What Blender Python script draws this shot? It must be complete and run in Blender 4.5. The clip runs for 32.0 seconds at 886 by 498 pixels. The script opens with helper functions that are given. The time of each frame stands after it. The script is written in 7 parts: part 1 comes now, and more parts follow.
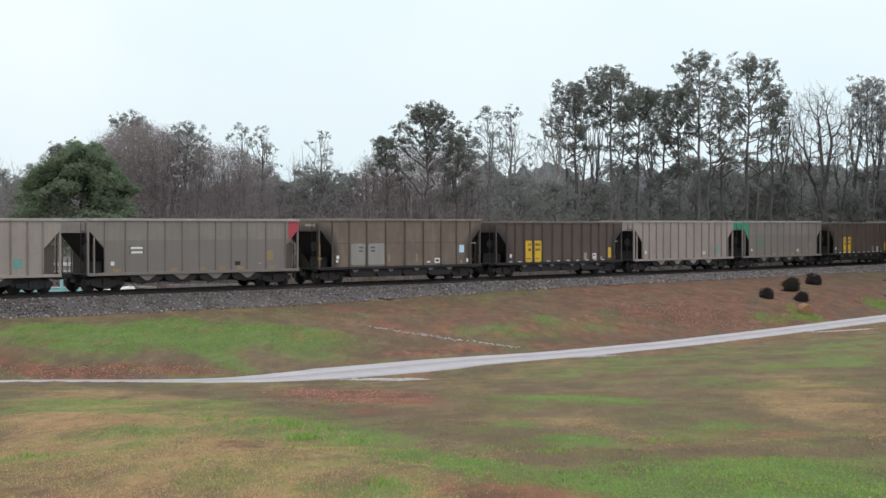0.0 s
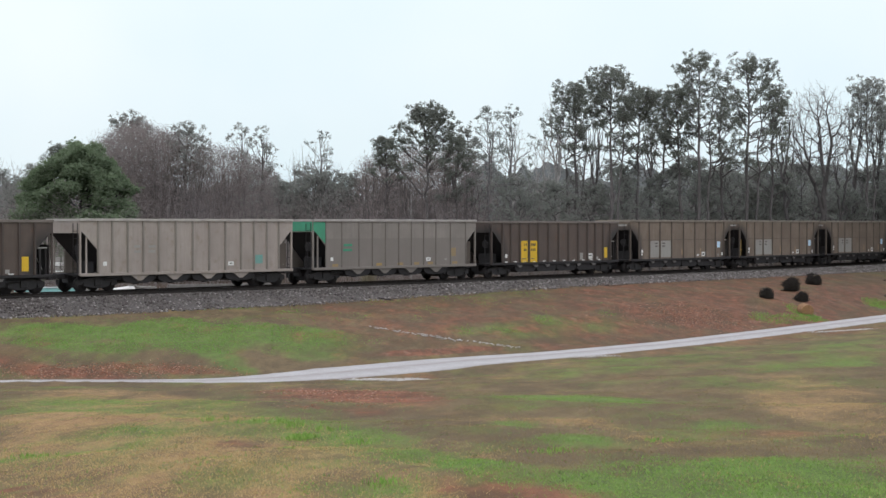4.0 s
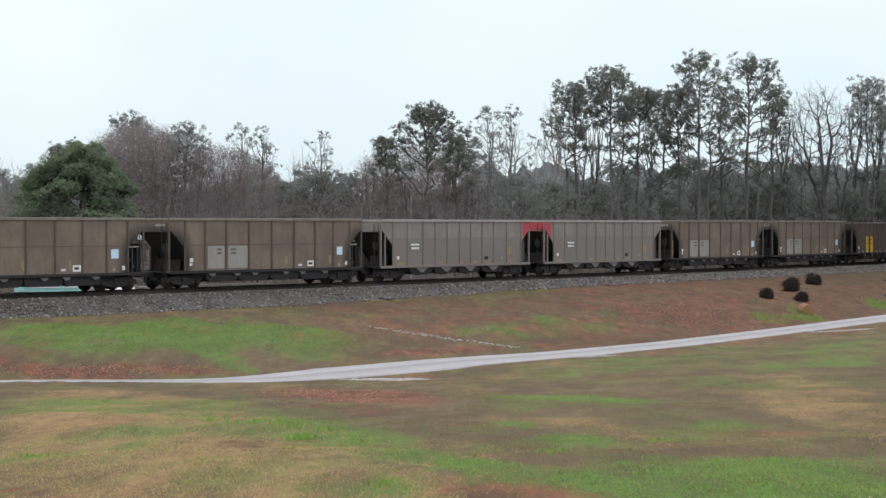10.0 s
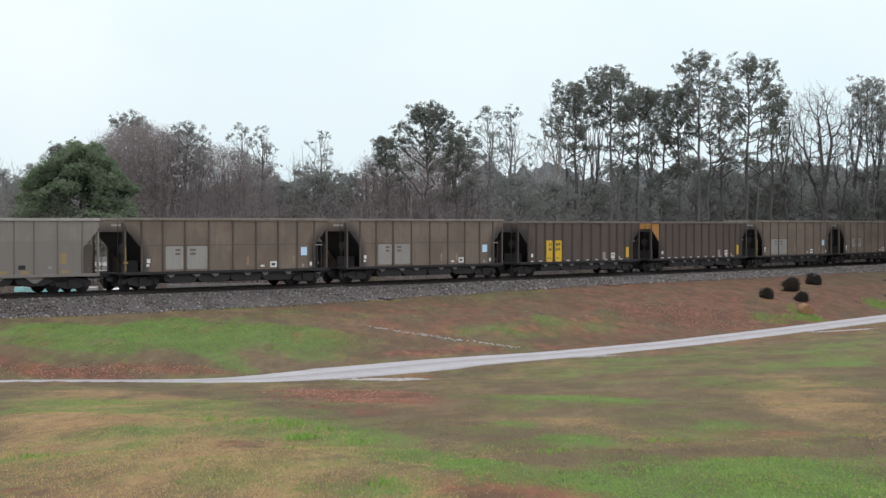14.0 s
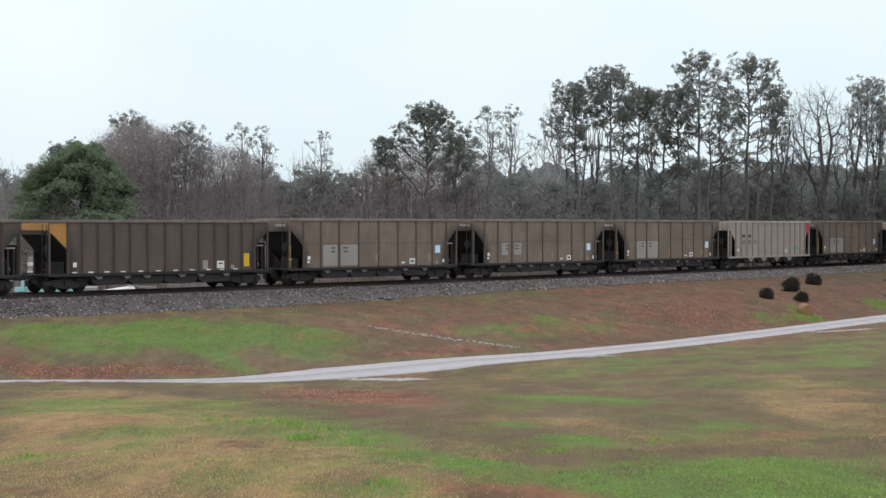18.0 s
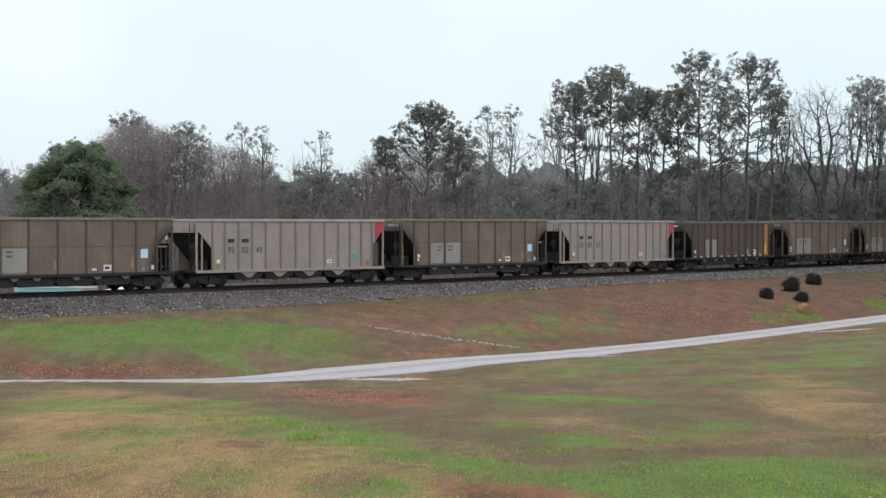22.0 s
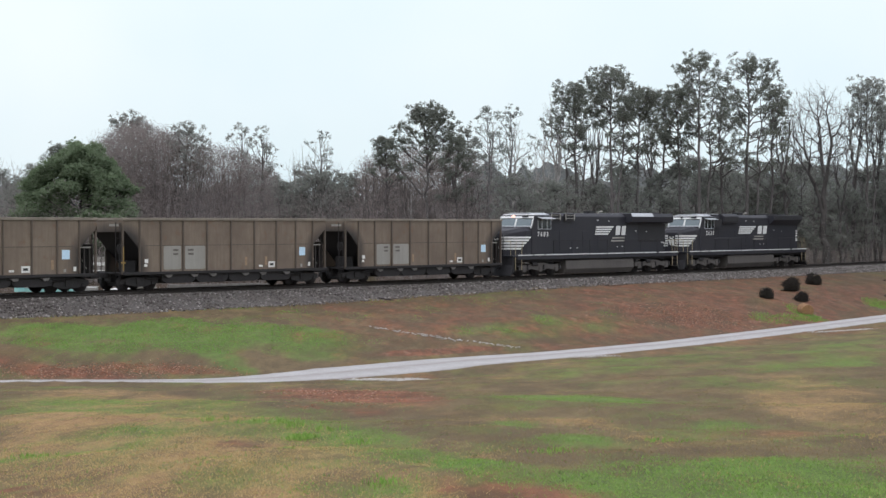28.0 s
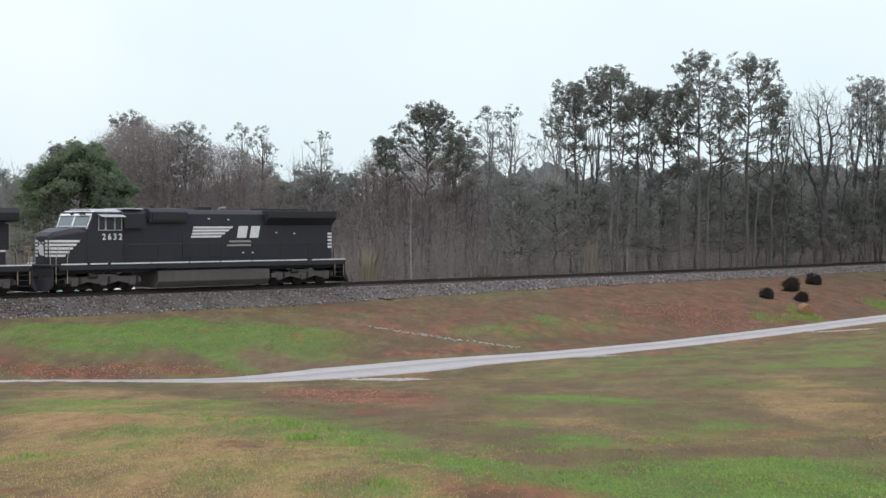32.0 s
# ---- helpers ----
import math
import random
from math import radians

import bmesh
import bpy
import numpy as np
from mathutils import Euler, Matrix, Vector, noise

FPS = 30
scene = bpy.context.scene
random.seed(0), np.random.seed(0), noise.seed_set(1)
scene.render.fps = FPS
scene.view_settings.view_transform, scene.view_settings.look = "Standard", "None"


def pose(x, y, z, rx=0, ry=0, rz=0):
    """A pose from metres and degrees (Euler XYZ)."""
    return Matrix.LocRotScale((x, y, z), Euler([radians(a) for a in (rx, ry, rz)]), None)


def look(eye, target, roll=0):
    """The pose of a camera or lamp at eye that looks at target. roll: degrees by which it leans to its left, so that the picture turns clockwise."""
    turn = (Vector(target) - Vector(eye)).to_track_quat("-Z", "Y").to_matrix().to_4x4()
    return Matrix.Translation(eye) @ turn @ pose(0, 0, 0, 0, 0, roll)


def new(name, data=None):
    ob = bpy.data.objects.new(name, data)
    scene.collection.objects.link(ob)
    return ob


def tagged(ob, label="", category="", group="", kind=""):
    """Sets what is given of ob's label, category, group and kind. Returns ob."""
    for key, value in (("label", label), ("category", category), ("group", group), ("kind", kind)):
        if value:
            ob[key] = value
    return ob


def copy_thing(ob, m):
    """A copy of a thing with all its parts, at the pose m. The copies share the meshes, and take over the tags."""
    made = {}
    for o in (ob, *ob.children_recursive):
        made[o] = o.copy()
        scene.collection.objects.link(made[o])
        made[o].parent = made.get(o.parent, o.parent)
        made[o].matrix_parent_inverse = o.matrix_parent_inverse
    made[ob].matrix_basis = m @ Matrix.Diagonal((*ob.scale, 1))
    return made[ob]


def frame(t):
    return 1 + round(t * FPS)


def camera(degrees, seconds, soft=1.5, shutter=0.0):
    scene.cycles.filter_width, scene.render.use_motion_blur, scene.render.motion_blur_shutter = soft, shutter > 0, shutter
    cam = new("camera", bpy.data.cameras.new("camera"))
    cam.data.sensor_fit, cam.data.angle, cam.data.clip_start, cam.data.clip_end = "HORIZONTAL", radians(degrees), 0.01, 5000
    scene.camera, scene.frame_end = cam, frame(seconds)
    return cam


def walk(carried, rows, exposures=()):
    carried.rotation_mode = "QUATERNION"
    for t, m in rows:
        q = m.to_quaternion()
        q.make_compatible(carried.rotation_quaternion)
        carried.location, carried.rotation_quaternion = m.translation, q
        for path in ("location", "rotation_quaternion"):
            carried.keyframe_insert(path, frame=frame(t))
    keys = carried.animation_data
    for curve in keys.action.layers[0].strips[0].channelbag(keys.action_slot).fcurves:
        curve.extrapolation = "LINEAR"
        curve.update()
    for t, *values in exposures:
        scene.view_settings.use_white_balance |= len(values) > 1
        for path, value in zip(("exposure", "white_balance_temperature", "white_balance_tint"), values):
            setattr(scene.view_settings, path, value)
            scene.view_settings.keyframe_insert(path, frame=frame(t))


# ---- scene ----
# The camera stands still on the lawn, 3.55 m above the rail heads.
EYE = (0.0, 0.0, 3.55)
AIM = look(EYE, (0.0, 100.0, 2.14))
cam = camera(29.75, 32.0, soft=1.45)
walk(cam, [(0, AIM), (32, AIM)], exposures=[(0, 0.0), (32, 0.0)])

# ---- light: a bright overcast sky, brighter towards the zenith ----
world = bpy.data.worlds.new("overcast_sky")
scene.world = world
world.use_nodes = True
wn, wl = world.node_tree.nodes, world.node_tree.links
wn.clear()
sky = wn.new("ShaderNodeTexSky")
sky.sky_type = "NISHITA"
sky.sun_disc = False
sky.sun_elevation = radians(48)
sky.sun_rotation = radians(200)
sky.air_density, sky.dust_density = 1.0, 3.0
geo = wn.new("ShaderNodeTexCoord")
sep = wn.new("ShaderNodeSeparateXYZ")
wl.new(geo.outputs["Generated"], sep.inputs[0])
rise = wn.new("ShaderNodeMapRange")
rise.inputs["From Min"].default_value, rise.inputs["From Max"].default_value = 0.05, 0.75
rise.inputs["To Min"].default_value, rise.inputs["To Max"].default_value = 0.0, 1.0
wl.new(sep.outputs["Z"], rise.inputs["Value"])
clouds = wn.new("ShaderNodeTexNoise")
clouds.inputs["Scale"].default_value, clouds.inputs["Detail"].default_value = 3.2, 4
wl.new(geo.outputs["Generated"], clouds.inputs["Vector"])
thin = wn.new("ShaderNodeMapRange")
thin.inputs["From Min"].default_value, thin.inputs["From Max"].default_value = 0.35, 0.68
wl.new(clouds.outputs["Fac"], thin.inputs["Value"])
patch = wn.new("ShaderNodeMix")
patch.data_type = "RGBA"
patch.inputs["A"].default_value = (0.785, 0.94, 1.01, 1)
patch.inputs["B"].default_value = (0.95, 1.035, 1.075, 1)
wl.new(thin.outputs["Result"], patch.inputs["Factor"])
vault = wn.new("ShaderNodeMix")
vault.data_type = "RGBA"
vault.inputs["B"].default_value = (1.38, 1.4, 1.55, 1)
wl.new(rise.outputs["Result"], vault.inputs["Factor"])
wl.new(patch.outputs["Result"], vault.inputs["A"])
blue = wn.new("ShaderNodeVectorMath")
blue.operation = "SCALE"
blue.inputs["Scale"].default_value = 0.1
wl.new(sky.outputs["Color"], blue.inputs[0])
veil = wn.new("ShaderNodeMix")
veil.data_type = "RGBA"
veil.inputs["Factor"].default_value = 0.92
wl.new(blue.outputs["Vector"], veil.inputs["A"])
wl.new(vault.outputs["Result"], veil.inputs["B"])
background = wn.new("ShaderNodeBackground")
background.inputs["Strength"].default_value = 1.0
wl.new(veil.outputs["Result"], background.inputs["Color"])
wl.new(background.outputs["Background"], wn.new("ShaderNodeOutputWorld").inputs["Surface"])

sun_data = bpy.data.lights.new("sun", "SUN")
sun_data.energy, sun_data.angle, sun_data.color = 0.7, radians(25), (1.0, 0.97, 0.93)
sun = new("sun", sun_data)
sun.matrix_world = look((0, 0, 60), (20, 60, 0))


# ---- materials ----
def base_mat(name, rough=0.7, metal=0.0):
    m = bpy.data.materials.new(name)
    m.use_nodes = True
    b = m.node_tree.nodes["Principled BSDF"]
    b.inputs["Roughness"].default_value = rough
    b.inputs["Metallic"].default_value = metal
    return m, m.node_tree.nodes, m.node_tree.links, b


def coords(n, l, scale=(1, 1, 1), shifted=True):
    """Object coordinates in metres, shifted by a random amount for each object."""
    c = n.new("ShaderNodeTexCoord")
    mp = n.new("ShaderNodeMapping")
    mp.inputs["Scale"].default_value = scale
    l.new(c.outputs["Object"], mp.inputs["Vector"])
    if shifted:
        info = n.new("ShaderNodeObjectInfo")
        k = n.new("ShaderNodeMath")
        k.operation = "MULTIPLY"
        k.inputs[1].default_value = 40.0
        l.new(info.outputs["Random"], k.inputs[0])
        l.new(k.outputs[0], mp.inputs["Location"])
    return mp.outputs["Vector"]


def noise_fac(n, l, vec, scale, detail=5, lo=0.35, hi=0.65, rough=0.6):
    t = n.new("ShaderNodeTexNoise")
    t.inputs["Scale"].default_value, t.inputs["Detail"].default_value = scale, detail
    t.inputs["Roughness"].default_value = rough
    l.new(vec, t.inputs["Vector"])
    r = n.new("ShaderNodeMapRange")
    r.inputs["From Min"].default_value, r.inputs["From Max"].default_value = lo, hi
    l.new(t.outputs["Fac"], r.inputs["Value"])
    return r.outputs["Result"], t.outputs["Fac"]


def mix_col(n, l, fac, a, b, amount=1.0):
    x = n.new("ShaderNodeMix")
    x.data_type = "RGBA"
    if amount != 1.0:
        k = n.new("ShaderNodeMath")
        k.operation = "MULTIPLY"
        k.inputs[1].default_value = amount
        l.new(fac, k.inputs[0])
        fac = k.outputs[0]
    l.new(fac, x.inputs["Factor"])
    for sock, val in (("A", a), ("B", b)):
        if isinstance(val, tuple):
            x.inputs[sock].default_value = (*val, 1)
        else:
            l.new(val, x.inputs[sock])
    return x.outputs["Result"]


def bump(n, l, b, height, strength=0.3, dist=0.02):
    u = n.new("ShaderNodeBump")
    u.inputs["Strength"].default_value, u.inputs["Distance"].default_value = strength, dist
    l.new(height, u.inputs["Height"])
    l.new(u.outputs["Normal"], b.inputs["Normal"])


def weathered(name, base, dirt, rust=None, amount=0.6, rough=0.6, metal=0.0, fine=9.0, relief=0.15, lower=None, smudge=0.0):
    """Paint or bare metal with broad blotches, run-off streaks and fine grime; lower: another colour below 2.74 m."""
    m, n, l, b = base_mat(name, rough, metal)
    v = coords(n, l)
    streak_v = coords(n, l, (2.2, 2.2, 0.22))
    broad, _ = noise_fac(n, l, v, 0.55, 4)
    streak, _ = noise_fac(n, l, streak_v, 2.6, 7, 0.42, 0.66, 0.7)
    grain, raw = noise_fac(n, l, v, fine, 6, 0.4, 0.7)
    first = base
    if lower:
        tc, sx = n.new("ShaderNodeTexCoord"), n.new("ShaderNodeSeparateXYZ")
        l.new(tc.outputs["Object"], sx.inputs[0])
        step = n.new("ShaderNodeMapRange")
        step.inputs["From Min"].default_value, step.inputs["From Max"].default_value = 2.72, 2.78
        l.new(sx.outputs["Z"], step.inputs["Value"])
        first = mix_col(n, l, step.outputs["Result"], lower, base)
    c = mix_col(n, l, broad, first, dirt, amount)
    c = mix_col(n, l, streak, c, dirt, amount * 0.8)
    if rust:
        spots, _ = noise_fac(n, l, v, 2.2, 6, 0.58, 0.7)
        c = mix_col(n, l, spots, c, rust, 0.55)
    c = mix_col(n, l, grain, c, tuple(x * 0.75 for x in base), 0.35)
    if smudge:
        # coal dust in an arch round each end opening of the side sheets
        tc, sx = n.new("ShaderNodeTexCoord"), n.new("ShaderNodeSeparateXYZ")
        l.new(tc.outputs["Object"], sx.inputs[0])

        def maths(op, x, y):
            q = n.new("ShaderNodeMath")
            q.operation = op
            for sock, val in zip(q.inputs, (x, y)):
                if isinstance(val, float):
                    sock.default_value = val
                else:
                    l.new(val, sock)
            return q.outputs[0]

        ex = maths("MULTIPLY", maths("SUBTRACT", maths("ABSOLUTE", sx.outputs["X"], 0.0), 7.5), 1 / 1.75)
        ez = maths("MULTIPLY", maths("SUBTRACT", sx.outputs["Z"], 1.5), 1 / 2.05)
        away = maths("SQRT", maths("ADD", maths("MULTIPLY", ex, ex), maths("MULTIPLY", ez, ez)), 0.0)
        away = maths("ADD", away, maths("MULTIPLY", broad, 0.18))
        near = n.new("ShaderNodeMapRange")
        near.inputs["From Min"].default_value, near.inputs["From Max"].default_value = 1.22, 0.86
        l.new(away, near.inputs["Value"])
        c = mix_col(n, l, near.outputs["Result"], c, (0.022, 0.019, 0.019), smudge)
    l.new(c, b.inputs["Base Color"])
    bump(n, l, b, raw, relief, 0.01)
    return m


def plain(name, base, rough=0.6, metal=0.0, vary=0.25, scale=6.0):
    m, n, l, b = base_mat(name, rough, metal)
    f, raw = noise_fac(n, l, coords(n, l), scale, 5, 0.3, 0.7)
    l.new(mix_col(n, l, f, base, tuple(x * (1 - vary) for x in base)), b.inputs["Base Color"])
    bump(n, l, b, raw, 0.12, 0.01)
    return m


def islands(name, colours, rough=0.8, backlit=0.0):
    """Leaves, blades and stones: one colour each, out of a range."""
    m, n, l, b = base_mat(name, rough)
    g = n.new("ShaderNodeNewGeometry")
    r = n.new("ShaderNodeValToRGB")
    e = r.color_ramp.elements
    e[0].position, e[0].color = 0.0, (*colours[0], 1)
    e[1].position, e[1].color = 1.0, (*colours[-1], 1)
    for i, c in enumerate(colours[1:-1]):
        e.new((i + 1) / (len(colours) - 1)).color = (*c, 1)
    l.new(g.outputs["Random Per Island"], r.inputs["Fac"])
    l.new(r.outputs["Color"], b.inputs["Base Color"])
    b.inputs["Specular IOR Level"].default_value = 0.15
    if backlit:
        t = n.new("ShaderNodeBsdfTranslucent")
        l.new(r.outputs["Color"], t.inputs["Color"])
        mx = n.new("ShaderNodeMixShader")
        mx.inputs["Fac"].default_value = backlit
        l.new(b.outputs["BSDF"], mx.inputs[1])
        l.new(t.outputs["BSDF"], mx.inputs[2])
        l.new(mx.outputs["Shader"], n["Material Output"].inputs["Surface"])
    return m


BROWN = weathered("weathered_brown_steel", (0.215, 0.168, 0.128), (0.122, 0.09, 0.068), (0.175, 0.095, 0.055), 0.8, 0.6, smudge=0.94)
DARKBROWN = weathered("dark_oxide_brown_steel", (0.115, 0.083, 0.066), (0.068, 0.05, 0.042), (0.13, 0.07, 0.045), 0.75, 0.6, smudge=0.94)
GREY = weathered("dull_grey_aluminium", (0.262, 0.234, 0.208), (0.17, 0.15, 0.132), None, 0.65, 0.55, lower=(0.205, 0.178, 0.16))
PALE = weathered("pale_grey_aluminium", (0.37, 0.32, 0.285), (0.25, 0.21, 0.185), (0.24, 0.18, 0.13), 0.6, 0.55)
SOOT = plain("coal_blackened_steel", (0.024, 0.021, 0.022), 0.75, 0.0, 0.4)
UNDER = plain("greasy_black_running_gear", (0.033, 0.029, 0.03), 0.65, 0.0, 0.5, 9)
RAILSTEEL = plain("rusty_rail_steel", (0.045, 0.036, 0.031), 0.6, 0.4, 0.4)
RAILHEAD = plain("polished_rail_head", (0.35, 0.35, 0.36), 0.25, 0.9, 0.2)
TIMBER = plain("creosoted_timber", (0.06, 0.05, 0.042), 0.85, 0.0, 0.5, 5)
WHITE = plain("dirty_white_paint", (0.78, 0.78, 0.75), 0.5, 0.0, 0.2, 4)
PANELGREY = weathered("faded_grey_stencil_panel", (0.33, 0.32, 0.295), (0.24, 0.225, 0.2), None, 0.6)
YELLOW = weathered("yellow_stencil_panel", (0.78, 0.5, 0.02), (0.55, 0.34, 0.03), None, 0.5)
ORANGE = weathered("faded_orange_paint", (0.5, 0.24, 0.05), (0.26, 0.13, 0.05), None, 0.7)
RED = weathered("faded_red_paint", (0.46, 0.045, 0.06), (0.33, 0.08, 0.085), (0.4, 0.2, 0.19), 0.6)
GREEN = weathered("faded_green_paint", (0.05, 0.3, 0.17), (0.06, 0.18, 0.12), None, 0.5)
TEALPATCH = weathered("teal_painted_patch", (0.14, 0.35, 0.31), (0.2, 0.27, 0.24), None, 0.6)
SKYBLUE = plain("pale_blue_sign_sheet", (0.56, 0.76, 0.92), 0.35, 0.0, 0.12)
FADEDMARK = plain("faded_dark_stencil", (0.13, 0.115, 0.105), 0.7)
LETTER = plain("black_lettering", (0.03, 0.03, 0.03), 0.6)
OCHRE = weathered("ochre_stained_patch", (0.36, 0.24, 0.085), (0.25, 0.19, 0.12), None, 0.9, fine=16.0)
PEACH = plain("faded_peach_patch", (0.36, 0.25, 0.16), 0.7, 0.0, 0.4, 5)
GRAB = plain("worn_yellow_grab_iron", (0.3, 0.2, 0.06), 0.55)
LOCOBLACK = weathered("black_locomotive_paint", (0.023, 0.0235, 0.032), (0.034, 0.033, 0.038), None, 0.5, 0.5)
LOCOBLACK.node_tree.nodes["Principled BSDF"].inputs["Specular IOR Level"].default_value = 0.3
LOCODARK = plain("matt_black_grille", (0.019, 0.0185, 0.022), 0.7)
TANK = weathered("dusty_black_tank", (0.045, 0.042, 0.04), (0.08, 0.07, 0.06), None, 0.6, 0.7)
LOCOWHITE = plain("white_locomotive_paint", (0.72, 0.73, 0.72), 0.4, 0.0, 0.15)
GLASS = plain("dark_cab_glass", (0.02, 0.025, 0.03), 0.15, 0.0, 0.1)
LAMPGLASS = plain("headlight_lens", (0.7, 0.7, 0.65), 0.1)


# ---- mesh helpers ----
class Shape:
    """Collects boxes, prisms and tubes for one part."""

    def __init__(self):
        self.v, self.f = [], []

    def add(self, verts, faces):
        k = len(self.v)
        self.v += [tuple(q) for q in verts]
        self.f += [tuple(k + i for i in q) for q in faces]
        return self

    def box(self, x0, x1, y0, y1, z0, z1):
        p = [(x, y, z) for z in (z0, z1) for y in (y0, y1) for x in (x0, x1)]
        return self.add(p, [(0, 2, 3, 1), (4, 5, 7, 6), (0, 1, 5, 4), (2, 6, 7, 3), (0, 4, 6, 2), (1, 3, 7, 5)])

    def prism(self, profile, axis, lo, hi):
        """A profile pushed along an axis; profile in the other two axes, in their order."""
        n = len(profile)
        put = {"x": lambda a, b, h: (h, a, b), "y": lambda a, b, h: (a, h, b), "z": lambda a, b, h: (a, b, h)}[axis]
        p = [put(a, b, lo) for a, b in profile] + [put(a, b, hi) for a, b in profile]
        f = [tuple(range(n - 1, -1, -1)), tuple(range(n, 2 * n))]
        f += [(i, (i + 1) % n, n + (i + 1) % n, n + i) for i in range(n)]
        return self.add(p, f)

    def tube(self, a, b, r0, r1=None, n=8, caps=True):
        a, b = Vector(a), Vector(b)
        r1 = r0 if r1 is None else r1
        d = (b - a).normalized()
        u = d.orthogonal().normalized()
        w = d.cross(u)
        p = []
        for c, r in ((a, r0), (b, r1)):
            p += [c + (u * math.cos(2 * math.pi * i / n) + w * math.sin(2 * math.pi * i / n)) * r for i in range(n)]
        f = [(i, (i + 1) % n, n + (i + 1) % n, n + i) for i in range(n)]
        if caps:
            f += [tuple(range(n - 1, -1, -1)), tuple(range(n, 2 * n))]
        return self.add(p, f)

    def path(self, pts, r, n=6):
        for a, b in zip(pts, pts[1:]):
            self.tube(a, b, r, r, n)
        return self

    def mesh(self, name, material, bevel=0.0, smooth=False):
        m = bpy.data.meshes.new(name)
        m.from_pydata(self.v, [], self.f)
        bm = bmesh.new()
        bm.from_mesh(m)
        bmesh.ops.recalc_face_normals(bm, faces=bm.faces)
        if bevel:
            bmesh.ops.bevel(bm, geom=bm.edges[:], offset=bevel, segments=1, affect="EDGES", profile=0.5)
        bm.to_mesh(m)
        bm.free()
        if smooth:
            m.polygons.foreach_set("use_smooth", [True] * len(m.polygons))
        m.materials.append(material)
        return m


def part(name, shape, material, parent, label="", bevel=0.0, smooth=False):
    data = shape if isinstance(shape, bpy.types.Mesh) else shape.mesh(name, material, bevel, smooth)
    ob = new(name, data)
    ob.parent = parent
    return tagged(ob, label)


def empty(name, label, category, group="", at=None):
    ob = new(name)
    ob.empty_display_size = 0.3
    if at is not None:
        ob.matrix_world = at
    return tagged(ob, label, category, group)


def raw_mesh(name, verts, faces, material, smooth=False):
    m = bpy.data.meshes.new(name)
    verts = np.asarray(verts, dtype=np.float32).reshape(-1, 3)
    faces = np.asarray(faces, dtype=np.int32)
    k = faces.shape[1]
    m.vertices.add(len(verts))
    m.vertices.foreach_set("co", verts.ravel())
    m.loops.add(faces.size)
    m.loops.foreach_set("vertex_index", faces.ravel())
    m.polygons.add(len(faces))
    m.polygons.foreach_set("loop_start", np.arange(0, faces.size, k, dtype=np.int32))
    m.polygons.foreach_set("loop_total", np.full(len(faces), k, dtype=np.int32))
    if smooth:
        m.polygons.foreach_set("use_smooth", np.ones(len(faces), dtype=bool))
    m.update(calc_edges=True)
    m.materials.append(material)
    return m


def lettering(name, body, size, material, parent, place, label="", weight=0.0):
    """Flat characters in the built-in font, standing on the near side of a thing."""
    c = bpy.data.curves.new(name, "FONT")
    c.body, c.size, c.extrude, c.align_x, c.align_y = body, size, 0.003, "CENTER", "CENTER"
    c.offset = weight
    o = bpy.data.objects.new(name, c)
    m = bpy.data.meshes.new_from_object(o)
    bpy.data.objects.remove(o)
    m.materials.clear()
    m.materials.append(material)
    ob = new(name, m)
    ob.parent = parent
    ob.matrix_basis = pose(*place, 90, 0, 0)
    return tagged(ob, label)


# ---- the track's line: an arc of 644 m radius; s runs along it to the far right, d towards the camera ----
TURN, BEND, NEAR = 0.7295, -0.0015537, 110.61
RADIUS = 1 / abs(BEND)
HUB = (-math.cos(TURN) * RADIUS, NEAR + math.sin(TURN) * RADIUS)


def on_track(s, d=0.0):
    h = TURN + BEND * s
    return HUB[0] + math.cos(h) * (RADIUS + d), HUB[1] - math.sin(h) * (RADIUS + d), h


def track_pose(s, z=0.0):
    x, y, h = on_track(s)
    return pose(x, y, z, 0, 0, 90 - math.degrees(h))


def track_sd(x, y):
    """Station and distance from the track's centre (towards the camera: positive), for arrays."""
    dx, dy = x - HUB[0], y - HUB[1]
    return (np.arctan2(-dy, dx) - TURN) / BEND, np.hypot(dx, dy) - RADIUS


def smooth(a, b, x):
    t = np.clip((x - a) / (b - a), 0, 1)
    return t * t * (3 - 2 * t)


# ---- the gravel road's middle line: x, y, half width ----
ROAD = [(-75, 8, 1.0), (-45, 40, 1.0), (-26, 60.5, 0.7), (-17.3, 65.6, 0.55), (-14.0, 65.6, 0.55), (-10.7, 65.5, 0.72), (-8.5, 65.7, 1.2), (-6.4, 67.0, 1.99), (-5.2, 68.1, 2.11), (-3.9, 69.7, 2.5),
        (-2.0, 71.6, 2.5), (0.4, 74.7, 2.19), (3.0, 77.0, 2.0), (5.8, 79.4, 1.75), (12.2, 86.6, 1.6), (20.4, 97.8, 1.6), (29.4, 110.5, 1.7), (45, 132, 1.7), (80, 174, 1.7), (120, 219, 1.7)]
ROAD_Z = -2.6


def smooth_line(rows, n):
    r = np.array(rows, float)
    k = np.r_[0, np.cumsum(np.hypot(*(r[1:, :2] - r[:-1, :2]).T))]
    t = np.linspace(0, k[-1], n)
    out = np.stack([np.interp(t, k, r[:, i]) for i in range(3)], 1)
    w = max(3, int(n * 4.0 / k[-1])) | 1
    pad = np.pad(out, ((w // 2, w // 2), (0, 0)), mode="edge")
    return np.stack([np.convolve(pad[:, i], np.ones(w) / w, "valid") for i in range(3)], 1)


ROADLINE = smooth_line(ROAD, 420)


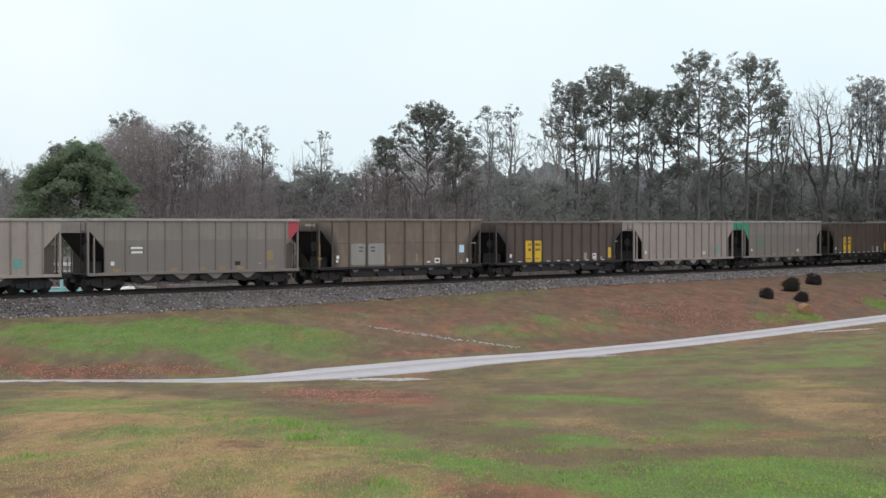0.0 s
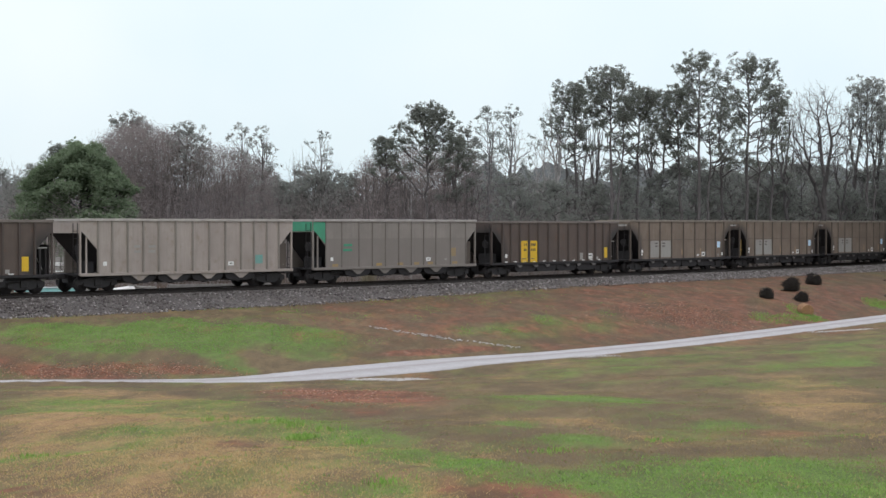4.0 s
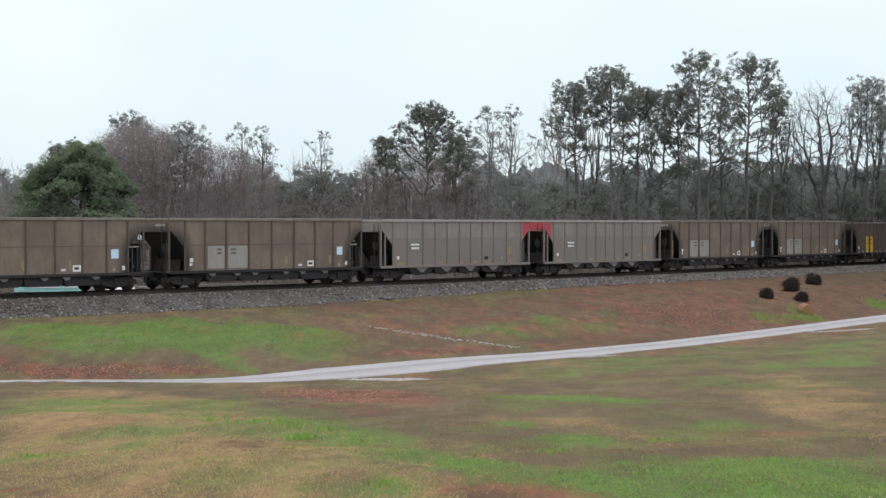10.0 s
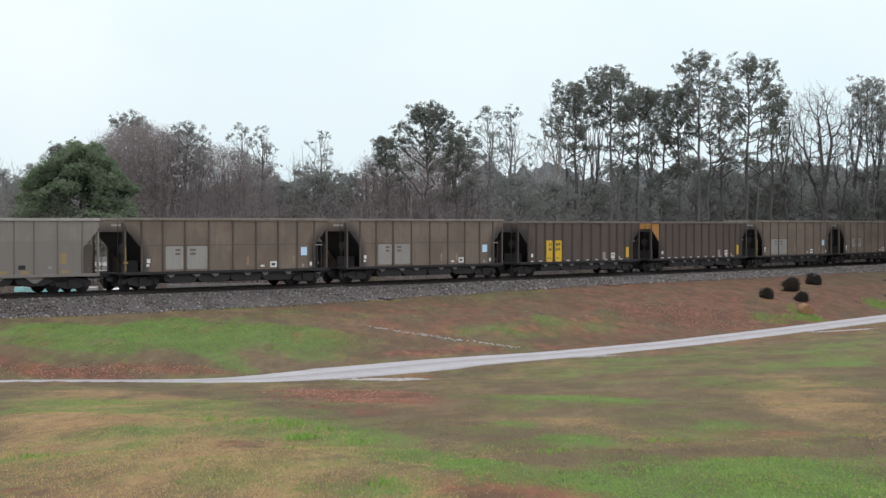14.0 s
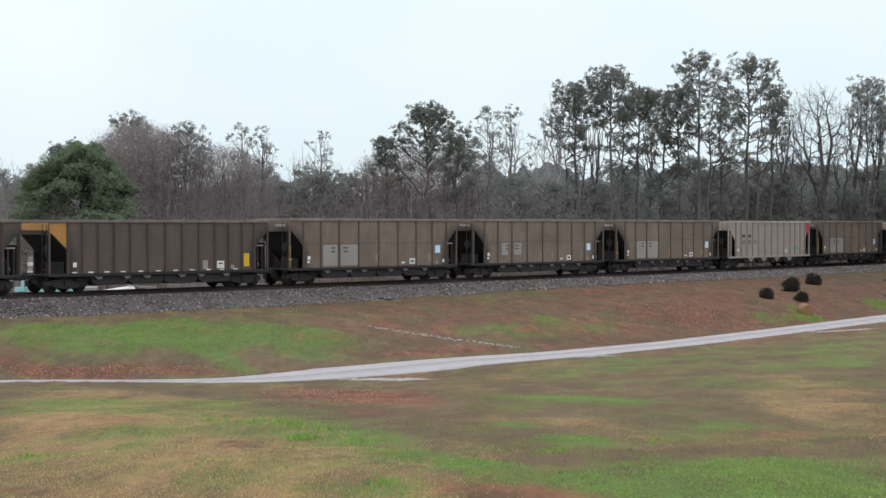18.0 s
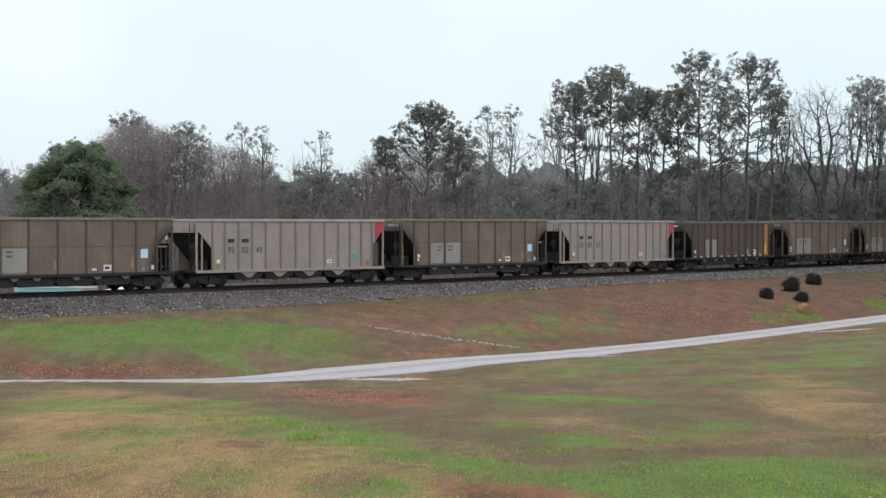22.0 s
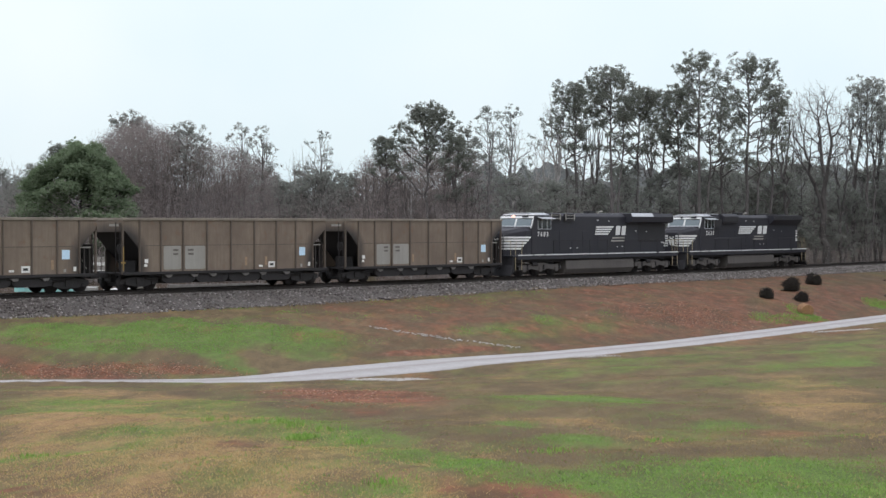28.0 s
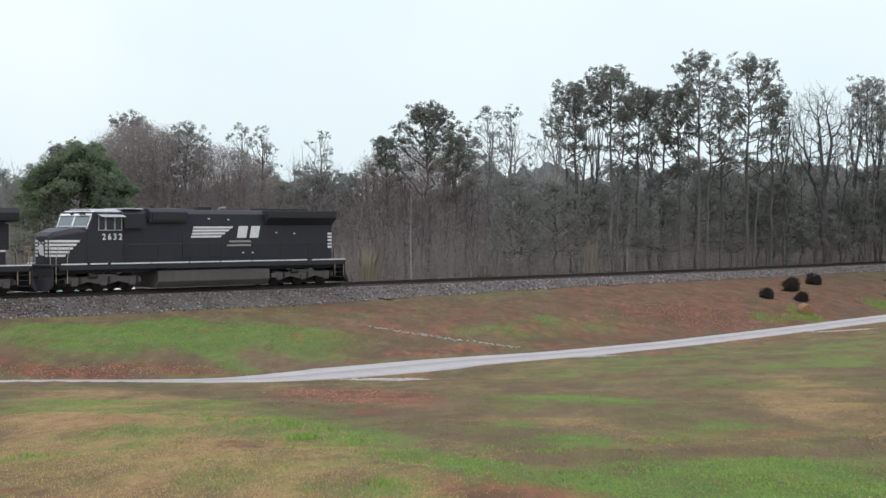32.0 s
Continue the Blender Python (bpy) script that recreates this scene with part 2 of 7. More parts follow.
def road_gap(x, y):
    """Distance from the road's edge (negative on the road) and which side: positive towards the camera."""
    x, y = np.asarray(x, float), np.asarray(y, float)
    best, side = np.full(x.shape, 1e9), np.zeros(x.shape)
    tang = np.gradient(ROADLINE[:, :2], axis=0)
    tang /= np.linalg.norm(tang, axis=1)[:, None]
    for (px, py, hw), (tx, ty) in zip(ROADLINE[::2], tang[::2]):
        dx, dy = x - px, y - py
        d = np.hypot(dx, dy) - hw
        near = d < best
        best = np.where(near, d, best)
        side = np.where(near, dx * ty - dy * tx, side)
    return best, side


def wave(x, y, scale, seed):
    """Cheap smooth pseudo-random relief between about -1 and 1."""
    r = np.random.RandomState(seed)
    out = 0
    for i in range(7):
        a, ph, k = r.rand() * 6.283, r.rand() * 6.283, (0.6 + 0.9 * r.rand()) / scale
        out = out + np.sin((x * math.cos(a) + y * math.sin(a)) * 6.283 * k + ph)
    return out / 3.2


def ground_z(x, y):
    x, y = np.asarray(x, float), np.asarray(y, float)
    s, d = track_sd(x, y)
    gap, side = road_gap(x, y)
    deep = -0.95 + 0.4 * smooth(-25, 15, s)
    # the bank between the ballast and the road
    t = np.clip((d - 3.6) / np.maximum(d - 3.6 + np.maximum(gap, 0.0), 0.5), 0, 1)
    bank = deep + (ROAD_Z - deep) * (0.75 * t + 0.25 * smooth(0.55, 1.0, t))
    # the lawn, which rises from the road to the camera
    lawn = ROAD_Z + 0.05 + 5.0 * np.clip(gap / 70.0, 0, 1.15) - 0.12 * smooth(0, 3, gap) * smooth(9, 3, gap)
    z = np.where(side > 0, lawn, bank)
    z = np.where(gap < 0, ROAD_Z - 0.05, z)
    rough = smooth(0.2, 3, gap) * smooth(3.6, 6, d)
    z = z + rough * (0.07 * wave(x, y, 9, 3) + 0.025 * wave(x, y, 2.3, 4))
    under = np.where(d < 0, -0.75 + 0.05 * wave(x, y, 12, 5) * smooth(-4, -8, d), deep)
    z = np.where(d < 3.6, np.minimum(under, deep), z)
    far = smooth(-60, -250, d)
    return z * (1 - far) + far * (-0.75 + 2.0 * wave(x, y, 300, 6) * far)


def gz(x, y):
    return float(ground_z(np.array([x]), np.array([y]))[0])


# ---- ground: one sheet to the horizon ----
def soil_material():
    m, n, l, b = base_mat("rough_grass_and_clay", 0.9)
    v = coords(n, l, shifted=False)
    a = n.new("ShaderNodeVertexColor")
    a.layer_name = "cover"
    sp = n.new("ShaderNodeSeparateColor")
    l.new(a.outputs["Color"], sp.inputs[0])
    slope = coords(n, l, (1.0, 0.35, 1.0), shifted=False)
    mid, _ = noise_fac(n, l, slope, 1.1, 8, 0.34, 0.66, 0.7)
    clump, _ = noise_fac(n, l, slope, 4.5, 6, 0.38, 0.64, 0.7)
    fine, raw = noise_fac(n, l, v, 13.0, 8, 0.35, 0.68, 0.75)
    blot, _ = noise_fac(n, l, coords(n, l, (0.8, 0.32, 1.0), shifted=False), 0.9, 9, 0.3, 0.7, 0.72)

    def edge(sock):
        """A cover amount with a ragged edge."""
        q = n.new("ShaderNodeMath")
        q.operation = "ADD"
        l.new(sock, q.inputs[0])
        k = n.new("ShaderNodeMath")
        k.operation = "MULTIPLY_ADD"
        k.inputs[1].default_value, k.inputs[2].default_value = 0.95, -0.475
        l.new(blot, k.inputs[0])
        l.new(k.outputs[0], q.inputs[1])
        r = n.new("ShaderNodeMapRange")
        r.inputs["From Min"].default_value, r.inputs["From Max"].default_value = 0.14, 0.76
        l.new(q.outputs[0], r.inputs["Value"])
        return r.outputs["Result"]

    dormant = mix_col(n, l, mid, (0.17, 0.12, 0.066), (0.252, 0.184, 0.098))
    dry = mix_col(n, l, mid, (0.5, 0.31, 0.15), (0.4, 0.25, 0.12))
    green = mix_col(n, l, mid, (0.108, 0.222, 0.037), (0.172, 0.29, 0.062))
    rill, _ = noise_fac(n, l, coords(n, l, (1.0, 0.5, 1.0), shifted=False), 1.3, 6, 0.4, 0.6, 0.7)
    clay = mix_col(n, l, rill, (0.16, 0.054, 0.038), (0.4, 0.135, 0.085))
    pale, _ = noise_fac(n, l, slope, 1.3, 8, 0.56, 0.7, 0.75)
    clay = mix_col(n, l, pale, clay, (0.46, 0.3, 0.23), 0.8)
    mottle, _ = noise_fac(n, l, coords(n, l, (0.9, 0.3, 1.0), shifted=False), 0.75, 4, 0.42, 0.6, 0.62)
    patch, _ = noise_fac(n, l, coords(n, l, (1.0, 0.3, 1.0), shifted=False), 2.6, 3, 0.44, 0.6, 0.6)
    c = mix_col(n, l, edge(sp.outputs["Blue"]), dormant, dry, 0.9)
    c = mix_col(n, l, mottle, c, (0.075, 0.052, 0.034), 0.4)
    c = mix_col(n, l, edge(sp.outputs["Red"]), c, green, 0.88)
    c = mix_col(n, l, edge(sp.outputs["Green"]), c, clay, 0.85)
    c = mix_col(n, l, mottle, c, (0.08, 0.055, 0.036), 0.24)
    c = mix_col(n, l, patch, c, (0.075, 0.06, 0.036), 0.28)
    c = mix_col(n, l, clump, c, (0.095, 0.075, 0.04), 0.32)
    c = mix_col(n, l, fine, c, (0.06, 0.05, 0.028), 0.38)
    c = mix_col(n, l, a.outputs["Alpha"], c, (0.064, 0.045, 0.03))
    l.new(c, b.inputs["Base Color"])
    b.inputs["Specular IOR Level"].default_value = 0.16
    bump(n, l, b, raw, 0.6, 0.06)
    return m


SOIL = soil_material()
# patches of cover: centre, half length (x, y), half breadth (x, y), strength
BANK_GREEN = [(-17.4, 77.3, 3.46, 0.85, -0.56, 2.48, 0.9),
    (-12.6, 78.1, 2.98, -0.36, -0.73, 4.56, 1),
    (-9.78, 72.3, 1.63, -2.04, -0.24, 1.81, 1),
    (-8.63, 81.0, 2.51, -0.14, -0.33, 3.06, 0.75),
    (-16.5, 73.3, 3.02, -0.29, -0.29, 1.27, 0.6),
    (-6.53, 75.8, 1.78, 0.17, -0.14, 1.64, 0.6),
    (5.86, 90.4, 4.76, 3.77, 0.2, 3.13, 0.6),
    (6.81, 92.9, 3.19, 0.36, 0.12, 1.66, 0.42),
    (23.7, 108.8, 0.64, -2.54, 0.43, 1.98, 1),
    (23.3, 106.7, 1.64, -0.34, 0.29, 1.31, 1),
    (31.8, 121.6, 0.83, -0.78, 0.53, 2.04, 1),
    (20.6, 104.7, 1.22, -0.11, 0.48, 2.42, 0.52),
    (-11.5, 80.6, 2.12, -2.43, -0.46, 3.24, 1.4),
    (-7.25, 80.9, 2.76, 0.17, -0.28, 3.17, 0.62),
    (-17.7, 76.5, 2.52, 0.3, -0.49, 2.13, 0.9)]
BANK_CLAY = [(-17.0, 68.4, 1.6, -0.86, -0.28, 1.11, 1),
    (-14.6, 67.5, 2.07, -0.56, -0.16, 0.75, 1),
    (-11.5, 68.8, 2.59, -0.16, -0.14, 0.83, 0.5),
    (-1.04, 78.5, 2.24, 1.6, -0.01, 0.75, 1),
    (1.67, 80.7, 1.25, 0.73, 0.01, 0.66, 0.75),
    (11.0, 102.4, 3.51, 0.11, 0.44, 4.07, 0.56),
    (16.6, 104.2, 3.45, 2.66, 0.82, 5.13, 1),
    (15.9, 97.7, 2.31, 0.94, 0.32, 1.99, 0.75),
    (23.7, 117.3, -0.44, -6.17, 1.0, 4.95, 1),
    (25.4, 111.4, 0.09, -2.49, 0.66, 2.91, 1),
    (31.8, 127.5, 3.48, 5.19, 1.64, 6.58, 0.62),
    (-1.65, 89.9, 5.17, 0.61, -0.07, 3.73, 0.4),
    (14.1, 113.3, 6.1, 2.49, 0.43, 3.49, 0.6),
    (19.7, 112.9, 14.4, 14.5, 4.48, 25.6, 0.5),
    (0.03, 91.5, 6.97, 3.3, 0.0, 9.24, 0.42),
    (25.8, 120, -0.77, -8.44, 0.89, 4.18, 1),
    (28.2, 123, -1.02, -8.14, 0.75, 3.29, 1),
    (30.2, 124, -0.74, -7.37, 0.69, 2.81, 0.9),
    (18.6, 114, 2.41, -0.6, 0.47, 2.86, 0.8)]
LAWN_GREEN = [(2.83, 39.5, 1.37, -1.72, 0.15, 2.08, 0.82),
    (1.3, 29.3, 0.4, -0.99, 0.05, 1.14, 0.61),
    (3.58, 30.9, 1.18, -1.12, 0.09, 0.82, 0.32),
    (-3.16, 23.7, 3.58, -1.45, -2.19, 16.5, 0.1),
    (-6.35, 39.5, 3.72, -1.63, -1.14, 7.1, 0.32),
    (-2.63, 28.3, 1.73, -4.19, -0.51, 5.52, 0.32),
    (-1.18, 24.5, 1.27, -1.64, -0.11, 2.23, 0.52),
    (-0.31, 21.9, 0.32, -0.36, -0.03, 1.95, 0.6),
    (-2.17, 26, 0.15, -0.31, -0.07, 0.86, 0.85),
    (-5.42, 28.8, 0.36, -0.35, -0.1, 0.56, 0.5),
    (-2.51, 18.6, 0.58, -0.35, -0.13, 0.97, 0.32),
    (-0.96, 17.5, 0.97, -0.4, -0.04, 0.65, 0.38),
    (-6.2, 23.6, 0.12, -0.15, -0.12, 0.46, 0.6),
    (-0.96, 25.3, 1.05, -2.06, -0.09, 2.42, 0.5),
    (0.46, 23.5, 0.44, -0.88, 0.02, 1.09, 0.35),
    (8.75, 66, 6.44, -5.88, 1.18, 8.89, 0.22)]
LAWN_GREEN_EAST = [(0.74, 18.5, 0.7, -1.87, 0.02, 0.51, 1),
    (1.76, 16.4, 0.45, -1.04, 0.08, 0.75, 0.95),
    (3.32, 17, 1.24, 0.02, 0.53, 2.7, 0.9),
    (2.01, 25.1, 0.48, -0.41, 0.08, 1, 0.6),
    (4.73, 28.4, 0.37, -0.92, 0.22, 1.32, 0.5),
    (2.28, 20, 0.5, -0.37, 0.15, 1.3, 0.5),
    (0.6, 26.9, 0.45, -0.2, 0.02, 0.82, 0.3),
    (4.07, 30.7, 0.64, -1.1, 0.44, 3.28, 0.22),
    (16.2, 73.3, 4.51, 5.24, 2.18, 9.9, 0.28),
    (0.56, 18.8, 0.54, -1.65, 0.01, 0.47, 1.2),
    (1.47, 17.3, 0.47, -1, 0.04, 0.52, 1.2),
    (0.32, 19.4, 0.44, -1.6, 0.02, 1.47, 1.6),
    (1.26, 18, 0.58, -1.16, 0.03, 0.43, 1.5)]
LAWN_CLAY = [(-2.72, 48.1, 2.51, -5.72, -0.29, 5.14, 1),
    (-2.02, 44.3, 1.46, -2.51, -0.09, 1.97, 0.78),
    (-4.62, 48, 1.13, -1.65, -0.26, 2.71, 0.52),
    (-3.13, 39.4, 0.31, -0.49, -0.05, 0.66, 0.65),
    (-1.85, 37.8, 1.09, -1.23, -0.07, 1.42, 0.39),
    (-0.73, 63.3, 3.21, -10.9, -0.08, 7.07, 0.21),
    (5.33, 26.4, 0.63, -0.41, 0.17, 0.86, 0.39),
    (-4.5, 18.3, 0.61, -0.68, -0.1, 0.41, 0.78),
    (-2.91, 24.2, 0.33, 0.03, -0.06, 0.53, 0.52),
    (-7, 33.9, 1.25, -1.91, -0.35, 1.7, 0.33),
    (0.63, 16.3, 0.6, -0.76, 0.02, 0.53, 0.75),
    (0.23, 18, 0.23, -0.22, 0, 0.16, 0.35),
    (-2.51, 48, 2, -5.68, -0.25, 4.7, 1),
    (0.77, 16.5, 0.72, -1.16, 0.02, 0.42, 0.5)]
STRAW = [(-5.15, 26.9, 2.62, -3.14, -1.58, 8.28, 0.95),
    (-2.55, 21.2, 1.55, -1.22, -0.28, 2.35, 1),
    (-4.41, 19.7, 1.17, -1.38, -0.48, 2.15, 0.75),
    (-1.54, 18.7, 1.61, -0.89, -0.11, 1.29, 0.62),
    (-8.04, 44.4, 2.66, -2.82, -1.13, 6.23, 0.6),
    (-2.27, 26.8, 1.24, -3.21, -0.28, 3.26, 0.5),
    (8.35, 37.3, -0.04, -6.88, 2.18, 9.73, 0.45),
    (2.86, 24.3, 0.52, -0.49, 0.18, 1.51, 0.38),
    (-5.09, 28.6, 4.41, -9.34, -2.5, 14.1, 0.9),
    (-0.9, 20.1, 0.98, -1.78, -0.06, 1.26, 0.6),
    (1.86, 28.8, 1.16, -1.65, 0.18, 2.82, 0.3)]
# damp dark furrows, and patches that paint shading on brows and the far-right bank
DAMP_SHADE = [(-13.6, 62.7, 3.4, -0.41, -0.77, 3.54, 0.32),
    (-5.91, 46.0, 1.77, -4.92, -0.41, 3.17, 0.42),
    (-2.99, 39.4, 1.22, -2.03, -0.05, 0.67, 0.45),
    (-0.66, 35.8, 1.11, -2.78, -0.03, 1.59, 0.24),
    (-2.62, 23.8, 0.58, -0.99, -0.05, 0.42, 0.45),
    (-1.56, 21.5, 0.57, -0.81, -0.01, 0.17, 0.6),
    (-0.46, 19.5, 0.53, -1.21, -0.01, 0.23, 0.55),
    (-16.6, 70.9, 0.87, -0.11, -0.1, 0.42, 0.5),
    (-12.9, 73.1, 1.64, -0.11, -0.15, 0.85, 0.35),
    (-13.2, 67.6, 1.17, -0.1, -0.06, 0.33, 0.5),
    (-2.56, 89.9, 4.26, 1.12, -0.08, 2.75, 0.22),
    (31.2, 124.3, 2.93, 4.26, 0.84, 3.35, 0.45),
    (-2.91, 82.4, 2.23, -0.06, -0.06, 1.65, 0.3),
    (30.3, 131.2, 6.71, 2.93, 2.05, 8.91, 0.5),
    (-7.09, 49.3, 3.54, -6.69, -0.41, 2.88, 0.38),
    (-2.39, 38.8, 2.96, -8.65, -0.14, 2.31, 0.26),
    (-2.36, 22.3, 0.82, -1.36, -0.03, 0.25, 0.4),
    (-0.76, 19.9, 0.81, -1.51, -0.02, 0.25, 0.42),
    (-4.08, 37.1, 0.78, -0.22, -0.05, 0.49, 0.3),
    (24.6, 120, -0.92, -6.7, 0.41, 2.02, 0.5),
    (26.7, 118, -0.78, -5.43, 0.26, 1.15, 0.55),
    (30.1, 122, -0.75, -4.73, 0.29, 1.19, 0.5),
    (-3.45, 91, 3.57, -2.16, -0.15, 3.95, 0.3),
    (9.97, 99.4, 2.65, -0.66, 0.26, 2.63, 0.2),
    (-16.7, 67.9, 1.63, -1.02, -0.07, 0.28, 0.5),
    (-13.9, 67.8, 1.44, -0.27, -0.04, 0.22, 0.5)]


def cover(x, y, patches):
    out = np.zeros_like(x)
    for cx, cy, ax, ay, bx, by, k in patches:
        det = ax * by - ay * bx
        u, v = ((x - cx) * by - (y - cy) * bx) / det, ((y - cy) * ax - (x - cx) * ay) / det
        q = (np.abs(u) ** 2.6 + np.abs(v) ** 2.6) ** (1 / 2.6)
        out = np.maximum(out, k * smooth(1.55, 0.6, q))
    return out


def covers(x, y):
    return (np.clip(cover(x, y, BANK_GREEN + LAWN_GREEN + LAWN_GREEN_EAST) * (1 + 0.25 * wave(x, y * 0.4, 2.2, 14)) + 0.16 + 0.2 * wave(x, y * 0.4, 5, 11) + 0.12 * wave(x, y * 0.4, 1.5, 15), 0, 1),
            np.clip(cover(x, y, BANK_CLAY + LAWN_CLAY) * (1 + 0.3 * wave(x, y * 0.4, 2.0, 16)) + 0.06 + 0.12 * wave(x, y * 0.4, 3, 17), 0, 1),
            np.clip(cover(x, y, STRAW) * (1 + 0.2 * wave(x, y * 0.4, 2.5, 18)) + 0.1 + 0.2 * wave(x, y * 0.4, 4, 12), 0, 1))


def lines(lo, hi, step, far, k):
    out, a = list(np.arange(lo, hi + 0.01, step)), step
    p = hi
    while p < far:
        a *= 1.35
        p += a
        out.append(p)
    a, p = step, lo
    while p > k:
        a *= 1.35
        p -= a
        out.insert(0, p)
    return np.array(out)


gx, gy = lines(-40, 60, 0.45, 2600, -2600), lines(8, 165, 0.45, 3200, -700)
GX, GY = np.meshgrid(gx, gy)
GZ = ground_z(GX.ravel(), GY.ravel())
nx, ny = len(gx), len(gy)
ii = (np.arange(ny - 1)[:, None] * nx + np.arange(nx - 1)[None, :]).ravel()
data = raw_mesh("ground", np.stack([GX.ravel(), GY.ravel(), GZ], 1), np.stack([ii, ii + 1, ii + nx + 1, ii + nx], 1), SOIL, True)
layer = data.color_attributes.new("cover", "FLOAT_COLOR", "POINT")
side_g = road_gap(GX.ravel(), GY.ravel())[1]
s_g, d_g = track_sd(GX.ravel(), GY.ravel())
# leaf litter behind the track; the near bank darkened, more towards the right
litter_and_dark = smooth(-3.5, -8.0, d_g) + (0.38 + 0.18 * smooth(15, 45, s_g)) * (side_g < 0) * (1 - 0.8 * np.clip(cover(GX.ravel(), GY.ravel(), BANK_GREEN), 0, 1)) * smooth(3.4, 4.5, d_g) * (1 - 0.5 * smooth(-12, -20, s_g))
litter_and_dark = np.maximum(litter_and_dark, 0.9 * cover(GX.ravel(), GY.ravel(), DAMP_SHADE))
cc = np.stack([*covers(GX.ravel(), GY.ravel()), litter_and_dark], 1).astype(np.float32)
layer.data.foreach_set("color", cc.ravel())
tagged(new("ground", data), "rough winter lawn with green, straw and red clay patches", "ground", kind="structure")


def ribbon(name, left, right, material, mats=None):
    """A strip between rows of points; each row is one line along it."""
    rows = [np.asarray(left)] + ([np.asarray(q) for q in mats] if mats else []) + [np.asarray(right)]
    k = len(rows[0])
    v = np.concatenate(rows)
    f = []
    for r in range(len(rows) - 1):
        a = np.arange(k - 1) + r * k
        f.append(np.stack([a, a + 1, a + k + 1, a + k], 1))
    return raw_mesh(name, v, np.concatenate(f), material, True)


def gravel_material(name, a, b_, c, stone=22.0, worn=None):
    m, n, l, b = base_mat(name, 0.75)
    v = coords(n, l, shifted=False)
    vo = n.new("ShaderNodeTexVoronoi")
    vo.inputs["Scale"].default_value = stone
    l.new(v, vo.inputs["Vector"])
    broad, _ = noise_fac(n, l, v, 0.6, 5, 0.35, 0.68)
    grain, raw = noise_fac(n, l, v, 30, 5, 0.3, 0.7)
    k = mix_col(n, l, vo.outputs["Color"], a, b_)
    k = mix_col(n, l, broad, k, c, 0.6)
    k = mix_col(n, l, grain, k, tuple(x * 0.6 for x in a), 0.35)
    if worn:
        at = n.new("ShaderNodeVertexColor")
        at.layer_name = worn
        k = mix_col(n, l, at.outputs["Color"], k, (0.21, 0.175, 0.155), 0.75)
    l.new(k, b.inputs["Base Color"])
    bump(n, l, b, vo.outputs["Distance"], 0.7, 0.04)
    return m


ROADGRAVEL = gravel_material("wet_pale_gravel", (0.38, 0.372, 0.375), (0.58, 0.57, 0.575), (0.36, 0.33, 0.315), worn="verge")
BALLAST = gravel_material("grey_ballast", (0.048, 0.042, 0.039), (0.15, 0.136, 0.128), (0.082, 0.064, 0.054), 11.0)

tang = np.gradient(ROADLINE[:, :2], axis=0)
tang /= np.linalg.norm(tang, axis=1)[:, None]
nrm = np.stack([-tang[:, 1], tang[:, 0]], 1)
rr = np.random.RandomState(5)
strips = []
LANES = (-1.0, -0.84, -0.66, -0.4, -0.2, 0.0, 0.2, 0.4, 0.66, 0.84, 1.0)
for q in LANES:
    wob = 1 + (rr.rand(len(ROADLINE)) - 0.5) * (0.34 if abs(q) == 1 else 0.02)
    xy = ROADLINE[:, :2] + nrm * (ROADLINE[:, 2:3] * q * wob[:, None])
    z = ROAD_Z + 0.03 + {0.0: 0.03, 0.2: 0.02, 0.4: -0.015, 0.66: -0.01, 0.84: 0.01, 1.0: -0.055}[abs(q)] + np.zeros(len(xy))
    strips.append(np.column_stack([xy, z]))
road_mesh = ribbon("road", strips[0], strips[-1], ROADGRAVEL, strips[1:-1])
verge = road_mesh.color_attributes.new("verge", "FLOAT_COLOR", "POINT")
wear = np.repeat([{1.0: 1.0, 0.84: 0.35, 0.66: 0.0, 0.4: 0.0, 0.2: 0.3, 0.0: 0.75}[abs(q)] for q in LANES], len(ROADLINE))
wear = np.clip(wear + (rr.rand(len(wear)) - 0.5) * 0.25, 0, 1)
verge.data.foreach_set("color", np.stack([wear, wear, wear, np.ones(len(wear))], 1).astype(np.float32).ravel())
tagged(new("road", road_mesh), "pale wet gravel drive with worn wheel tracks", "road", kind="structure")

# ---- railway: ballast, sleepers, rails ----
st = np.concatenate([np.arange(-470, -60, 6.0), np.arange(-60, 150, 0.7), np.arange(150, 480, 6.0)])


def along(d, z):
    h = TURN + BEND * st
    return np.column_stack([HUB[0] + np.cos(h) * (RADIUS + d), HUB[1] - np.sin(h) * (RADIUS + d), z + 0 * st])


toe = -0.95 + 0.4 * smooth(-25, 15, st) - 0.08
wob = 0.06 * wave(st, st * 0, 3, 8) + 0.05 * wave(st, st * 0, 0.9, 9)
bed = [along(-4.3 + wob, -0.95), along(-3.0, -0.5 + wob * 0.5), along(-1.75, -0.21), along(-0.7, -0.2), along(0.7, -0.2), along(1.75, -0.21), along(2.9 + wob, toe * 0.6), along(4.2 + wob * 3, toe)]
tagged(new("ballast_bed", ribbon("ballast_bed", bed[0], bed[-1], BALLAST, bed[1:-1])), "grey crushed stone ballast shoulder under the track", "ballast", kind="structure")

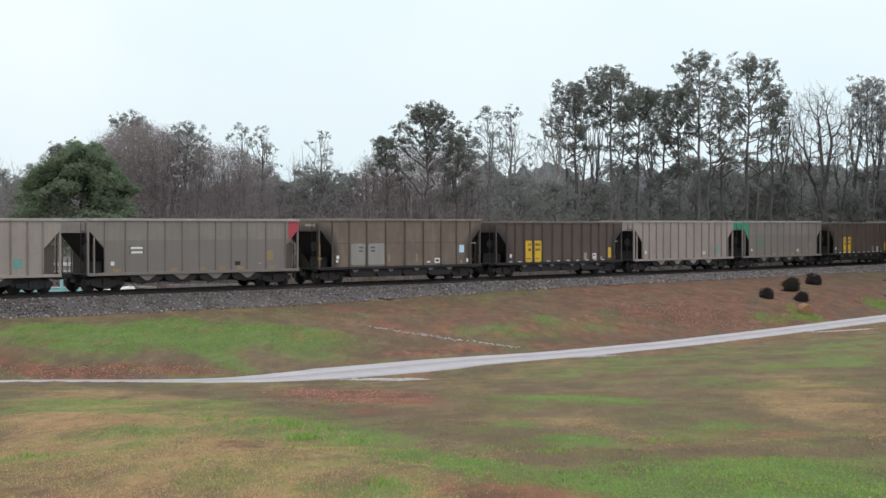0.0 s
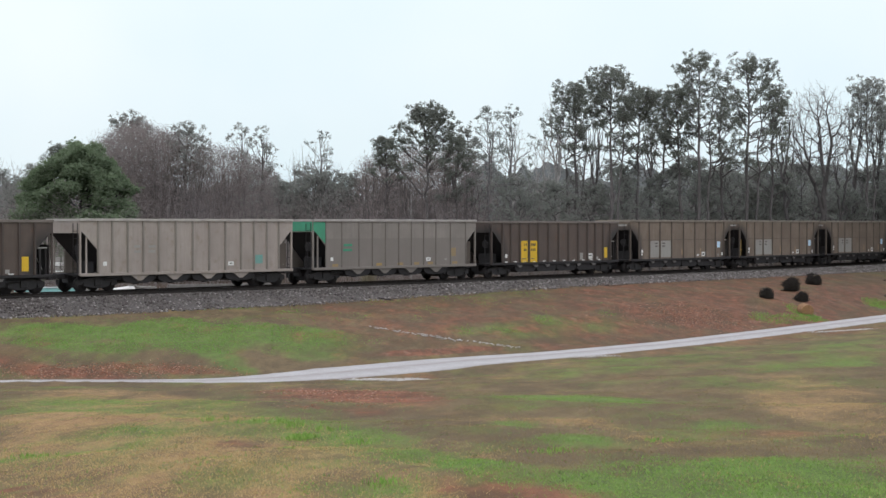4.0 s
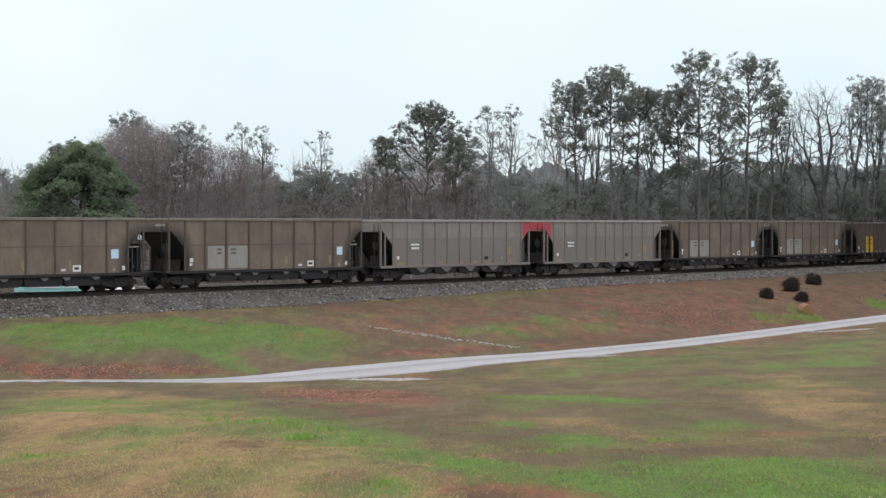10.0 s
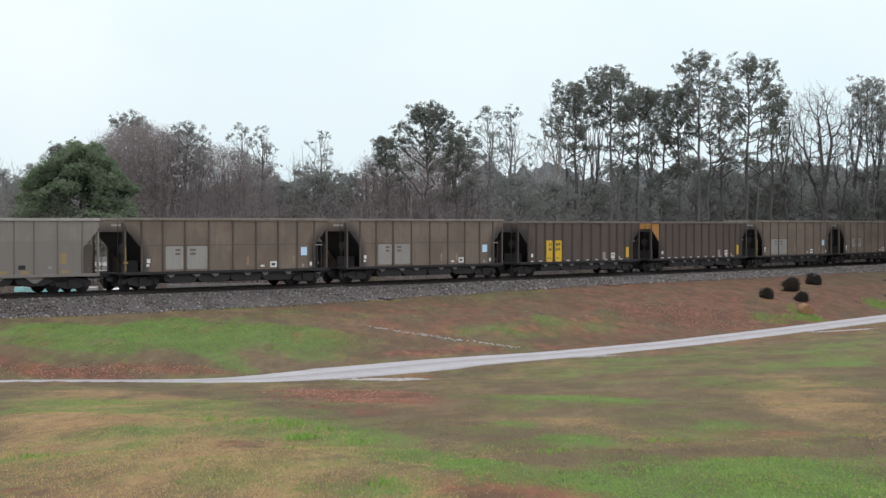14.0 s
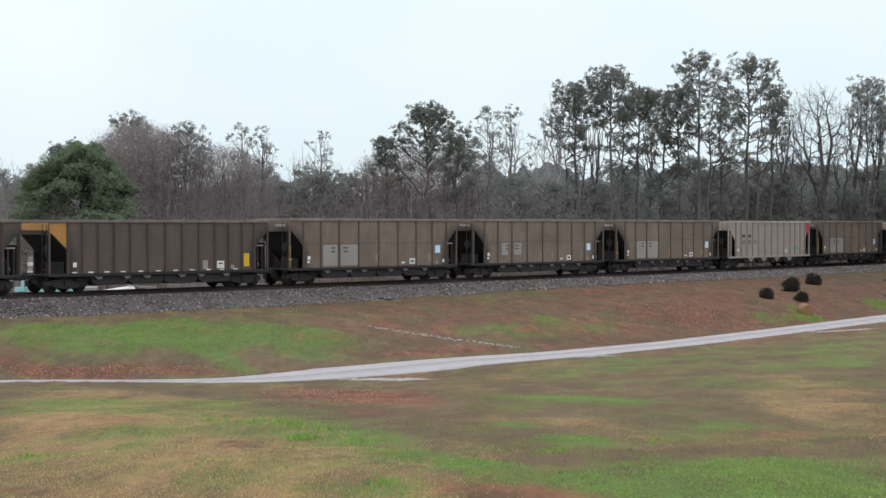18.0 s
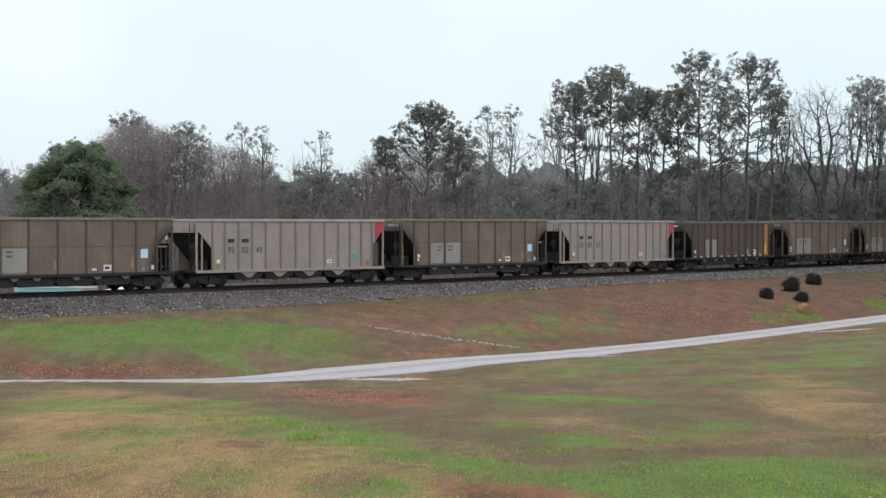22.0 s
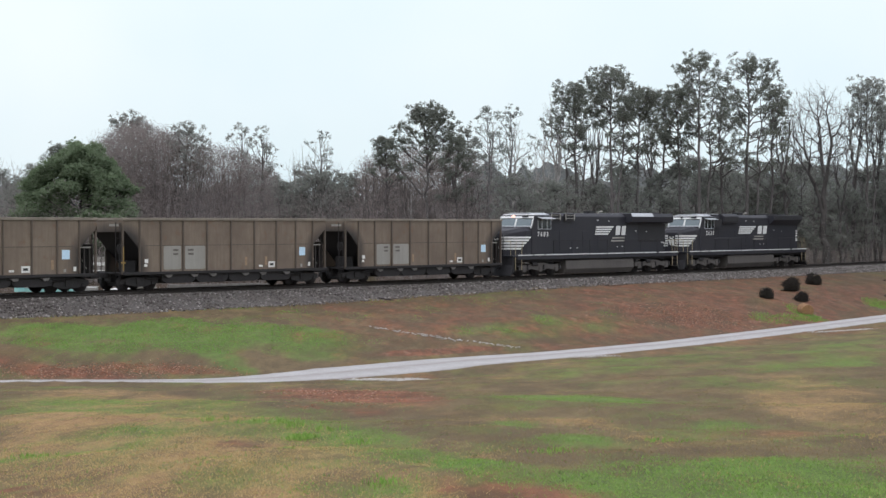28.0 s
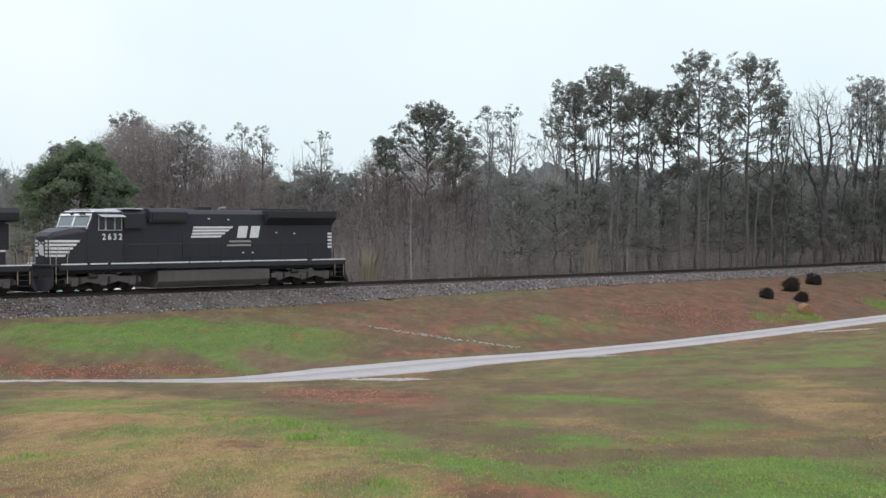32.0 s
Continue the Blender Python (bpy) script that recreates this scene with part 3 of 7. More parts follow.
track = tagged(new("railway_track"), "single railway track on a gentle curve", "railway track", kind="structure")
for d in (-0.76, 0.76):
    foot = [along(d - 0.07, -0.17), along(d - 0.07, -0.155), along(d - 0.012, -0.14), along(d - 0.012, -0.045), along(d - 0.036, -0.035), along(d - 0.036, -0.004)]
    foot2 = [along(d + 0.036, -0.004), along(d + 0.036, -0.035), along(d + 0.012, -0.045), along(d + 0.012, -0.14), along(d + 0.07, -0.155), along(d + 0.07, -0.17)]
    rail = part("rail", ribbon("rail", foot[0], foot2[-1], RAILSTEEL, foot[1:] + foot2[:-1]), None, track, "rust-brown steel rail")
    part("rail_head", ribbon("rail_head", along(d - 0.03, 0.0), along(d + 0.03, 0.0), RAILHEAD), None, rail, "polished running surface")
sleepers = Shape()
for i in range(int(170 / 0.52)):
    x, y, h = on_track(-50 + i * 0.52)
    m = pose(x, y, 0, 0, 0, 90 - math.degrees(h))
    q = Shape().box(-0.11, 0.11, -1.3, 1.3, -0.3, -0.172)
    sleepers.add([m @ Vector(p) for p in q.v], q.f)
tagged(part("sleepers", sleepers, TIMBER, track, "dark creosoted timber sleepers"), kind="stuff")

# loose stones on the near shoulder
rs = np.random.RandomState(21)
k = 26000
s_ = -45 + 190 * rs.rand(k) ** 1.3
d_ = 1.7 + 2.9 * rs.rand(k) ** 1.2 + 0.3 * rs.rand(k)
h_ = TURN + BEND * s_
toe_ = -0.95 + 0.4 * smooth(-25, 15, s_) - 0.08
z_ = np.interp(d_, [1.75, 2.9, 4.2, 6], [0, 0.6, 1.0, 1.0]) * (toe_ + 0.0) - np.where(d_ < 1.75, 0.21, 0)
z_ = np.where(d_ < 2.9, -0.21 + (toe_ * 0.6 + 0.21) * np.clip((d_ - 1.75) / 1.15, 0, 1), toe_ * 0.6 + toe_ * 0.4 * np.clip((d_ - 2.9) / 1.3, 0, 1))
px, py = HUB[0] + np.cos(h_) * (RADIUS + d_), HUB[1] - np.sin(h_) * (RADIUS + d_)
z_ = np.maximum(z_, ground_z(px, py))
size = 0.028 + 0.06 * rs.rand(k) ** 2
octa = np.array([(1, 0, 0), (0, 1, 0), (-1, 0, 0), (0, -1, 0), (0, 0, 0.8), (0, 0, -0.8)], float)
jit = octa[None] * (0.65 + 0.7 * rs.rand(k, 6, 1)) * size[:, None, None]
v = jit + np.stack([px, py, z_ + size * 0.3], 1)[:, None, :]
of = np.array([(0, 1, 4), (1, 2, 4), (2, 3, 4), (3, 0, 4), (1, 0, 5), (2, 1, 5), (3, 2, 5), (0, 3, 5)])
STONES = islands("ballast_stones", [(0.045, 0.039, 0.036), (0.18, 0.164, 0.155), (0.065, 0.056, 0.052), (0.245, 0.226, 0.215), (0.086, 0.075, 0.07), (0.19, 0.173, 0.163), (0.4, 0.375, 0.36)], 0.8)
tagged(new("ballast_stones", raw_mesh("ballast_stones", v.reshape(-1, 3), (of[None] + 6 * np.arange(k)[:, None, None]).reshape(-1, 3), STONES)),
       "loose grey ballast stones on the shoulder", "stones", kind="stuff")


# ---- the train ----
CAR_STEP = 16.385
FIRST = -0.05 - 2 * CAR_STEP - 5.35
SPEEDS = [12.2, 12.62, 12.70, 13.0, 13.44, 14.04, 14.4, 14.73, 14.6]
HALF, SIDE = 7.4, 1.55


def travelled(t):
    """Metres gone after t seconds; the speed changes evenly between knots 4 s apart."""
    d = 0.0
    for i in range(8):
        q = min(max(t - 4 * i, 0), 4)
        d += SPEEDS[i] * q + (SPEEDS[i + 1] - SPEEDS[i]) * q * q / 8
    return d


def truck_meshes():
    f = Shape()
    for y0, y1 in ((-0.07, 0.07),):
        f.prism([(-1.25, 0.36), (-1.25, 0.62), (-0.95, 0.68), (-0.45, 0.78), (0.45, 0.78), (0.95, 0.68), (1.25, 0.62), (1.25, 0.36), (0.95, 0.36), (0.6, 0.26), (0.3, 0.2),
                 (-0.3, 0.2), (-0.6, 0.26), (-0.95, 0.36)], "y", y0, y1)
    b = Shape().box(-0.22, 0.22, -1.15, 1.15, 0.34, 0.72).box(-0.95, -0.3, -0.62, 0.62, 0.22, 0.66).box(0.3, 0.95, -0.62, 0.62, 0.22, 0.66)
    for y in (-1.02, 1.02):
        for x in (-0.12, 0.12):
            b.tube((x, y, 0.24), (x, y, 0.5), 0.07)
    w = Shape()
    for y in (-0.76, 0.76):
        sg = 1 if y > 0 else -1
        w.tube((0, y - 0.06, 0.42), (0, y + 0.06, 0.42), 0.42, 0.42, 24)
        w.tube((0, y - sg * 0.06, 0.42), (0, y - sg * 0.09, 0.42), 0.445, 0.44, 24)
        w.tube((0, y + sg * 0.06, 0.42), (0, y + sg * 0.1, 0.42), 0.14, 0.12, 12)
    w.tube((0, -1.08, 0.42), (0, 1.08, 0.42), 0.075, 0.075, 10)
    cap = Shape()
    cap.tube((0, -0.06, 0.42), (0, 0.06, 0.42), 0.11, 0.1, 10)
    return f.mesh("side_frame", UNDER, 0.02), b.mesh("bolster", UNDER, 0.02), w.mesh("wheelset", UNDER, 0, True), cap.mesh("bearing_cap", UNDER)


FRAMES, BOLSTER, WHEELSET, CAPS = truck_meshes()


def add_truck(car, x):
    t = part("truck", BOLSTER, None, car)
    t.location = (x, 0, 0)
    for y in (-1.0, 1.0):
        part("side_frame", FRAMES, None, t).location = (0, y, 0)
    for a in (-0.88, 0.88):
        for y in (-1.1, 1.1):
            part("bearing_cap", CAPS, None, t).location = (a, y, 0)
    for a in (-0.88, 0.88):
        part("wheelset", WHEELSET, None, t, "black steel wheels on one axle").location = (a, 0, 0)


COUPLER = Shape().box(7.2, 7.95, -0.11, 0.11, 0.72, 0.98).box(7.9, 8.2, -0.17, 0.14, 0.68, 1.02).mesh("coupler", UNDER, 0.03)


def coal_load(seed):
    """Heaped coal just below the rim."""
    r = np.random.RandomState(seed)
    n, m = 60, 13
    x, y = np.meshgrid(np.linspace(-7.1, 7.1, n), np.linspace(-1.42, 1.42, m))
    z = 3.55 + 0.12 * wave(x, y, 3, seed) + 0.06 * r.rand(*x.shape)
    i = (np.arange(m - 1)[:, None] * n + np.arange(n - 1)).ravel()
    return raw_mesh("coal_load", np.stack([x, y, z], -1).reshape(-1, 3), np.stack([i, i + 1, i + n + 1, i + n], 1), plain("coal_heap_%d" % seed, (0.016, 0.016, 0.017), 0.6))


def hopper(kind, skin, ribs, rib_wide, rib_deep, top):
    """An open coal hopper: x along the track, the camera's side is -y."""
    car = empty("hopper_car", "coal hopper", "hopper car", "coal train")
    edge = 6.3
    # side walls with the end openings cut out of them
    for y in (-SIDE, SIDE):
        sg = -1 if y < 0 else 1
        w = Shape().prism([(-HALF, top - 0.12), (-HALF, top - 0.62), (-HALF + 0.25, top - 0.8), (-edge, top - 1.65), (-edge, 0.98), (edge, 0.98), (edge, top - 1.65),
                           (HALF - 0.25, top - 0.8), (HALF, top - 0.62), (HALF, top - 0.12)], "y", y, y - sg * 0.05)
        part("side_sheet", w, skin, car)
        part("top_chord", Shape().box(-HALF - 0.02, HALF + 0.02, min(y, y + sg * 0.07), max(y, y + sg * 0.07), top - 0.15, top), LITCHORD[kind], car, "top chord, coloured paler as if catching light", 0.015)
        part("side_sill", Shape().box(-HALF, HALF, min(y, y + sg * 0.06), max(y, y + sg * 0.06), 0.86, 1.02), skin if kind in "GH" else SOOT, car, "", 0.012)
        rib = Shape().prism([(-rib_wide / 2, y), (-rib_wide / 2 * 0.6, y + sg * rib_deep), (rib_wide / 2 * 0.6, y + sg * rib_deep), (rib_wide / 2, y)], "z", 1.02, top - 0.15).mesh("rib", RIBSHADE[kind])
        for x in ribs:
            part("rib", rib, None, car).location = (x, 0, 0)
        # a dark strip draws the shaded crease across the side
        if kind == "B":
            part("seam", Shape().box(-edge, edge, min(y, y + sg * 0.012), max(y, y + sg * 0.012), 2.43, 2.465), RIBSHADE[kind], car)
        post = Shape().box(-0.05, 0.05, min(y, y - sg * 0.12), max(y, y - sg * 0.12), 0.9, top - 0.5).mesh("corner_post", skin if kind in "GH" else RIBSHADE[kind], 0.01)
        for x in (-HALF + 0.05, HALF - 0.05):
            part("corner_post", post, None, car).location = (x, 0, 0)
        if kind in "GH":
            brace = Shape().box(-0.035, 0.035, min(y, y - sg * 0.09), max(y, y - sg * 0.09), 0.95, top - 1.0).mesh("brace", skin)
            for x in (-HALF + 0.42,):
                part("brace", brace, None, car).location = (x, 0, 0)
    # sloping ends and the plates above them; near-black colour deepens the recess's shade
    for sg in (-1, 1):
        part("end_slope", Shape().prism([(sg * (HALF - 0.07), top - 0.5), (sg * (HALF - 0.01), top - 0.58), (sg * 5.06, 1.0), (sg * 4.96, 1.05)], "y", -SIDE + 0.05, SIDE - 0.05), SOOT, car, "coal-blackened sloping end sheet, darkened for the cavity's shade")
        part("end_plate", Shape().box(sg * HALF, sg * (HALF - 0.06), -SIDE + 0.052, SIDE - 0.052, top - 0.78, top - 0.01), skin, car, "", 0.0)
        part("end_chord", Shape().box(sg * (HALF + 0.05), sg * (HALF - 0.08), -SIDE + 0.005, SIDE - 0.005, top - 0.14, top - 0.005), LITCHORD[kind], car)
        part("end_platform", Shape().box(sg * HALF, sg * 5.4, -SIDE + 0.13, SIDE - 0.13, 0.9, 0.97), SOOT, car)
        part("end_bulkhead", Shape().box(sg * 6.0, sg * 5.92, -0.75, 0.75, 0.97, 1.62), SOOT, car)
        l = Shape()
        for y in (-SIDE + 0.14, -SIDE + 0.55):
            l.tube((sg * (HALF + 0.06), y, 0.7), (sg * (HALF + 0.06), y, top - 0.25), 0.018)
        for i in range(7):
            l.tube((sg * (HALF + 0.06), -SIDE + 0.14, 0.85 + i * 0.4), (sg * (HALF + 0.06), -SIDE + 0.55, 0.85 + i * 0.4), 0.014)
        part("ladder", l, SOOT, car)
        c = part("coupler", COUPLER, None, car)
        c.rotation_euler = (0, 0, 0 if sg > 0 else math.pi)
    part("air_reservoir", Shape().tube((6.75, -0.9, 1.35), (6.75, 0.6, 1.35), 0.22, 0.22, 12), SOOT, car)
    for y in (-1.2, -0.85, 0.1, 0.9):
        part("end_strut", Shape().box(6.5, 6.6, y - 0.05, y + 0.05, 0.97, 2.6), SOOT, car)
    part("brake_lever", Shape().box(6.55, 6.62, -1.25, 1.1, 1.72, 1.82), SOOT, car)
    part("release_rod", Shape().path([(6.9, -1.3, 1.25), (6.9, -0.6, 2.0), (6.95, -0.3, 2.75)], 0.025), PANELGREY, car)
    br = Shape().tube((-6.9, -0.55, 2.3), (-6.86, -0.55, 2.3), 0.26, 0.26, 14).tube((-6.9, -0.55, 1.0), (-6.9, -0.55, 2.3), 0.03)
    part("brake_wheel", br, SOOT, car)
    part("centre_sill", Shape().box(-7.3, 7.3, -0.28, 0.28, 0.5, 0.98), UNDER, car)
    foot = [(1.0, 0.55), (0.55, 0.42), (-0.55, 0.42), (-1.0, 0.55)] if kind in "GH" else [(1.14, 0.52), (0.85, 0.36), (-0.85, 0.36), (-1.14, 0.52)]
    cell = Shape().prism([(-1.175, 0.9), (1.175, 0.9)] + foot, "y", -SIDE + 0.12, SIDE - 0.12).mesh("hopper_pocket", SOOT, 0.01)
    if kind in "GH":
        tip = Shape().prism([(-0.62, 0.88), (0.62, 0.88), (0.12, 0.56), (-0.12, 0.56)], "y", -SIDE + 0.03, -SIDE + 0.1).mesh("gusset", skin)
    else:
        tip = Shape().prism([(-0.3, 0.84), (0.24, 0.84), (0.16, 0.7), (-0.08, 0.67)], "y", -SIDE + 0.0, -SIDE + 0.05).mesh("gusset", GUSSET)
    for x in (-3.53, -1.18, 1.18, 3.53):
        part("hopper_pocket", cell, None, car).location = (x, 0, 0)
    for x in (-3.53, -1.18, 1.18, 3.53) if kind in "GH" else (-4.3, -2.5, -1.18, 1.18, 2.5, 4.3):
        part("gusset", tip, None, car, "light grey gusset under the sill").location = (x, 0, 0)
    if kind in "GH":
        part("end_shield", Shape().box(6.42, 7.1, -1.3, -1.26, 0.99, 2.5), RIBSHADE["B"], car, "brown plate beside the brake gear")
    else:
        part("end_shield", Shape().box(7.24, 7.29, -1.36, 0.9, 0.97, 2.55), skin, car, "brown plate behind the brake gear")
        for x in (6.45, 6.78, 7.12):
            part("end_upright", Shape().box(x - 0.045, x + 0.045, -1.3, -1.22, 0.97, 2.35), skin, car)
        part("end_rail", Shape().box(6.4, 7.2, -1.3, -1.22, 2.35, 2.43), PANELGREY, car, "pale crossbar above the brake gear")
    for x in (-3.53, -1.18, 1.18, 3.53):
        for y in (-1.1, 1.1):
            part("gate_lock", Shape().box(x - 0.12, x + 0.12, y - 0.12, y + 0.12, 0.36, 0.46), UNDER, car)
    part("train_line", Shape().tube((-5.6, -1.36, 0.78), (5.6, -1.36, 0.78), 0.035).tube((-5.6, -1.2, 0.66), (5.6, -1.2, 0.66), 0.05), UNDER, car)
    part("coal_load", coal_load(ord(kind)), None, car, "heaped black coal")
    for x in (-5.95, 5.95):
        add_truck(car, x)
    return car


# ribs darker than the skin: their shadow lines are put into the colour
RIBSHADE = {"B": weathered("shaded_brown_ribs", (0.105, 0.083, 0.066), (0.07, 0.054, 0.044), None, 0.6), "R": weathered("shaded_oxide_ribs", (0.075, 0.056, 0.047), (0.05, 0.038, 0.033), None, 0.6),
           "G": weathered("shaded_pale_ribs", (0.235, 0.21, 0.185), (0.16, 0.14, 0.12), None, 0.6), "H": weathered("shaded_grey_ribs", (0.19, 0.168, 0.15), (0.13, 0.115, 0.1), None, 0.6)}
# chords paler than the skin: the light along the top edge is painted in
LITCHORD = {"B": plain("lit_brown_chord", (0.25, 0.215, 0.175), 0.7, 0.0, 0.4, 1.5), "R": plain("lit_oxide_chord", (0.19, 0.16, 0.14), 0.7, 0.0, 0.4, 1.5),
         "G": plain("lit_pale_chord", (0.42, 0.39, 0.355), 0.7, 0.0, 0.3, 1.5), "H": plain("lit_grey_chord", (0.38, 0.355, 0.33), 0.7, 0.0, 0.3, 1.5)}
GUSSET = plain("dull_grey_gusset", (0.17, 0.158, 0.15), 0.7)
R9 = [-6.3, -4.88, -3.36, -1.68, 0.05, 1.78, 3.45, 4.95, 6.3]
R13 = [-6.28, -5.38, -4.38, -3.36, -2.33, -1.17, 0.0, 1.16, 2.32, 3.46, 4.42, 5.4, 6.3]
R11 = [-6.35, -5.0, -3.53, -2.37, -1.2, 0.0, 1.15, 2.3, 3.46, 4.85, 6.35]
PATTERN = {"B": hopper("B", BROWN, R9, 0.1, 0.08, 3.97), "R": hopper("R", DARKBROWN, R13, 0.14, 0.11, 3.85),
           "G": hopper("G", PALE, R13, 0.10, 0.09, 3.92), "H": hopper("H", GREY, R11, 0.07, 0.06, 3.93)}
LABELS = {"B": "weathered brown steel coal hopper with grey stencil panels", "R": "dark oxide-brown ribbed coal hopper with yellow marks",
          "G": "pale grey ribbed aluminium coal hopper with coal load", "H": "dull grey aluminium coal hopper with shallow ribs"}


def sheet(name, car, x0, x1, z0, z1, material, label="", out=0.012, y=-SIDE):
    return part(name, Shape().box(x0, x1, y - out, y - 0.002, z0, z1), material, car, label)


def panel(name, car, x0, x1, z0, z1, material, label=""):
    """A painted panel with rounded corners."""
    pts = []
    for cx, cz, a0 in ((x1 - 0.1, z1 - 0.1, 0), (x0 + 0.1, z1 - 0.1, 90), (x0 + 0.1, z0 + 0.1, 180), (x1 - 0.1, z0 + 0.1, 270)):
        pts += [(cx + 0.1 * math.cos(radians(a0 + q)), cz + 0.1 * math.sin(radians(a0 + q))) for q in (0, 30, 60, 90)]
    return part(name, Shape().prism(pts, "y", -SIDE - 0.012, -SIDE - 0.002), material, car, label)


def bars(name, car, x0, x1, z0, z1, rows, material, out=0.018, y=-SIDE):
    """Lettering too small to read: plain bars."""
    r = random.Random(int(x0 * 100) + rows)
    for i in range(rows):
        h = (z1 - z0) / rows
        a = x0 + 0.05 * r.random()
        part(name, Shape().box(a, x1 - 0.05 * r.random(), y - out, y - out + 0.008, z0 + i * h + h * 0.25, z0 + i * h + h * 0.75), material, car)


def corner(name, car, side, material, top, label=""):
    """A painted corner of the side wall above the end opening."""
    e = HALF if side > 0 else -HALF
    k = 1 if side > 0 else -1
    w = 0.8 if material is RED else 1.12
    pr = [(e - k * w, top - 0.16), (e - k * w, top - 0.5 - w * 0.95), (e - k * 0.28, top - 0.83), (e - k * 0.02, top - 0.65), (e - k * 0.02, top - 0.16)]
    return part(name, Shape().prism(pr, "y", -SIDE - 0.008, -SIDE - 0.002), material, car, label)


def mark_brown(car, i):
    r = random.Random(i)
    if i == 17:
        panel("stencil_panel", car, -4.45, -3.75, 1.55, 2.35, PANELGREY, "small rounded grey panel")
        panel("stencil_panel", car, -3.1, -2.3, 1.55, 2.35, PANELGREY, "small rounded grey panel")
    else:
        h = r.uniform(-0.05, 0.05)
        panel("stencil_panel", car, -4.68, -3.48, 1.12, 2.4 + h, PANELGREY, "faded grey stencil panel")
        panel("stencil_panel", car, -3.2, -1.78, 1.12, 2.4 + h, PANELGREY, "faded grey stencil panel")
    bars("stencil_mark", car, -4.02, -3.66, 1.86, 2.3, 2, FADEDMARK)
    bars("stencil_mark", car, -3.02, -2.6, 1.86, 2.3, 2, FADEDMARK)
    sheet("sign_plate", car, 5.25, 5.72, 1.78, 2.27, SKYBLUE, "pale blue sheet sign")
    sheet("white_label", car, -5.95, -5.72, 1.5, 1.72, WHITE)
    sheet("white_label", car, -5.97, -5.78, 1.3, 1.44, WHITE)
    sheet("data_plate", car, 2.86, 3.36, 1.12, 1.46, WHITE)
    bars("data_mark", car, 2.95, 3.28, 1.16, 1.42, 1, LETTER)
    sheet("white_label", car, 2.14, 2.42, 1.16, 1.27, WHITE)
    sheet("white_label", car, 5.35, 5.5, 1.1, 1.27, PANELGREY)
    sheet("white_label", car, 5.95, 6.12, 1.15, 1.38, WHITE)
    for x in r.sample([-1.45, 2.6, 4.6, -0.2, 1.1], 2):
        sheet("faded_patch", car, x, x + 0.17, 1.25, 1.75, PEACH, "faded peach paint patch", 0.006)
    part("end_mark", Shape().box(-HALF - 0.02, -HALF - 0.005, -1.2, -0.35, 3.5, 3.63), PANELGREY, car, "pale stencilled plate on the end")
    if i % 2 == 0:
        part("grab_iron", Shape().path([(-HALF + 0.02, -SIDE - 0.06, 1.1), (-HALF + 0.02, -SIDE - 0.06, 2.4)], 0.03).box(-HALF - 0.12, -HALF + 0.16, -SIDE - 0.07, -SIDE - 0.03, 1.5, 1.58), GRAB, car, "yellow grab iron")


def mark_dark(car, i):
    if i == 15:
        corner("painted_corner", car, -1, ORANGE, 3.85, "faded orange painted corner")
        part("end_band", Shape().box(-HALF - 0.02, -HALF - 0.002, -SIDE + 0.06, SIDE - 0.06, 3.3, 3.7), ORANGE, car, "faded orange end plate")
        for x in (-4.0, -2.95):
            bars("faded_mark", car, x, x + 0.6, 1.9, 2.4, 2, DARKBROWN)
    elif i == 22:
        part("end_mark", Shape().box(-HALF - 0.02, -HALF - 0.005, -0.9, 0.3, 3.45, 3.55), WHITE, car)
        panel("stencil_panel", car, -4.25, -3.62, 1.1, 2.42, PANELGREY, "narrow grey stencil panel")
        panel("stencil_panel", car, -3.2, -2.45, 1.1, 2.42, PANELGREY, "narrow grey stencil panel")
        sheet("painted_strip", car, 5.5, 6.2, 1.05, 3.68, ORANGE, "orange painted side strip", 0.006)
    else:
        panel("stencil_panel", car, -4.25, -3.5, 1.02, 2.5, YELLOW, "yellow stencil panel")
        panel("stencil_panel", car, -3.22, -2.42, 1.02, 2.5, YELLOW, "yellow stencil panel")
        for x in (-3.92, -3.74, -3.12, -2.94, -2.76):
            bars("stencil_mark", car, x, x + 0.15, 1.7, 2.4, 2, LETTER)
        bars("stencil_mark", car, -4.15, -3.65, 1.2, 1.32, 1, FADEDMARK)
        bars("stencil_mark", car, -3.1, -2.75, 1.2, 1.32, 1, FADEDMARK)
    for x in R13[1:-1]:
        sheet("white_label", car, x - 0.62, x - 0.3, 1.04, 1.1, WHITE)
    sheet("white_label", car, -5.95, -5.72, 1.35, 1.6, WHITE)
    sheet("data_plate", car, 3.6, 4.12, 1.14, 1.55, WHITE, "white data plate")
    bars("data_mark", car, 3.68, 4.04, 1.32, 1.48, 1, LETTER)
    sheet("painted_patch", car, 5.55, 5.95, 1.2, 1.95, YELLOW, "yellow painted patch")
    sheet("painted_patch", car, 2.6, 2.95, 1.1, 1.6, PANELGREY)
    sheet("white_label", car, 4.6, 4.85, 1.1, 1.3, PANELGREY)


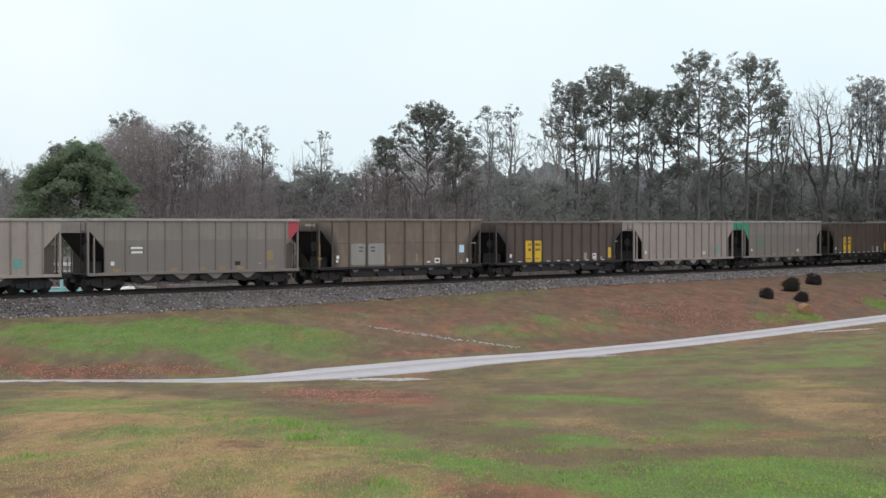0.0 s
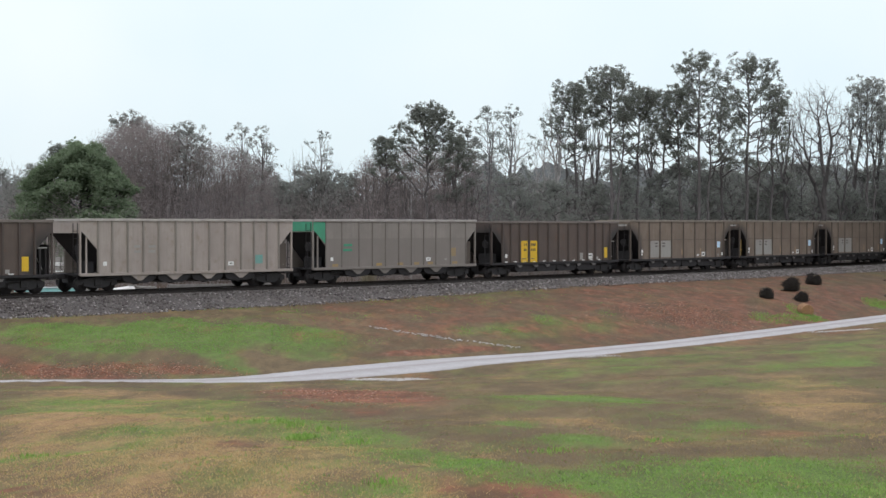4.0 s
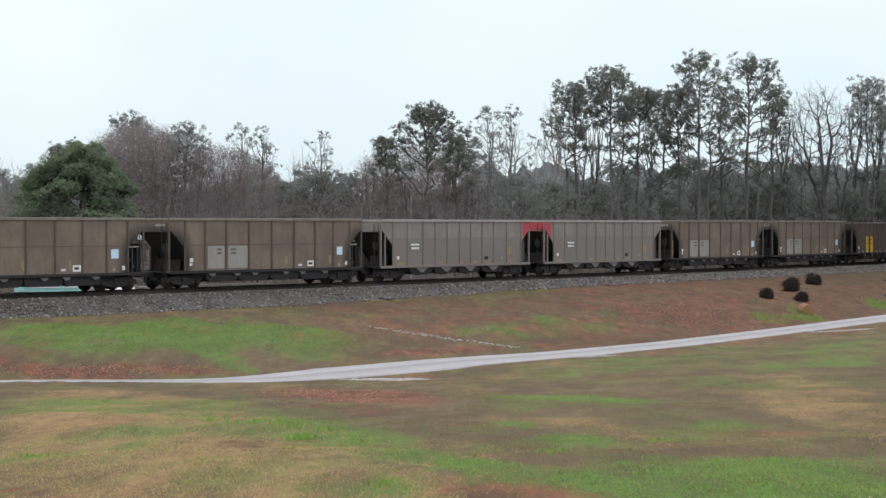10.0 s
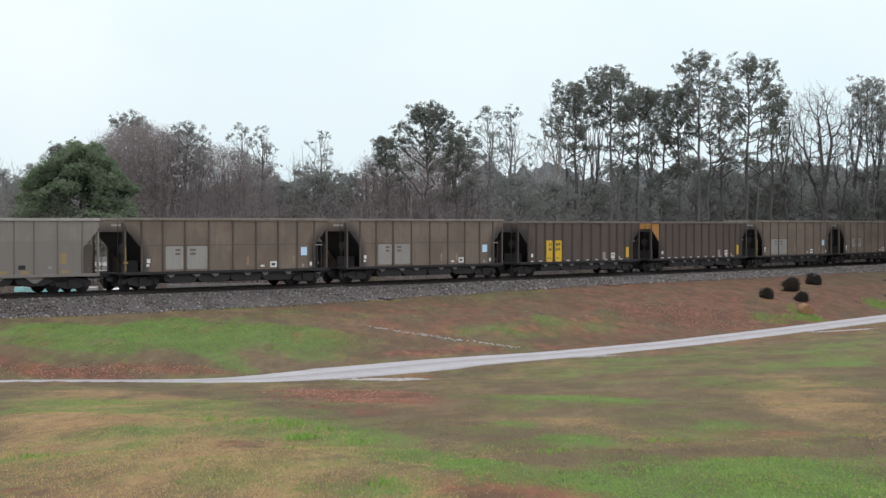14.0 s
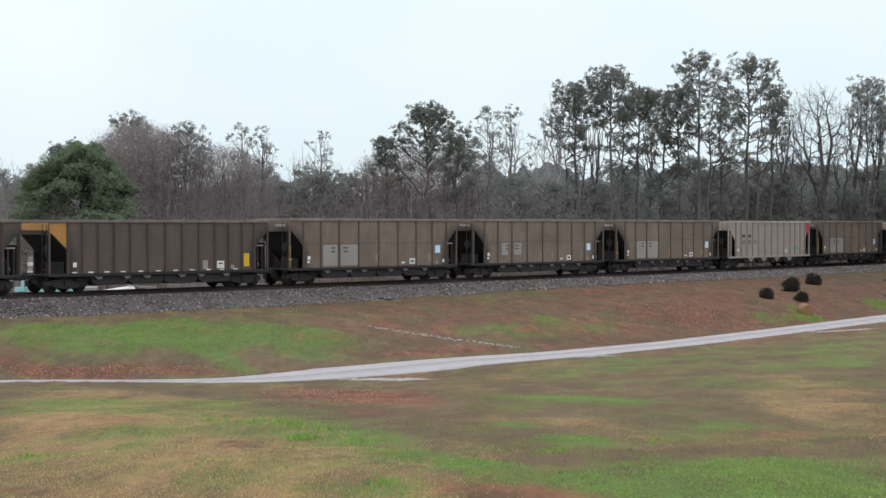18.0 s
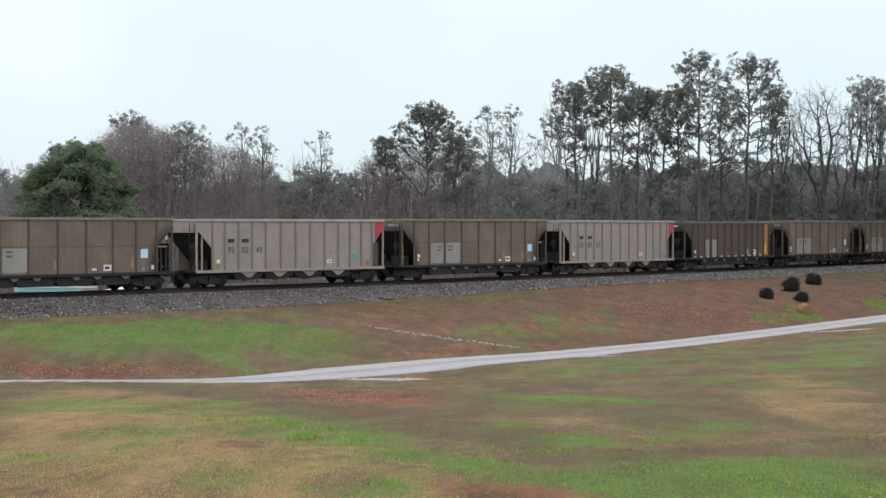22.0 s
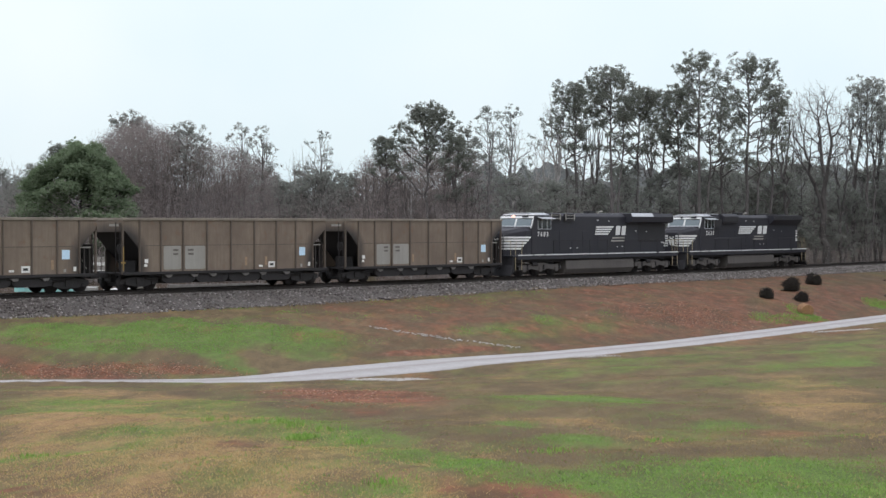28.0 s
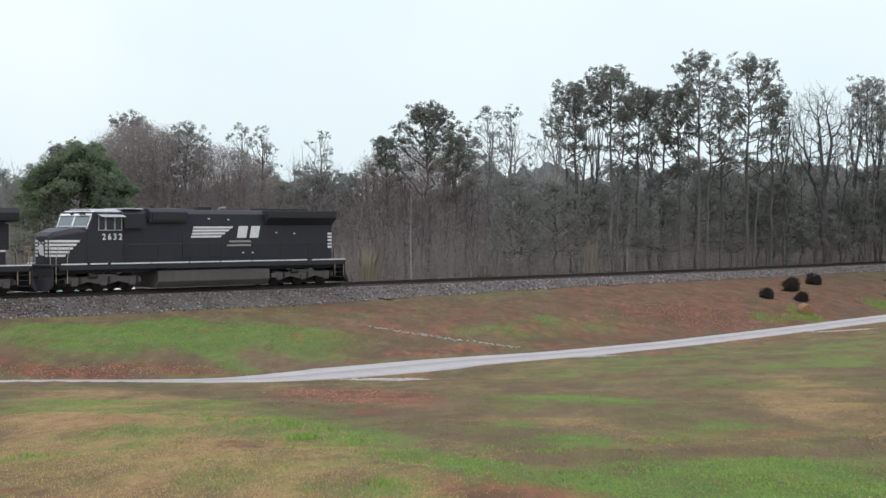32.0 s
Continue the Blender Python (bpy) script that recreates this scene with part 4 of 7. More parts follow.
def mark_grey(car, i):
    if i in (1, 10):
        corner("painted_corner", car, 1, RED, 3.93, "red painted corner")
    if i == 11:
        corner("painted_corner", car, -1, RED, 3.93, "red painted corner")
        part("end_band", Shape().box(-HALF - 0.02, -HALF - 0.002, -SIDE + 0.06, SIDE - 0.06, 3.2, 3.78), RED, car, "red painted end plate")
    if i in (1, 10, 11):
        bars("stencil_mark", car, -4.75, -3.8, 1.95, 2.5, 2, LETTER, 0.01)
        bars("stencil_mark", car, -4.7, -3.85, 1.97, 2.46, 2, WHITE, 0.016)
    sheet("white_label", car, -5.95, -5.72, 1.4, 1.62, WHITE)
    sheet("data_plate", car, 2.55, 2.95, 1.28, 1.5, SOOT if i in (1, 10, 11) else WHITE)
    if i not in (1, 10, 11):
        bars("data_mark", car, 2.62, 2.88, 1.33, 1.45, 1, LETTER)
    sheet("white_label", car, 4.3, 4.5, 1.3, 1.42, PANELGREY)
    if i in (1, 10, 11, 5):
        sheet("painted_patch", car, 4.95, 5.4, 1.55, 2.1, OCHRE, "ochre painted patch", 0.006)
        for x in (-5.9, -2.1, -0.2, 1.3, 2.6, 4.95):
            sheet("ochre_stain", car, x + 0.1, x + 0.6, 1.05, 1.22, OCHRE, "ochre stain", 0.006)
    if i == 5:
        corner("painted_corner", car, -1, GREEN, 3.92, "green painted corner")
        part("end_band", Shape().box(-HALF - 0.02, -HALF - 0.002, -SIDE + 0.06, SIDE - 0.06, 3.2, 3.78), GREEN, car, "green painted end plate")
        bars("stencil_mark", car, -4.9, -4.1, 1.9, 2.5, 2, GREEN)
    if i in (0, 4, 19, 21):
        sheet("painted_patch", car, 4.55, 5.1, 1.35, 1.85, TEALPATCH, "teal painted patch", 0.006)
    if i in (19, 21):
        for x in (-6.15, 5.75):
            sheet("ochre_stain", car, x, x + 0.42, 1.06, 1.42, OCHRE, "ochre stain", 0.006)
        corner("painted_corner", car, 1, RED, 3.92, "small red painted corner")
        for x, a in zip((-4.9, -3.85, -2.8), ("92", "05", "45") if i == 19 else ("93", "05", "67")):
            lettering("car_number", a, 0.5, LETTER, car, (x, -SIDE - 0.01, 2.12))
        for x in (-4.9, -3.85):
            bars("car_mark", car, x - 0.28, x + 0.28, 2.46, 2.9, 1, LETTER)
    if i in (0, 4):
        bars("stencil_mark", car, -3.95, -3.5, 2.0, 2.55, 2, PANELGREY)
        bars("stencil_mark", car, -3.0, -2.5, 2.0, 2.55, 2, PANELGREY)


ORDER = "GHBRGHRBBBHHBBRRBBBGBGRBBB"
TRAIN = []
for i, kind in enumerate(ORDER):
    s0 = FIRST + i * CAR_STEP
    car = copy_thing(PATTERN[kind], track_pose(s0))
    tagged(car, LABELS[kind])
    {"B": mark_brown, "R": mark_dark, "G": mark_grey, "H": mark_grey}[kind](car, i)
    TRAIN.append((car, s0))
for kind in PATTERN:
    for o in (*PATTERN[kind].children_recursive, PATTERN[kind]):
        bpy.data.objects.remove(o)


LOCOGEAR = weathered("dusty_black_castings", (0.068, 0.061, 0.058), (0.11, 0.098, 0.09), None, 0.6, 0.7)
LOCOROOF = plain("grey_white_roof_paint", (0.42, 0.445, 0.47), 0.5, 0.0, 0.25, 3)


# ---- the two locomotives pushing at the rear ----
def loco_truck(loco, x):
    b = Shape().box(-0.3, 0.3, -1.0, 1.0, 0.45, 0.8)
    b.box(-2.4, 2.4, -0.66, 0.66, 0.14, 0.62)
    t = part("truck", b, UNDER, loco)
    t.location = (x, 0, 0)
    for y in (-1.2, 1.2):
        f = Shape().prism([(-2.45, 0.5), (-2.45, 0.72), (-2.1, 0.84), (-1.2, 0.8), (-0.6, 0.95), (0.6, 0.95), (1.2, 0.8), (2.1, 0.84), (2.45, 0.72), (2.45, 0.5), (1.5, 0.42), (1.0, 0.55),
                           (0.4, 0.42), (-0.4, 0.42), (-1.0, 0.55), (-1.5, 0.42)], "y", y - 0.09, y + 0.09)
        part("side_frame", f, LOCOGEAR, t, "dusty cast side frame", 0.02)
        for a in (-1.85, 0.0, 1.85):
            k = 1 if y > 0 else -1
            part("axle_box", Shape().box(a - 0.2, a + 0.2, y + k * 0.09 - 0.06, y + k * 0.09 + 0.06, 0.33, 0.68), LOCOGEAR, t, "", 0.03)
            part("spring", Shape().tube((a + 0.35, y + k * 0.1, 0.5), (a + 0.35, y + k * 0.1, 0.82), 0.09), UNDER, t)
        part("brake_cylinder", Shape().tube((-1.0, y * 1.1, 0.86), (-0.45, y * 1.1, 0.86), 0.12, 0.12, 10), UNDER, t)
    for a in (-1.85, 0.0, 1.85):
        part("traction_motor", Shape().box(a - 0.1, a + 1.2, -0.66, 0.66, 0.18, 0.86) if a < 1 else Shape().box(a - 1.0, a + 0.5, -0.66, 0.66, 0.18, 0.86), UNDER, t, "", 0.04)
        part("wheelset", LOCOWHEELS, None, t, "black steel wheels on one axle").location = (a, 0, 0)


def loco_wheels():
    w = Shape()
    for y in (-0.78, 0.78):
        k = 1 if y > 0 else -1
        w.tube((0, y - 0.07, 0.52), (0, y + 0.07, 0.52), 0.52, 0.52, 26)
        w.tube((0, y - k * 0.07, 0.52), (0, y - k * 0.1, 0.52), 0.545, 0.54, 26)
        w.tube((0, y + k * 0.07, 0.52), (0, y + k * 0.12, 0.52), 0.17, 0.15, 12)
    w.tube((0, -1.15, 0.52), (0, 1.15, 0.52), 0.1, 0.1, 10)
    return w.mesh("wheelset", UNDER, 0, True)


LOCOWHEELS = loco_wheels()


def handrail(loco, name, pts, y, z0, z1, material):
    part(name, Shape().path([(x, y, z1) for x in pts], 0.018), material, loco)
    stanchion = Shape().tube((0, y, z0), (0, y, z1), 0.016).mesh("stanchion", material)
    for x in pts:
        part("stanchion", stanchion, None, loco).location = (x, 0, 0)


def emblem(loco, x0, x1, z0, z1, y):
    """Four white speed stripes that run into a dark wedge and two plain white blocks."""
    w, h = x1 - x0, z1 - z0
    for i in range(4):
        b = z0 + h * (0.04 + 0.25 * i)
        part("emblem_stripe", Shape().prism([(x0 + i * 0.05, b), (x0 + w * (0.42 + 0.055 * i), b), (x0 + w * (0.445 + 0.055 * i), b + h * 0.17), (x0 + i * 0.05 + 0.03, b + h * 0.17)], "y", y - 0.012, y - 0.003), LOCOWHITE, loco)
    for a, b in ((0.66, 0.8), (0.85, 0.98)):
        part("emblem_block", Shape().prism([(x0 + w * a, z0), (x0 + w * b, z0), (x0 + w * (b + 0.03), z1), (x0 + w * (a + 0.03), z1)], "y", y - 0.012, y - 0.003), LOCOWHITE, loco)


def locomotive(kind, number, label):
    lo = empty("locomotive", label, "locomotive", "coal train")
    ge = kind == "wide"
    hood_y, top = 0.95, 4.48
    part("deck", Shape().box(-10.5, 10.4, -1.52, 1.52, 1.38, 1.5), LOCOBLACK, lo, "", 0.02)
    part("frame", Shape().box(-10.2, 10.3, -1.1, 1.1, 1.0, 1.39), LOCODARK, lo)
    for y in (-1.53, 1.53):
        k = 1 if y > 0 else -1
        q = Shape()
        for a, b in ((-9.9, -8.3), (-8.1, -7.0), (-6.8, -4.2), (-4.1, -1.6), (-1.5, 0.6), (0.7, 2.9), (3.0, 5.4), (5.5, 7.2), (7.6, 10.3)):
            q.box(a, b, min(y, y + k * 0.02), max(y, y + k * 0.02), 1.475, 1.545)
        tagged(part("sill_stripe", q, LOCOWHITE, lo, "white dashed stripe along the deck edge"), kind="stuff")
        part("deck_skirt", Shape().box(-10.0, 10.2, min(y * 0.98, y), max(y * 0.98, y), 1.2, 1.44), LOCOBLACK, lo)
    t0, t1 = (-4.25, 4.3) if ge else (-3.6, 4.4)
    part("fuel_tank", Shape().prism([(-1.05, 1.18), (-1.42, 1.05), (-1.45, 0.45), (-1.2, 0.12), (1.2, 0.12), (1.45, 0.45), (1.42, 1.05), (1.05, 1.18)], "x", t0, t1), LOCOGEAR, lo, "dusty black fuel tank", 0.03)
    part("air_tank", Shape().tube((t0 + 0.6, -1.3, 1.25), (t1 - 1.5, -1.3, 1.25), 0.12, 0.12, 10), TANK, lo)
    for x in (-7.1, 7.1):
        loco_truck(lo, x)
    # nose, cab and its glass
    # the nose narrows towards its front
    nose, f0 = Shape(), (-10.45 if ge else -10.1)
    rows = [(f0, 0.6, 2.98), (f0 + 0.25, 0.86, 3.2), (-8.85, 1.46, 3.42), (-8.2, 1.46, 3.44)]
    ringed = [(x, sy * y, z) for x, y, h in rows for sy, z in ((-1, 1.5), (-1, h - 0.22), (-0.78, h), (0.78, h), (1, h - 0.22), (1, 1.5))]
    nose.add(ringed, [(r * 6 + j, (r + 1) * 6 + j, (r + 1) * 6 + j + 1, r * 6 + j + 1) for r in range(3) for j in range(5)] + [tuple(range(6)), tuple(range(18, 24))])
    part("nose", nose, LOCOBLACK, lo, "", 0.03)
    part("nose_door", Shape().box(f0 - 0.025, f0 - 0.002, -0.32, 0.32, 1.6, 2.66), LOCOBLACK, lo, "", 0.01)
    c0, c1 = (-8.02, -6.1) if ge else (-7.9, -6.0)
    cab = part("cab", Shape().prism([(c0 - 0.35, 1.5), (c0 - 0.35, 3.3), (c0 + 0.02, 4.28), (c1, 4.28), (c1, 1.5)], "y", -1.52, 1.52), LOCOBLACK, lo, "", 0.04)
    part("cab_roof", Shape().prism([(-1.54, 4.22), (-0.8, 4.44), (0.8, 4.44), (1.54, 4.22)], "x", c0 + 0.2, c1 + 0.05), LOCOROOF, cab, "grey-white cab roof", 0.02)
    part("brow", Shape().prism([(c0 - 0.12, 4.02), (c0 - 0.16, 4.09), (c0 + 0.22, 4.34), (c0 + 0.3, 4.28)], "y", -1.45, 1.45), LOCOWHITE, cab, "white brow above the windscreen", 0.02)
    wind = Shape()
    for a, b in ((-1.34, -0.08), (0.08, 1.34)):
        pane = Shape().prism([(c0 - 0.3, 3.54), (c0 - 0.115, 4.0), (c0 - 0.135, 4.01), (c0 - 0.32, 3.54)], "y", a, b)
        part("windscreen", pane, WINDSCREEN, cab, "pale reflecting windscreen pane")
    for y in (-1.0, 1.0):
        part("pillar", Shape().prism([(c0 - 0.37, 3.36), (c0 - 0.34, 3.42), (c0 - 0.1, 4.06), (c0 - 0.05, 4.06)], "y", y * 1.42 - 0.05, y * 1.42 + 0.05), LOCOWHITE, cab)
    part("centre_pillar", Shape().prism([(c0 - 0.365, 3.42), (c0 - 0.335, 3.42), (c0 - 0.1, 4.04), (c0 - 0.13, 4.04)], "y", -0.07, 0.07), LOCOWHITE, cab)
    part("screen_band", Shape().prism([(c0 - 0.34, 3.46), (c0 - 0.365, 3.46), (c0 - 0.335, 3.54), (c0 - 0.31, 3.54)], "y", -1.5, 1.5), LOCOROOF, cab)
    for a, b in ((c0 + 0.35, c0 + 0.72), (c0 + 0.82, c0 + 1.3), (c0 + 1.4, c0 + 1.78)):
        w = part("side_window", Shape().box(a, b, -1.535, -1.522, 3.36, 3.9), GLASS, cab, "dark sliding cab window")
        part("window_frame", Shape().box(a - 0.04, a, -1.55, -1.522, 3.28, 4.02).box(b, b + 0.04, -1.55, -1.522, 3.28, 4.02).box(a, b, -1.55, -1.522, 3.98, 4.02).box(a, b, -1.55, -1.522, 3.28, 3.32), LOCOROOF, w)
    part("sunshade", Shape().prism([(-1.52, 4.1), (-1.95, 4.0), (-1.95, 4.02), (-1.52, 4.14)], "x", c0 + 0.3, c0 + 1.85), LOCOROOF, cab, "pale awning over the cab window")
    lettering("road_number", " ".join(number), 0.45, LOCOWHITE, cab, (c0 + (0.9 if ge else 1.2), -1.528, 2.93), "white road number", 0.014)
    for i, z in enumerate((1.9, 2.09, 2.28, 2.47, 2.66)):
        for k in (-1, 1):
            # the side stripes follow the tapered flank and end on a slant
            e = -9.4 + i * 0.16
            line = [(f0 + 0.03, 0.63), (f0 + 0.25, 0.86)] + ([(-8.85, 1.46)] if e > -8.85 else []) + [(e, 0.86 + (min(e, -8.85) - f0 - 0.25) * 0.6)]
            q = Shape()
            for (x0, y0), (x1, y1) in zip(line, line[1:]):
                tip = 0.04 if x1 == e else 0.0
                q.add([(x0, k * (y0 + 0.006), z), (x1, k * (y1 + 0.006), z), (x1 + tip, k * (y1 + tip * 0.6 + 0.006), z + 0.125), (x0, k * (y0 + 0.006), z + 0.125),
                       (x0, k * (y0 + 0.022), z), (x1, k * (y1 + 0.022), z), (x1 + tip, k * (y1 + tip * 0.6 + 0.022), z + 0.125), (x0, k * (y0 + 0.022), z + 0.125)],
                      [(0, 1, 2, 3), (4, 5, 6, 7), (0, 1, 5, 4), (1, 2, 6, 5), (2, 3, 7, 6), (3, 0, 4, 7)])
            part("nose_stripe", q, LOCOWHITE, lo, "white nose stripe")
        for y0, y1 in ((-0.58, -0.34), (0.34, 0.58)):
            part("nose_stripe", Shape().box(f0 - 0.016, f0 - 0.003, y0, y1, z, z + 0.125), LOCOWHITE, lo, "white nose stripe")
    part("emblem_plate", Shape().prism([(-0.28, 1.95), (0.1, 2.0), (0.3, 2.4), (0.05, 2.6), (-0.2, 2.5)], "x", f0 - 0.05, f0 - 0.027), LOCOWHITE, lo)
    part("headlight", Shape().tube((f0 - 0.03, -0.15, 2.6), (f0 + 0.15, -0.15, 2.66), 0.08).tube((f0 - 0.03, 0.15, 2.6), (f0 + 0.15, 0.15, 2.66), 0.08), LAMPGLASS, lo)
    part("number_board", Shape().box(c0 - 0.28, c0 - 0.2, -1.1, -0.6, 4.12, 4.28), LOCODARK, cab)
    part("marker_light", Shape().tube((c0 - 0.05, 0.3, 4.2), (c0 - 0.17, 0.3, 4.17), 0.09, 0.08, 10), CABLAMP if ge else LOCODARK, cab, "lit pinkish lamp above the windscreen" if ge else "")
    # long hood
    h1 = 9.15 if ge else 9.75
    part("hood", Shape().prism([(-hood_y, 1.5), (-hood_y, top - 0.28), (-hood_y + 0.28, top - 0.05), (hood_y - 0.28, top - 0.05), (hood_y, top - 0.28), (hood_y, 1.5)], "x", c1, h1), LOCOBLACK, lo, "long black engine hood", 0.03)
    for a, b in ((c1 + 0.3, c1 + 1.4), (c1 + 1.7, c1 + 2.8), (-1.6, -0.6), (0.3, 1.6)):
        part("hood_door", Shape().box(a, b, -hood_y - 0.02, -hood_y - 0.002, 1.75, 3.15), LOCOBLACK, lo, "", 0.008)
    if ge:
        for a in (c1 + 0.5, c1 + 2.2):
            for j in (0, 1.03):
                part("grille_post", Shape().box(a + j, a + j + 0.07, -1.14, -1.1, 3.92, 4.36), PANELGREY, lo)
            for z in (4.04, 4.26):
                part("grille_bar", Shape().box(a + 0.07, a + 1.03, -1.13, -1.102, z, z + 0.035), PANELGREY, lo)
            part("grille", Shape().box(a - 0.02, a + 1.12, -1.1, -hood_y + 0.01, 3.85, 4.36), LOCODARK, lo)
        part("radiator_wing", Shape().prism([(-1.5, 3.8), (-1.56, 4.2), (-1.42, 4.46), (1.42, 4.46), (1.56, 4.2), (1.5, 3.8), (0.95, 3.7), (-0.95, 3.7)], "x", 3.9, 9.6), LOCOBLACK, lo, "overhanging radiator wing", 0.02)
        part("radiator_top", Shape().prism([(-1.575, 4.22), (-1.43, 4.475), (1.43, 4.475), (1.575, 4.22), (1.56, 4.2), (-1.56, 4.2)], "x", 3.95, 6.8), LOCOPALE, lo, "pale wet radiator cover")
        part("side_recess", Shape().box(5.6, 9.3, -hood_y - 0.015, -hood_y - 0.003, 2.3, 3.65), LOCODARK, lo)
    else:
        part("inertial_grille", Shape().box(c1 + 0.25, c1 + 1.7, -1.25, -hood_y + 0.01, 3.4, 4.1), LOCODARK, lo)
        part("equipment_box", Shape().box(c1 + 0.1, c1 + 4.2, -1.2, -hood_y + 0.01, 1.5, 2.55), LOCOBLACK, lo, "", 0.03)
        part("dynamic_brake", Shape().prism([(-1.2, 3.7), (-1.25, 4.3), (-1.0, 4.5), (1.0, 4.5), (1.25, 4.3), (1.2, 3.7)], "x", c1 + 2.0, c1 + 4.6), LOCOBLACK, lo, "", 0.03)
        part("brake_grille", Shape().box(c1 + 2.15, c1 + 4.45, -1.262, -1.24, 3.85, 4.25), LOCODARK, lo)
        part("radiator", Shape().prism([(-hood_y, 3.55), (-1.42, 4.0), (-1.42, 4.42), (1.42, 4.42), (1.42, 4.0), (hood_y, 3.55)], "x", 4.4, 9.75), LOCOBLACK, lo, "flared radiator section", 0.02)
        for a in (4.6, 6.3, 8.0):
            part("radiator_grille", Shape().box(a, a + 1.55, -1.43, -1.418, 4.04, 4.36), LOCODARK, lo)
    for x in ((4.9, 6.4, 7.9) if not ge else (7.6, 8.7)):
        part("fan", Shape().tube((x, 0, top - 0.1), (x, 0, top + 0.06), 0.62, 0.6, 20), LOCODARK, lo)
    if not ge:
        part("roof_panel", Shape().box(c1 + 0.5, c1 + 1.8, -0.9, 0.9, top - 0.05, top + 0.02), LOCOPALE, lo, "pale wet roof panel", 0.01)
    part("exhaust_stack", Shape().box(0.2, 1.0, -0.3, 0.3, top - 0.06, top + 0.14), LOCODARK, lo, "", 0.03)
    part("horn", Shape().tube((1.8, 0.1, top + 0.06), (2.3, 0.1, top + 0.1), 0.03, 0.09).box(1.75, 1.85, 0.05, 0.15, top - 0.1, top + 0.06), PANELGREY, lo)
    emblem(lo, *((-0.1, 3.9) if ge else (-1.0, 4.0)), 2.84, 3.52, -hood_y - 0.022)
    a = 2.0 if ge else 1.6
    for i in range(2):
        part("lettering_bar", Shape().box(a + 0.15 - 0.18 * i, a + 1.75, -hood_y - 0.034, -hood_y - 0.024, 2.58 - i * 0.22, 2.69 - i * 0.22), PANELGREY, lo)
    for i in range(5):
        part("end_stripe", Shape().box(h1 - 0.35, h1 - 0.03, -hood_y - 0.012, -hood_y - 0.002, 2.2 + i * 0.2, 2.32 + i * 0.2), LOCOWHITE, lo)
    for i, (x, z) in enumerate(((-3.2, 1.9), (-2.4, 1.9), (2.7, 1.95), (3.4, 1.95), (5.2, 3.1), (6.6, 3.05), (0.2, 3.9), (1.6, 3.85))):
        part("white_label", Shape().box(x, x + 0.15, -hood_y - 0.034, -hood_y - 0.024, z, z + 0.06), LOCOWHITE, lo)
    handrail(lo, "handrail", [-5.8, -3.6, -1.4, 0.8, 3.0, 5.2, 7.4, 9.4], -1.46, 1.5, 2.5, LOCODARK)
    # end platforms, steps, pilots and couplers
    for sg in (-1, 1):
        part("pilot", Shape().box(sg * 10.3, sg * 10.42, -1.45, 1.45, 0.35, 1.4), LOCODARK, lo, "", 0.02)
        part("plow", Shape().prism([(10.42, 0.85), (10.72, 0.12), (10.64, 0.1), (10.4, 0.3)], "y", -1.42, 1.42) if sg > 0 else Shape().prism([(-10.42, 0.85), (-10.72, 0.12), (-10.64, 0.1), (-10.4, 0.3)], "y", -1.42, 1.42), LOCODARK, lo, "black snow plow blade", 0.01)
        c = part("coupler", LOCOCOUPLER, None, lo)
        c.rotation_euler = (0, 0, 0 if sg > 0 else math.pi)
        for y in (-1, 1):
            for i in range(4):
                part("step", Shape().box(sg * 9.55, sg * 10.15, y * 1.5, y * 1.22, 0.42 + i * 0.29, 0.45 + i * 0.29), UNDER, lo)
            for x in (9.5, 10.2):
                part("step_rail", Shape().path([(sg * x, y * 1.5, 0.5), (sg * x, y * 1.5, 1.8), (sg * (x - 0.15), y * 1.46, 2.45)], 0.022), STEPYELLOW, lo, "worn yellow step handrail")
        part("end_rail", Shape().path([(sg * 10.35, -1.2, 1.5), (sg * 10.35, -1.2, 2.45), (sg * 10.35, -0.5, 2.45)], 0.022).path([(sg * 10.35, 1.2, 1.5), (sg * 10.35, 1.2, 2.45), (sg * 10.35, 0.5, 2.45)], 0.02), STEPYELLOW, lo)
        part("air_hose", Shape().path([(sg * 10.45, -0.5, 1.0), (sg * 10.6, -0.5, 0.7), (sg * 10.75, -0.35, 0.5)], 0.03), UNDER, lo)
    return lo


STEPYELLOW = plain("worn_pale_yellow_rail", (0.37, 0.31, 0.2), 0.5, 0.0, 0.4, 3)
CABLAMP, lamp_n, lamp_l, lamp_b = base_mat("glowing_pinkish_lamp", 0.3)
lamp_b.inputs["Base Color"].default_value = (0.7, 0.05, 0.04, 1)
lamp_b.inputs["Emission Color"].default_value = (1.0, 0.5, 0.4, 1)
lamp_b.inputs["Emission Strength"].default_value = 2.0
WINDSCREEN = plain("wet_windscreen_glass", (0.16, 0.2, 0.22), 0.03, 0.0, 0.1)
LOCOPALE = plain("pale_wet_sheet_metal", (0.5, 0.52, 0.55), 0.3, 0.2, 0.2)
LOCOCOUPLER = Shape().box(10.3, 10.8, -0.13, 0.13, 0.74, 0.98).box(10.75, 11.0, -0.18, 0.15, 0.7, 1.02).mesh("coupler", UNDER, 0.03)
for kind, number, s0, label in (("wide", "7683", 390.5, "black diesel locomotive with white stripes and overhanging radiator"),
                                ("narrow", "2632", 412.4, "black diesel locomotive with white stripes and flared radiator")):
    lo = locomotive(kind, number, label)
    lo.matrix_basis = track_pose(s0)
    TRAIN.append((lo, s0))


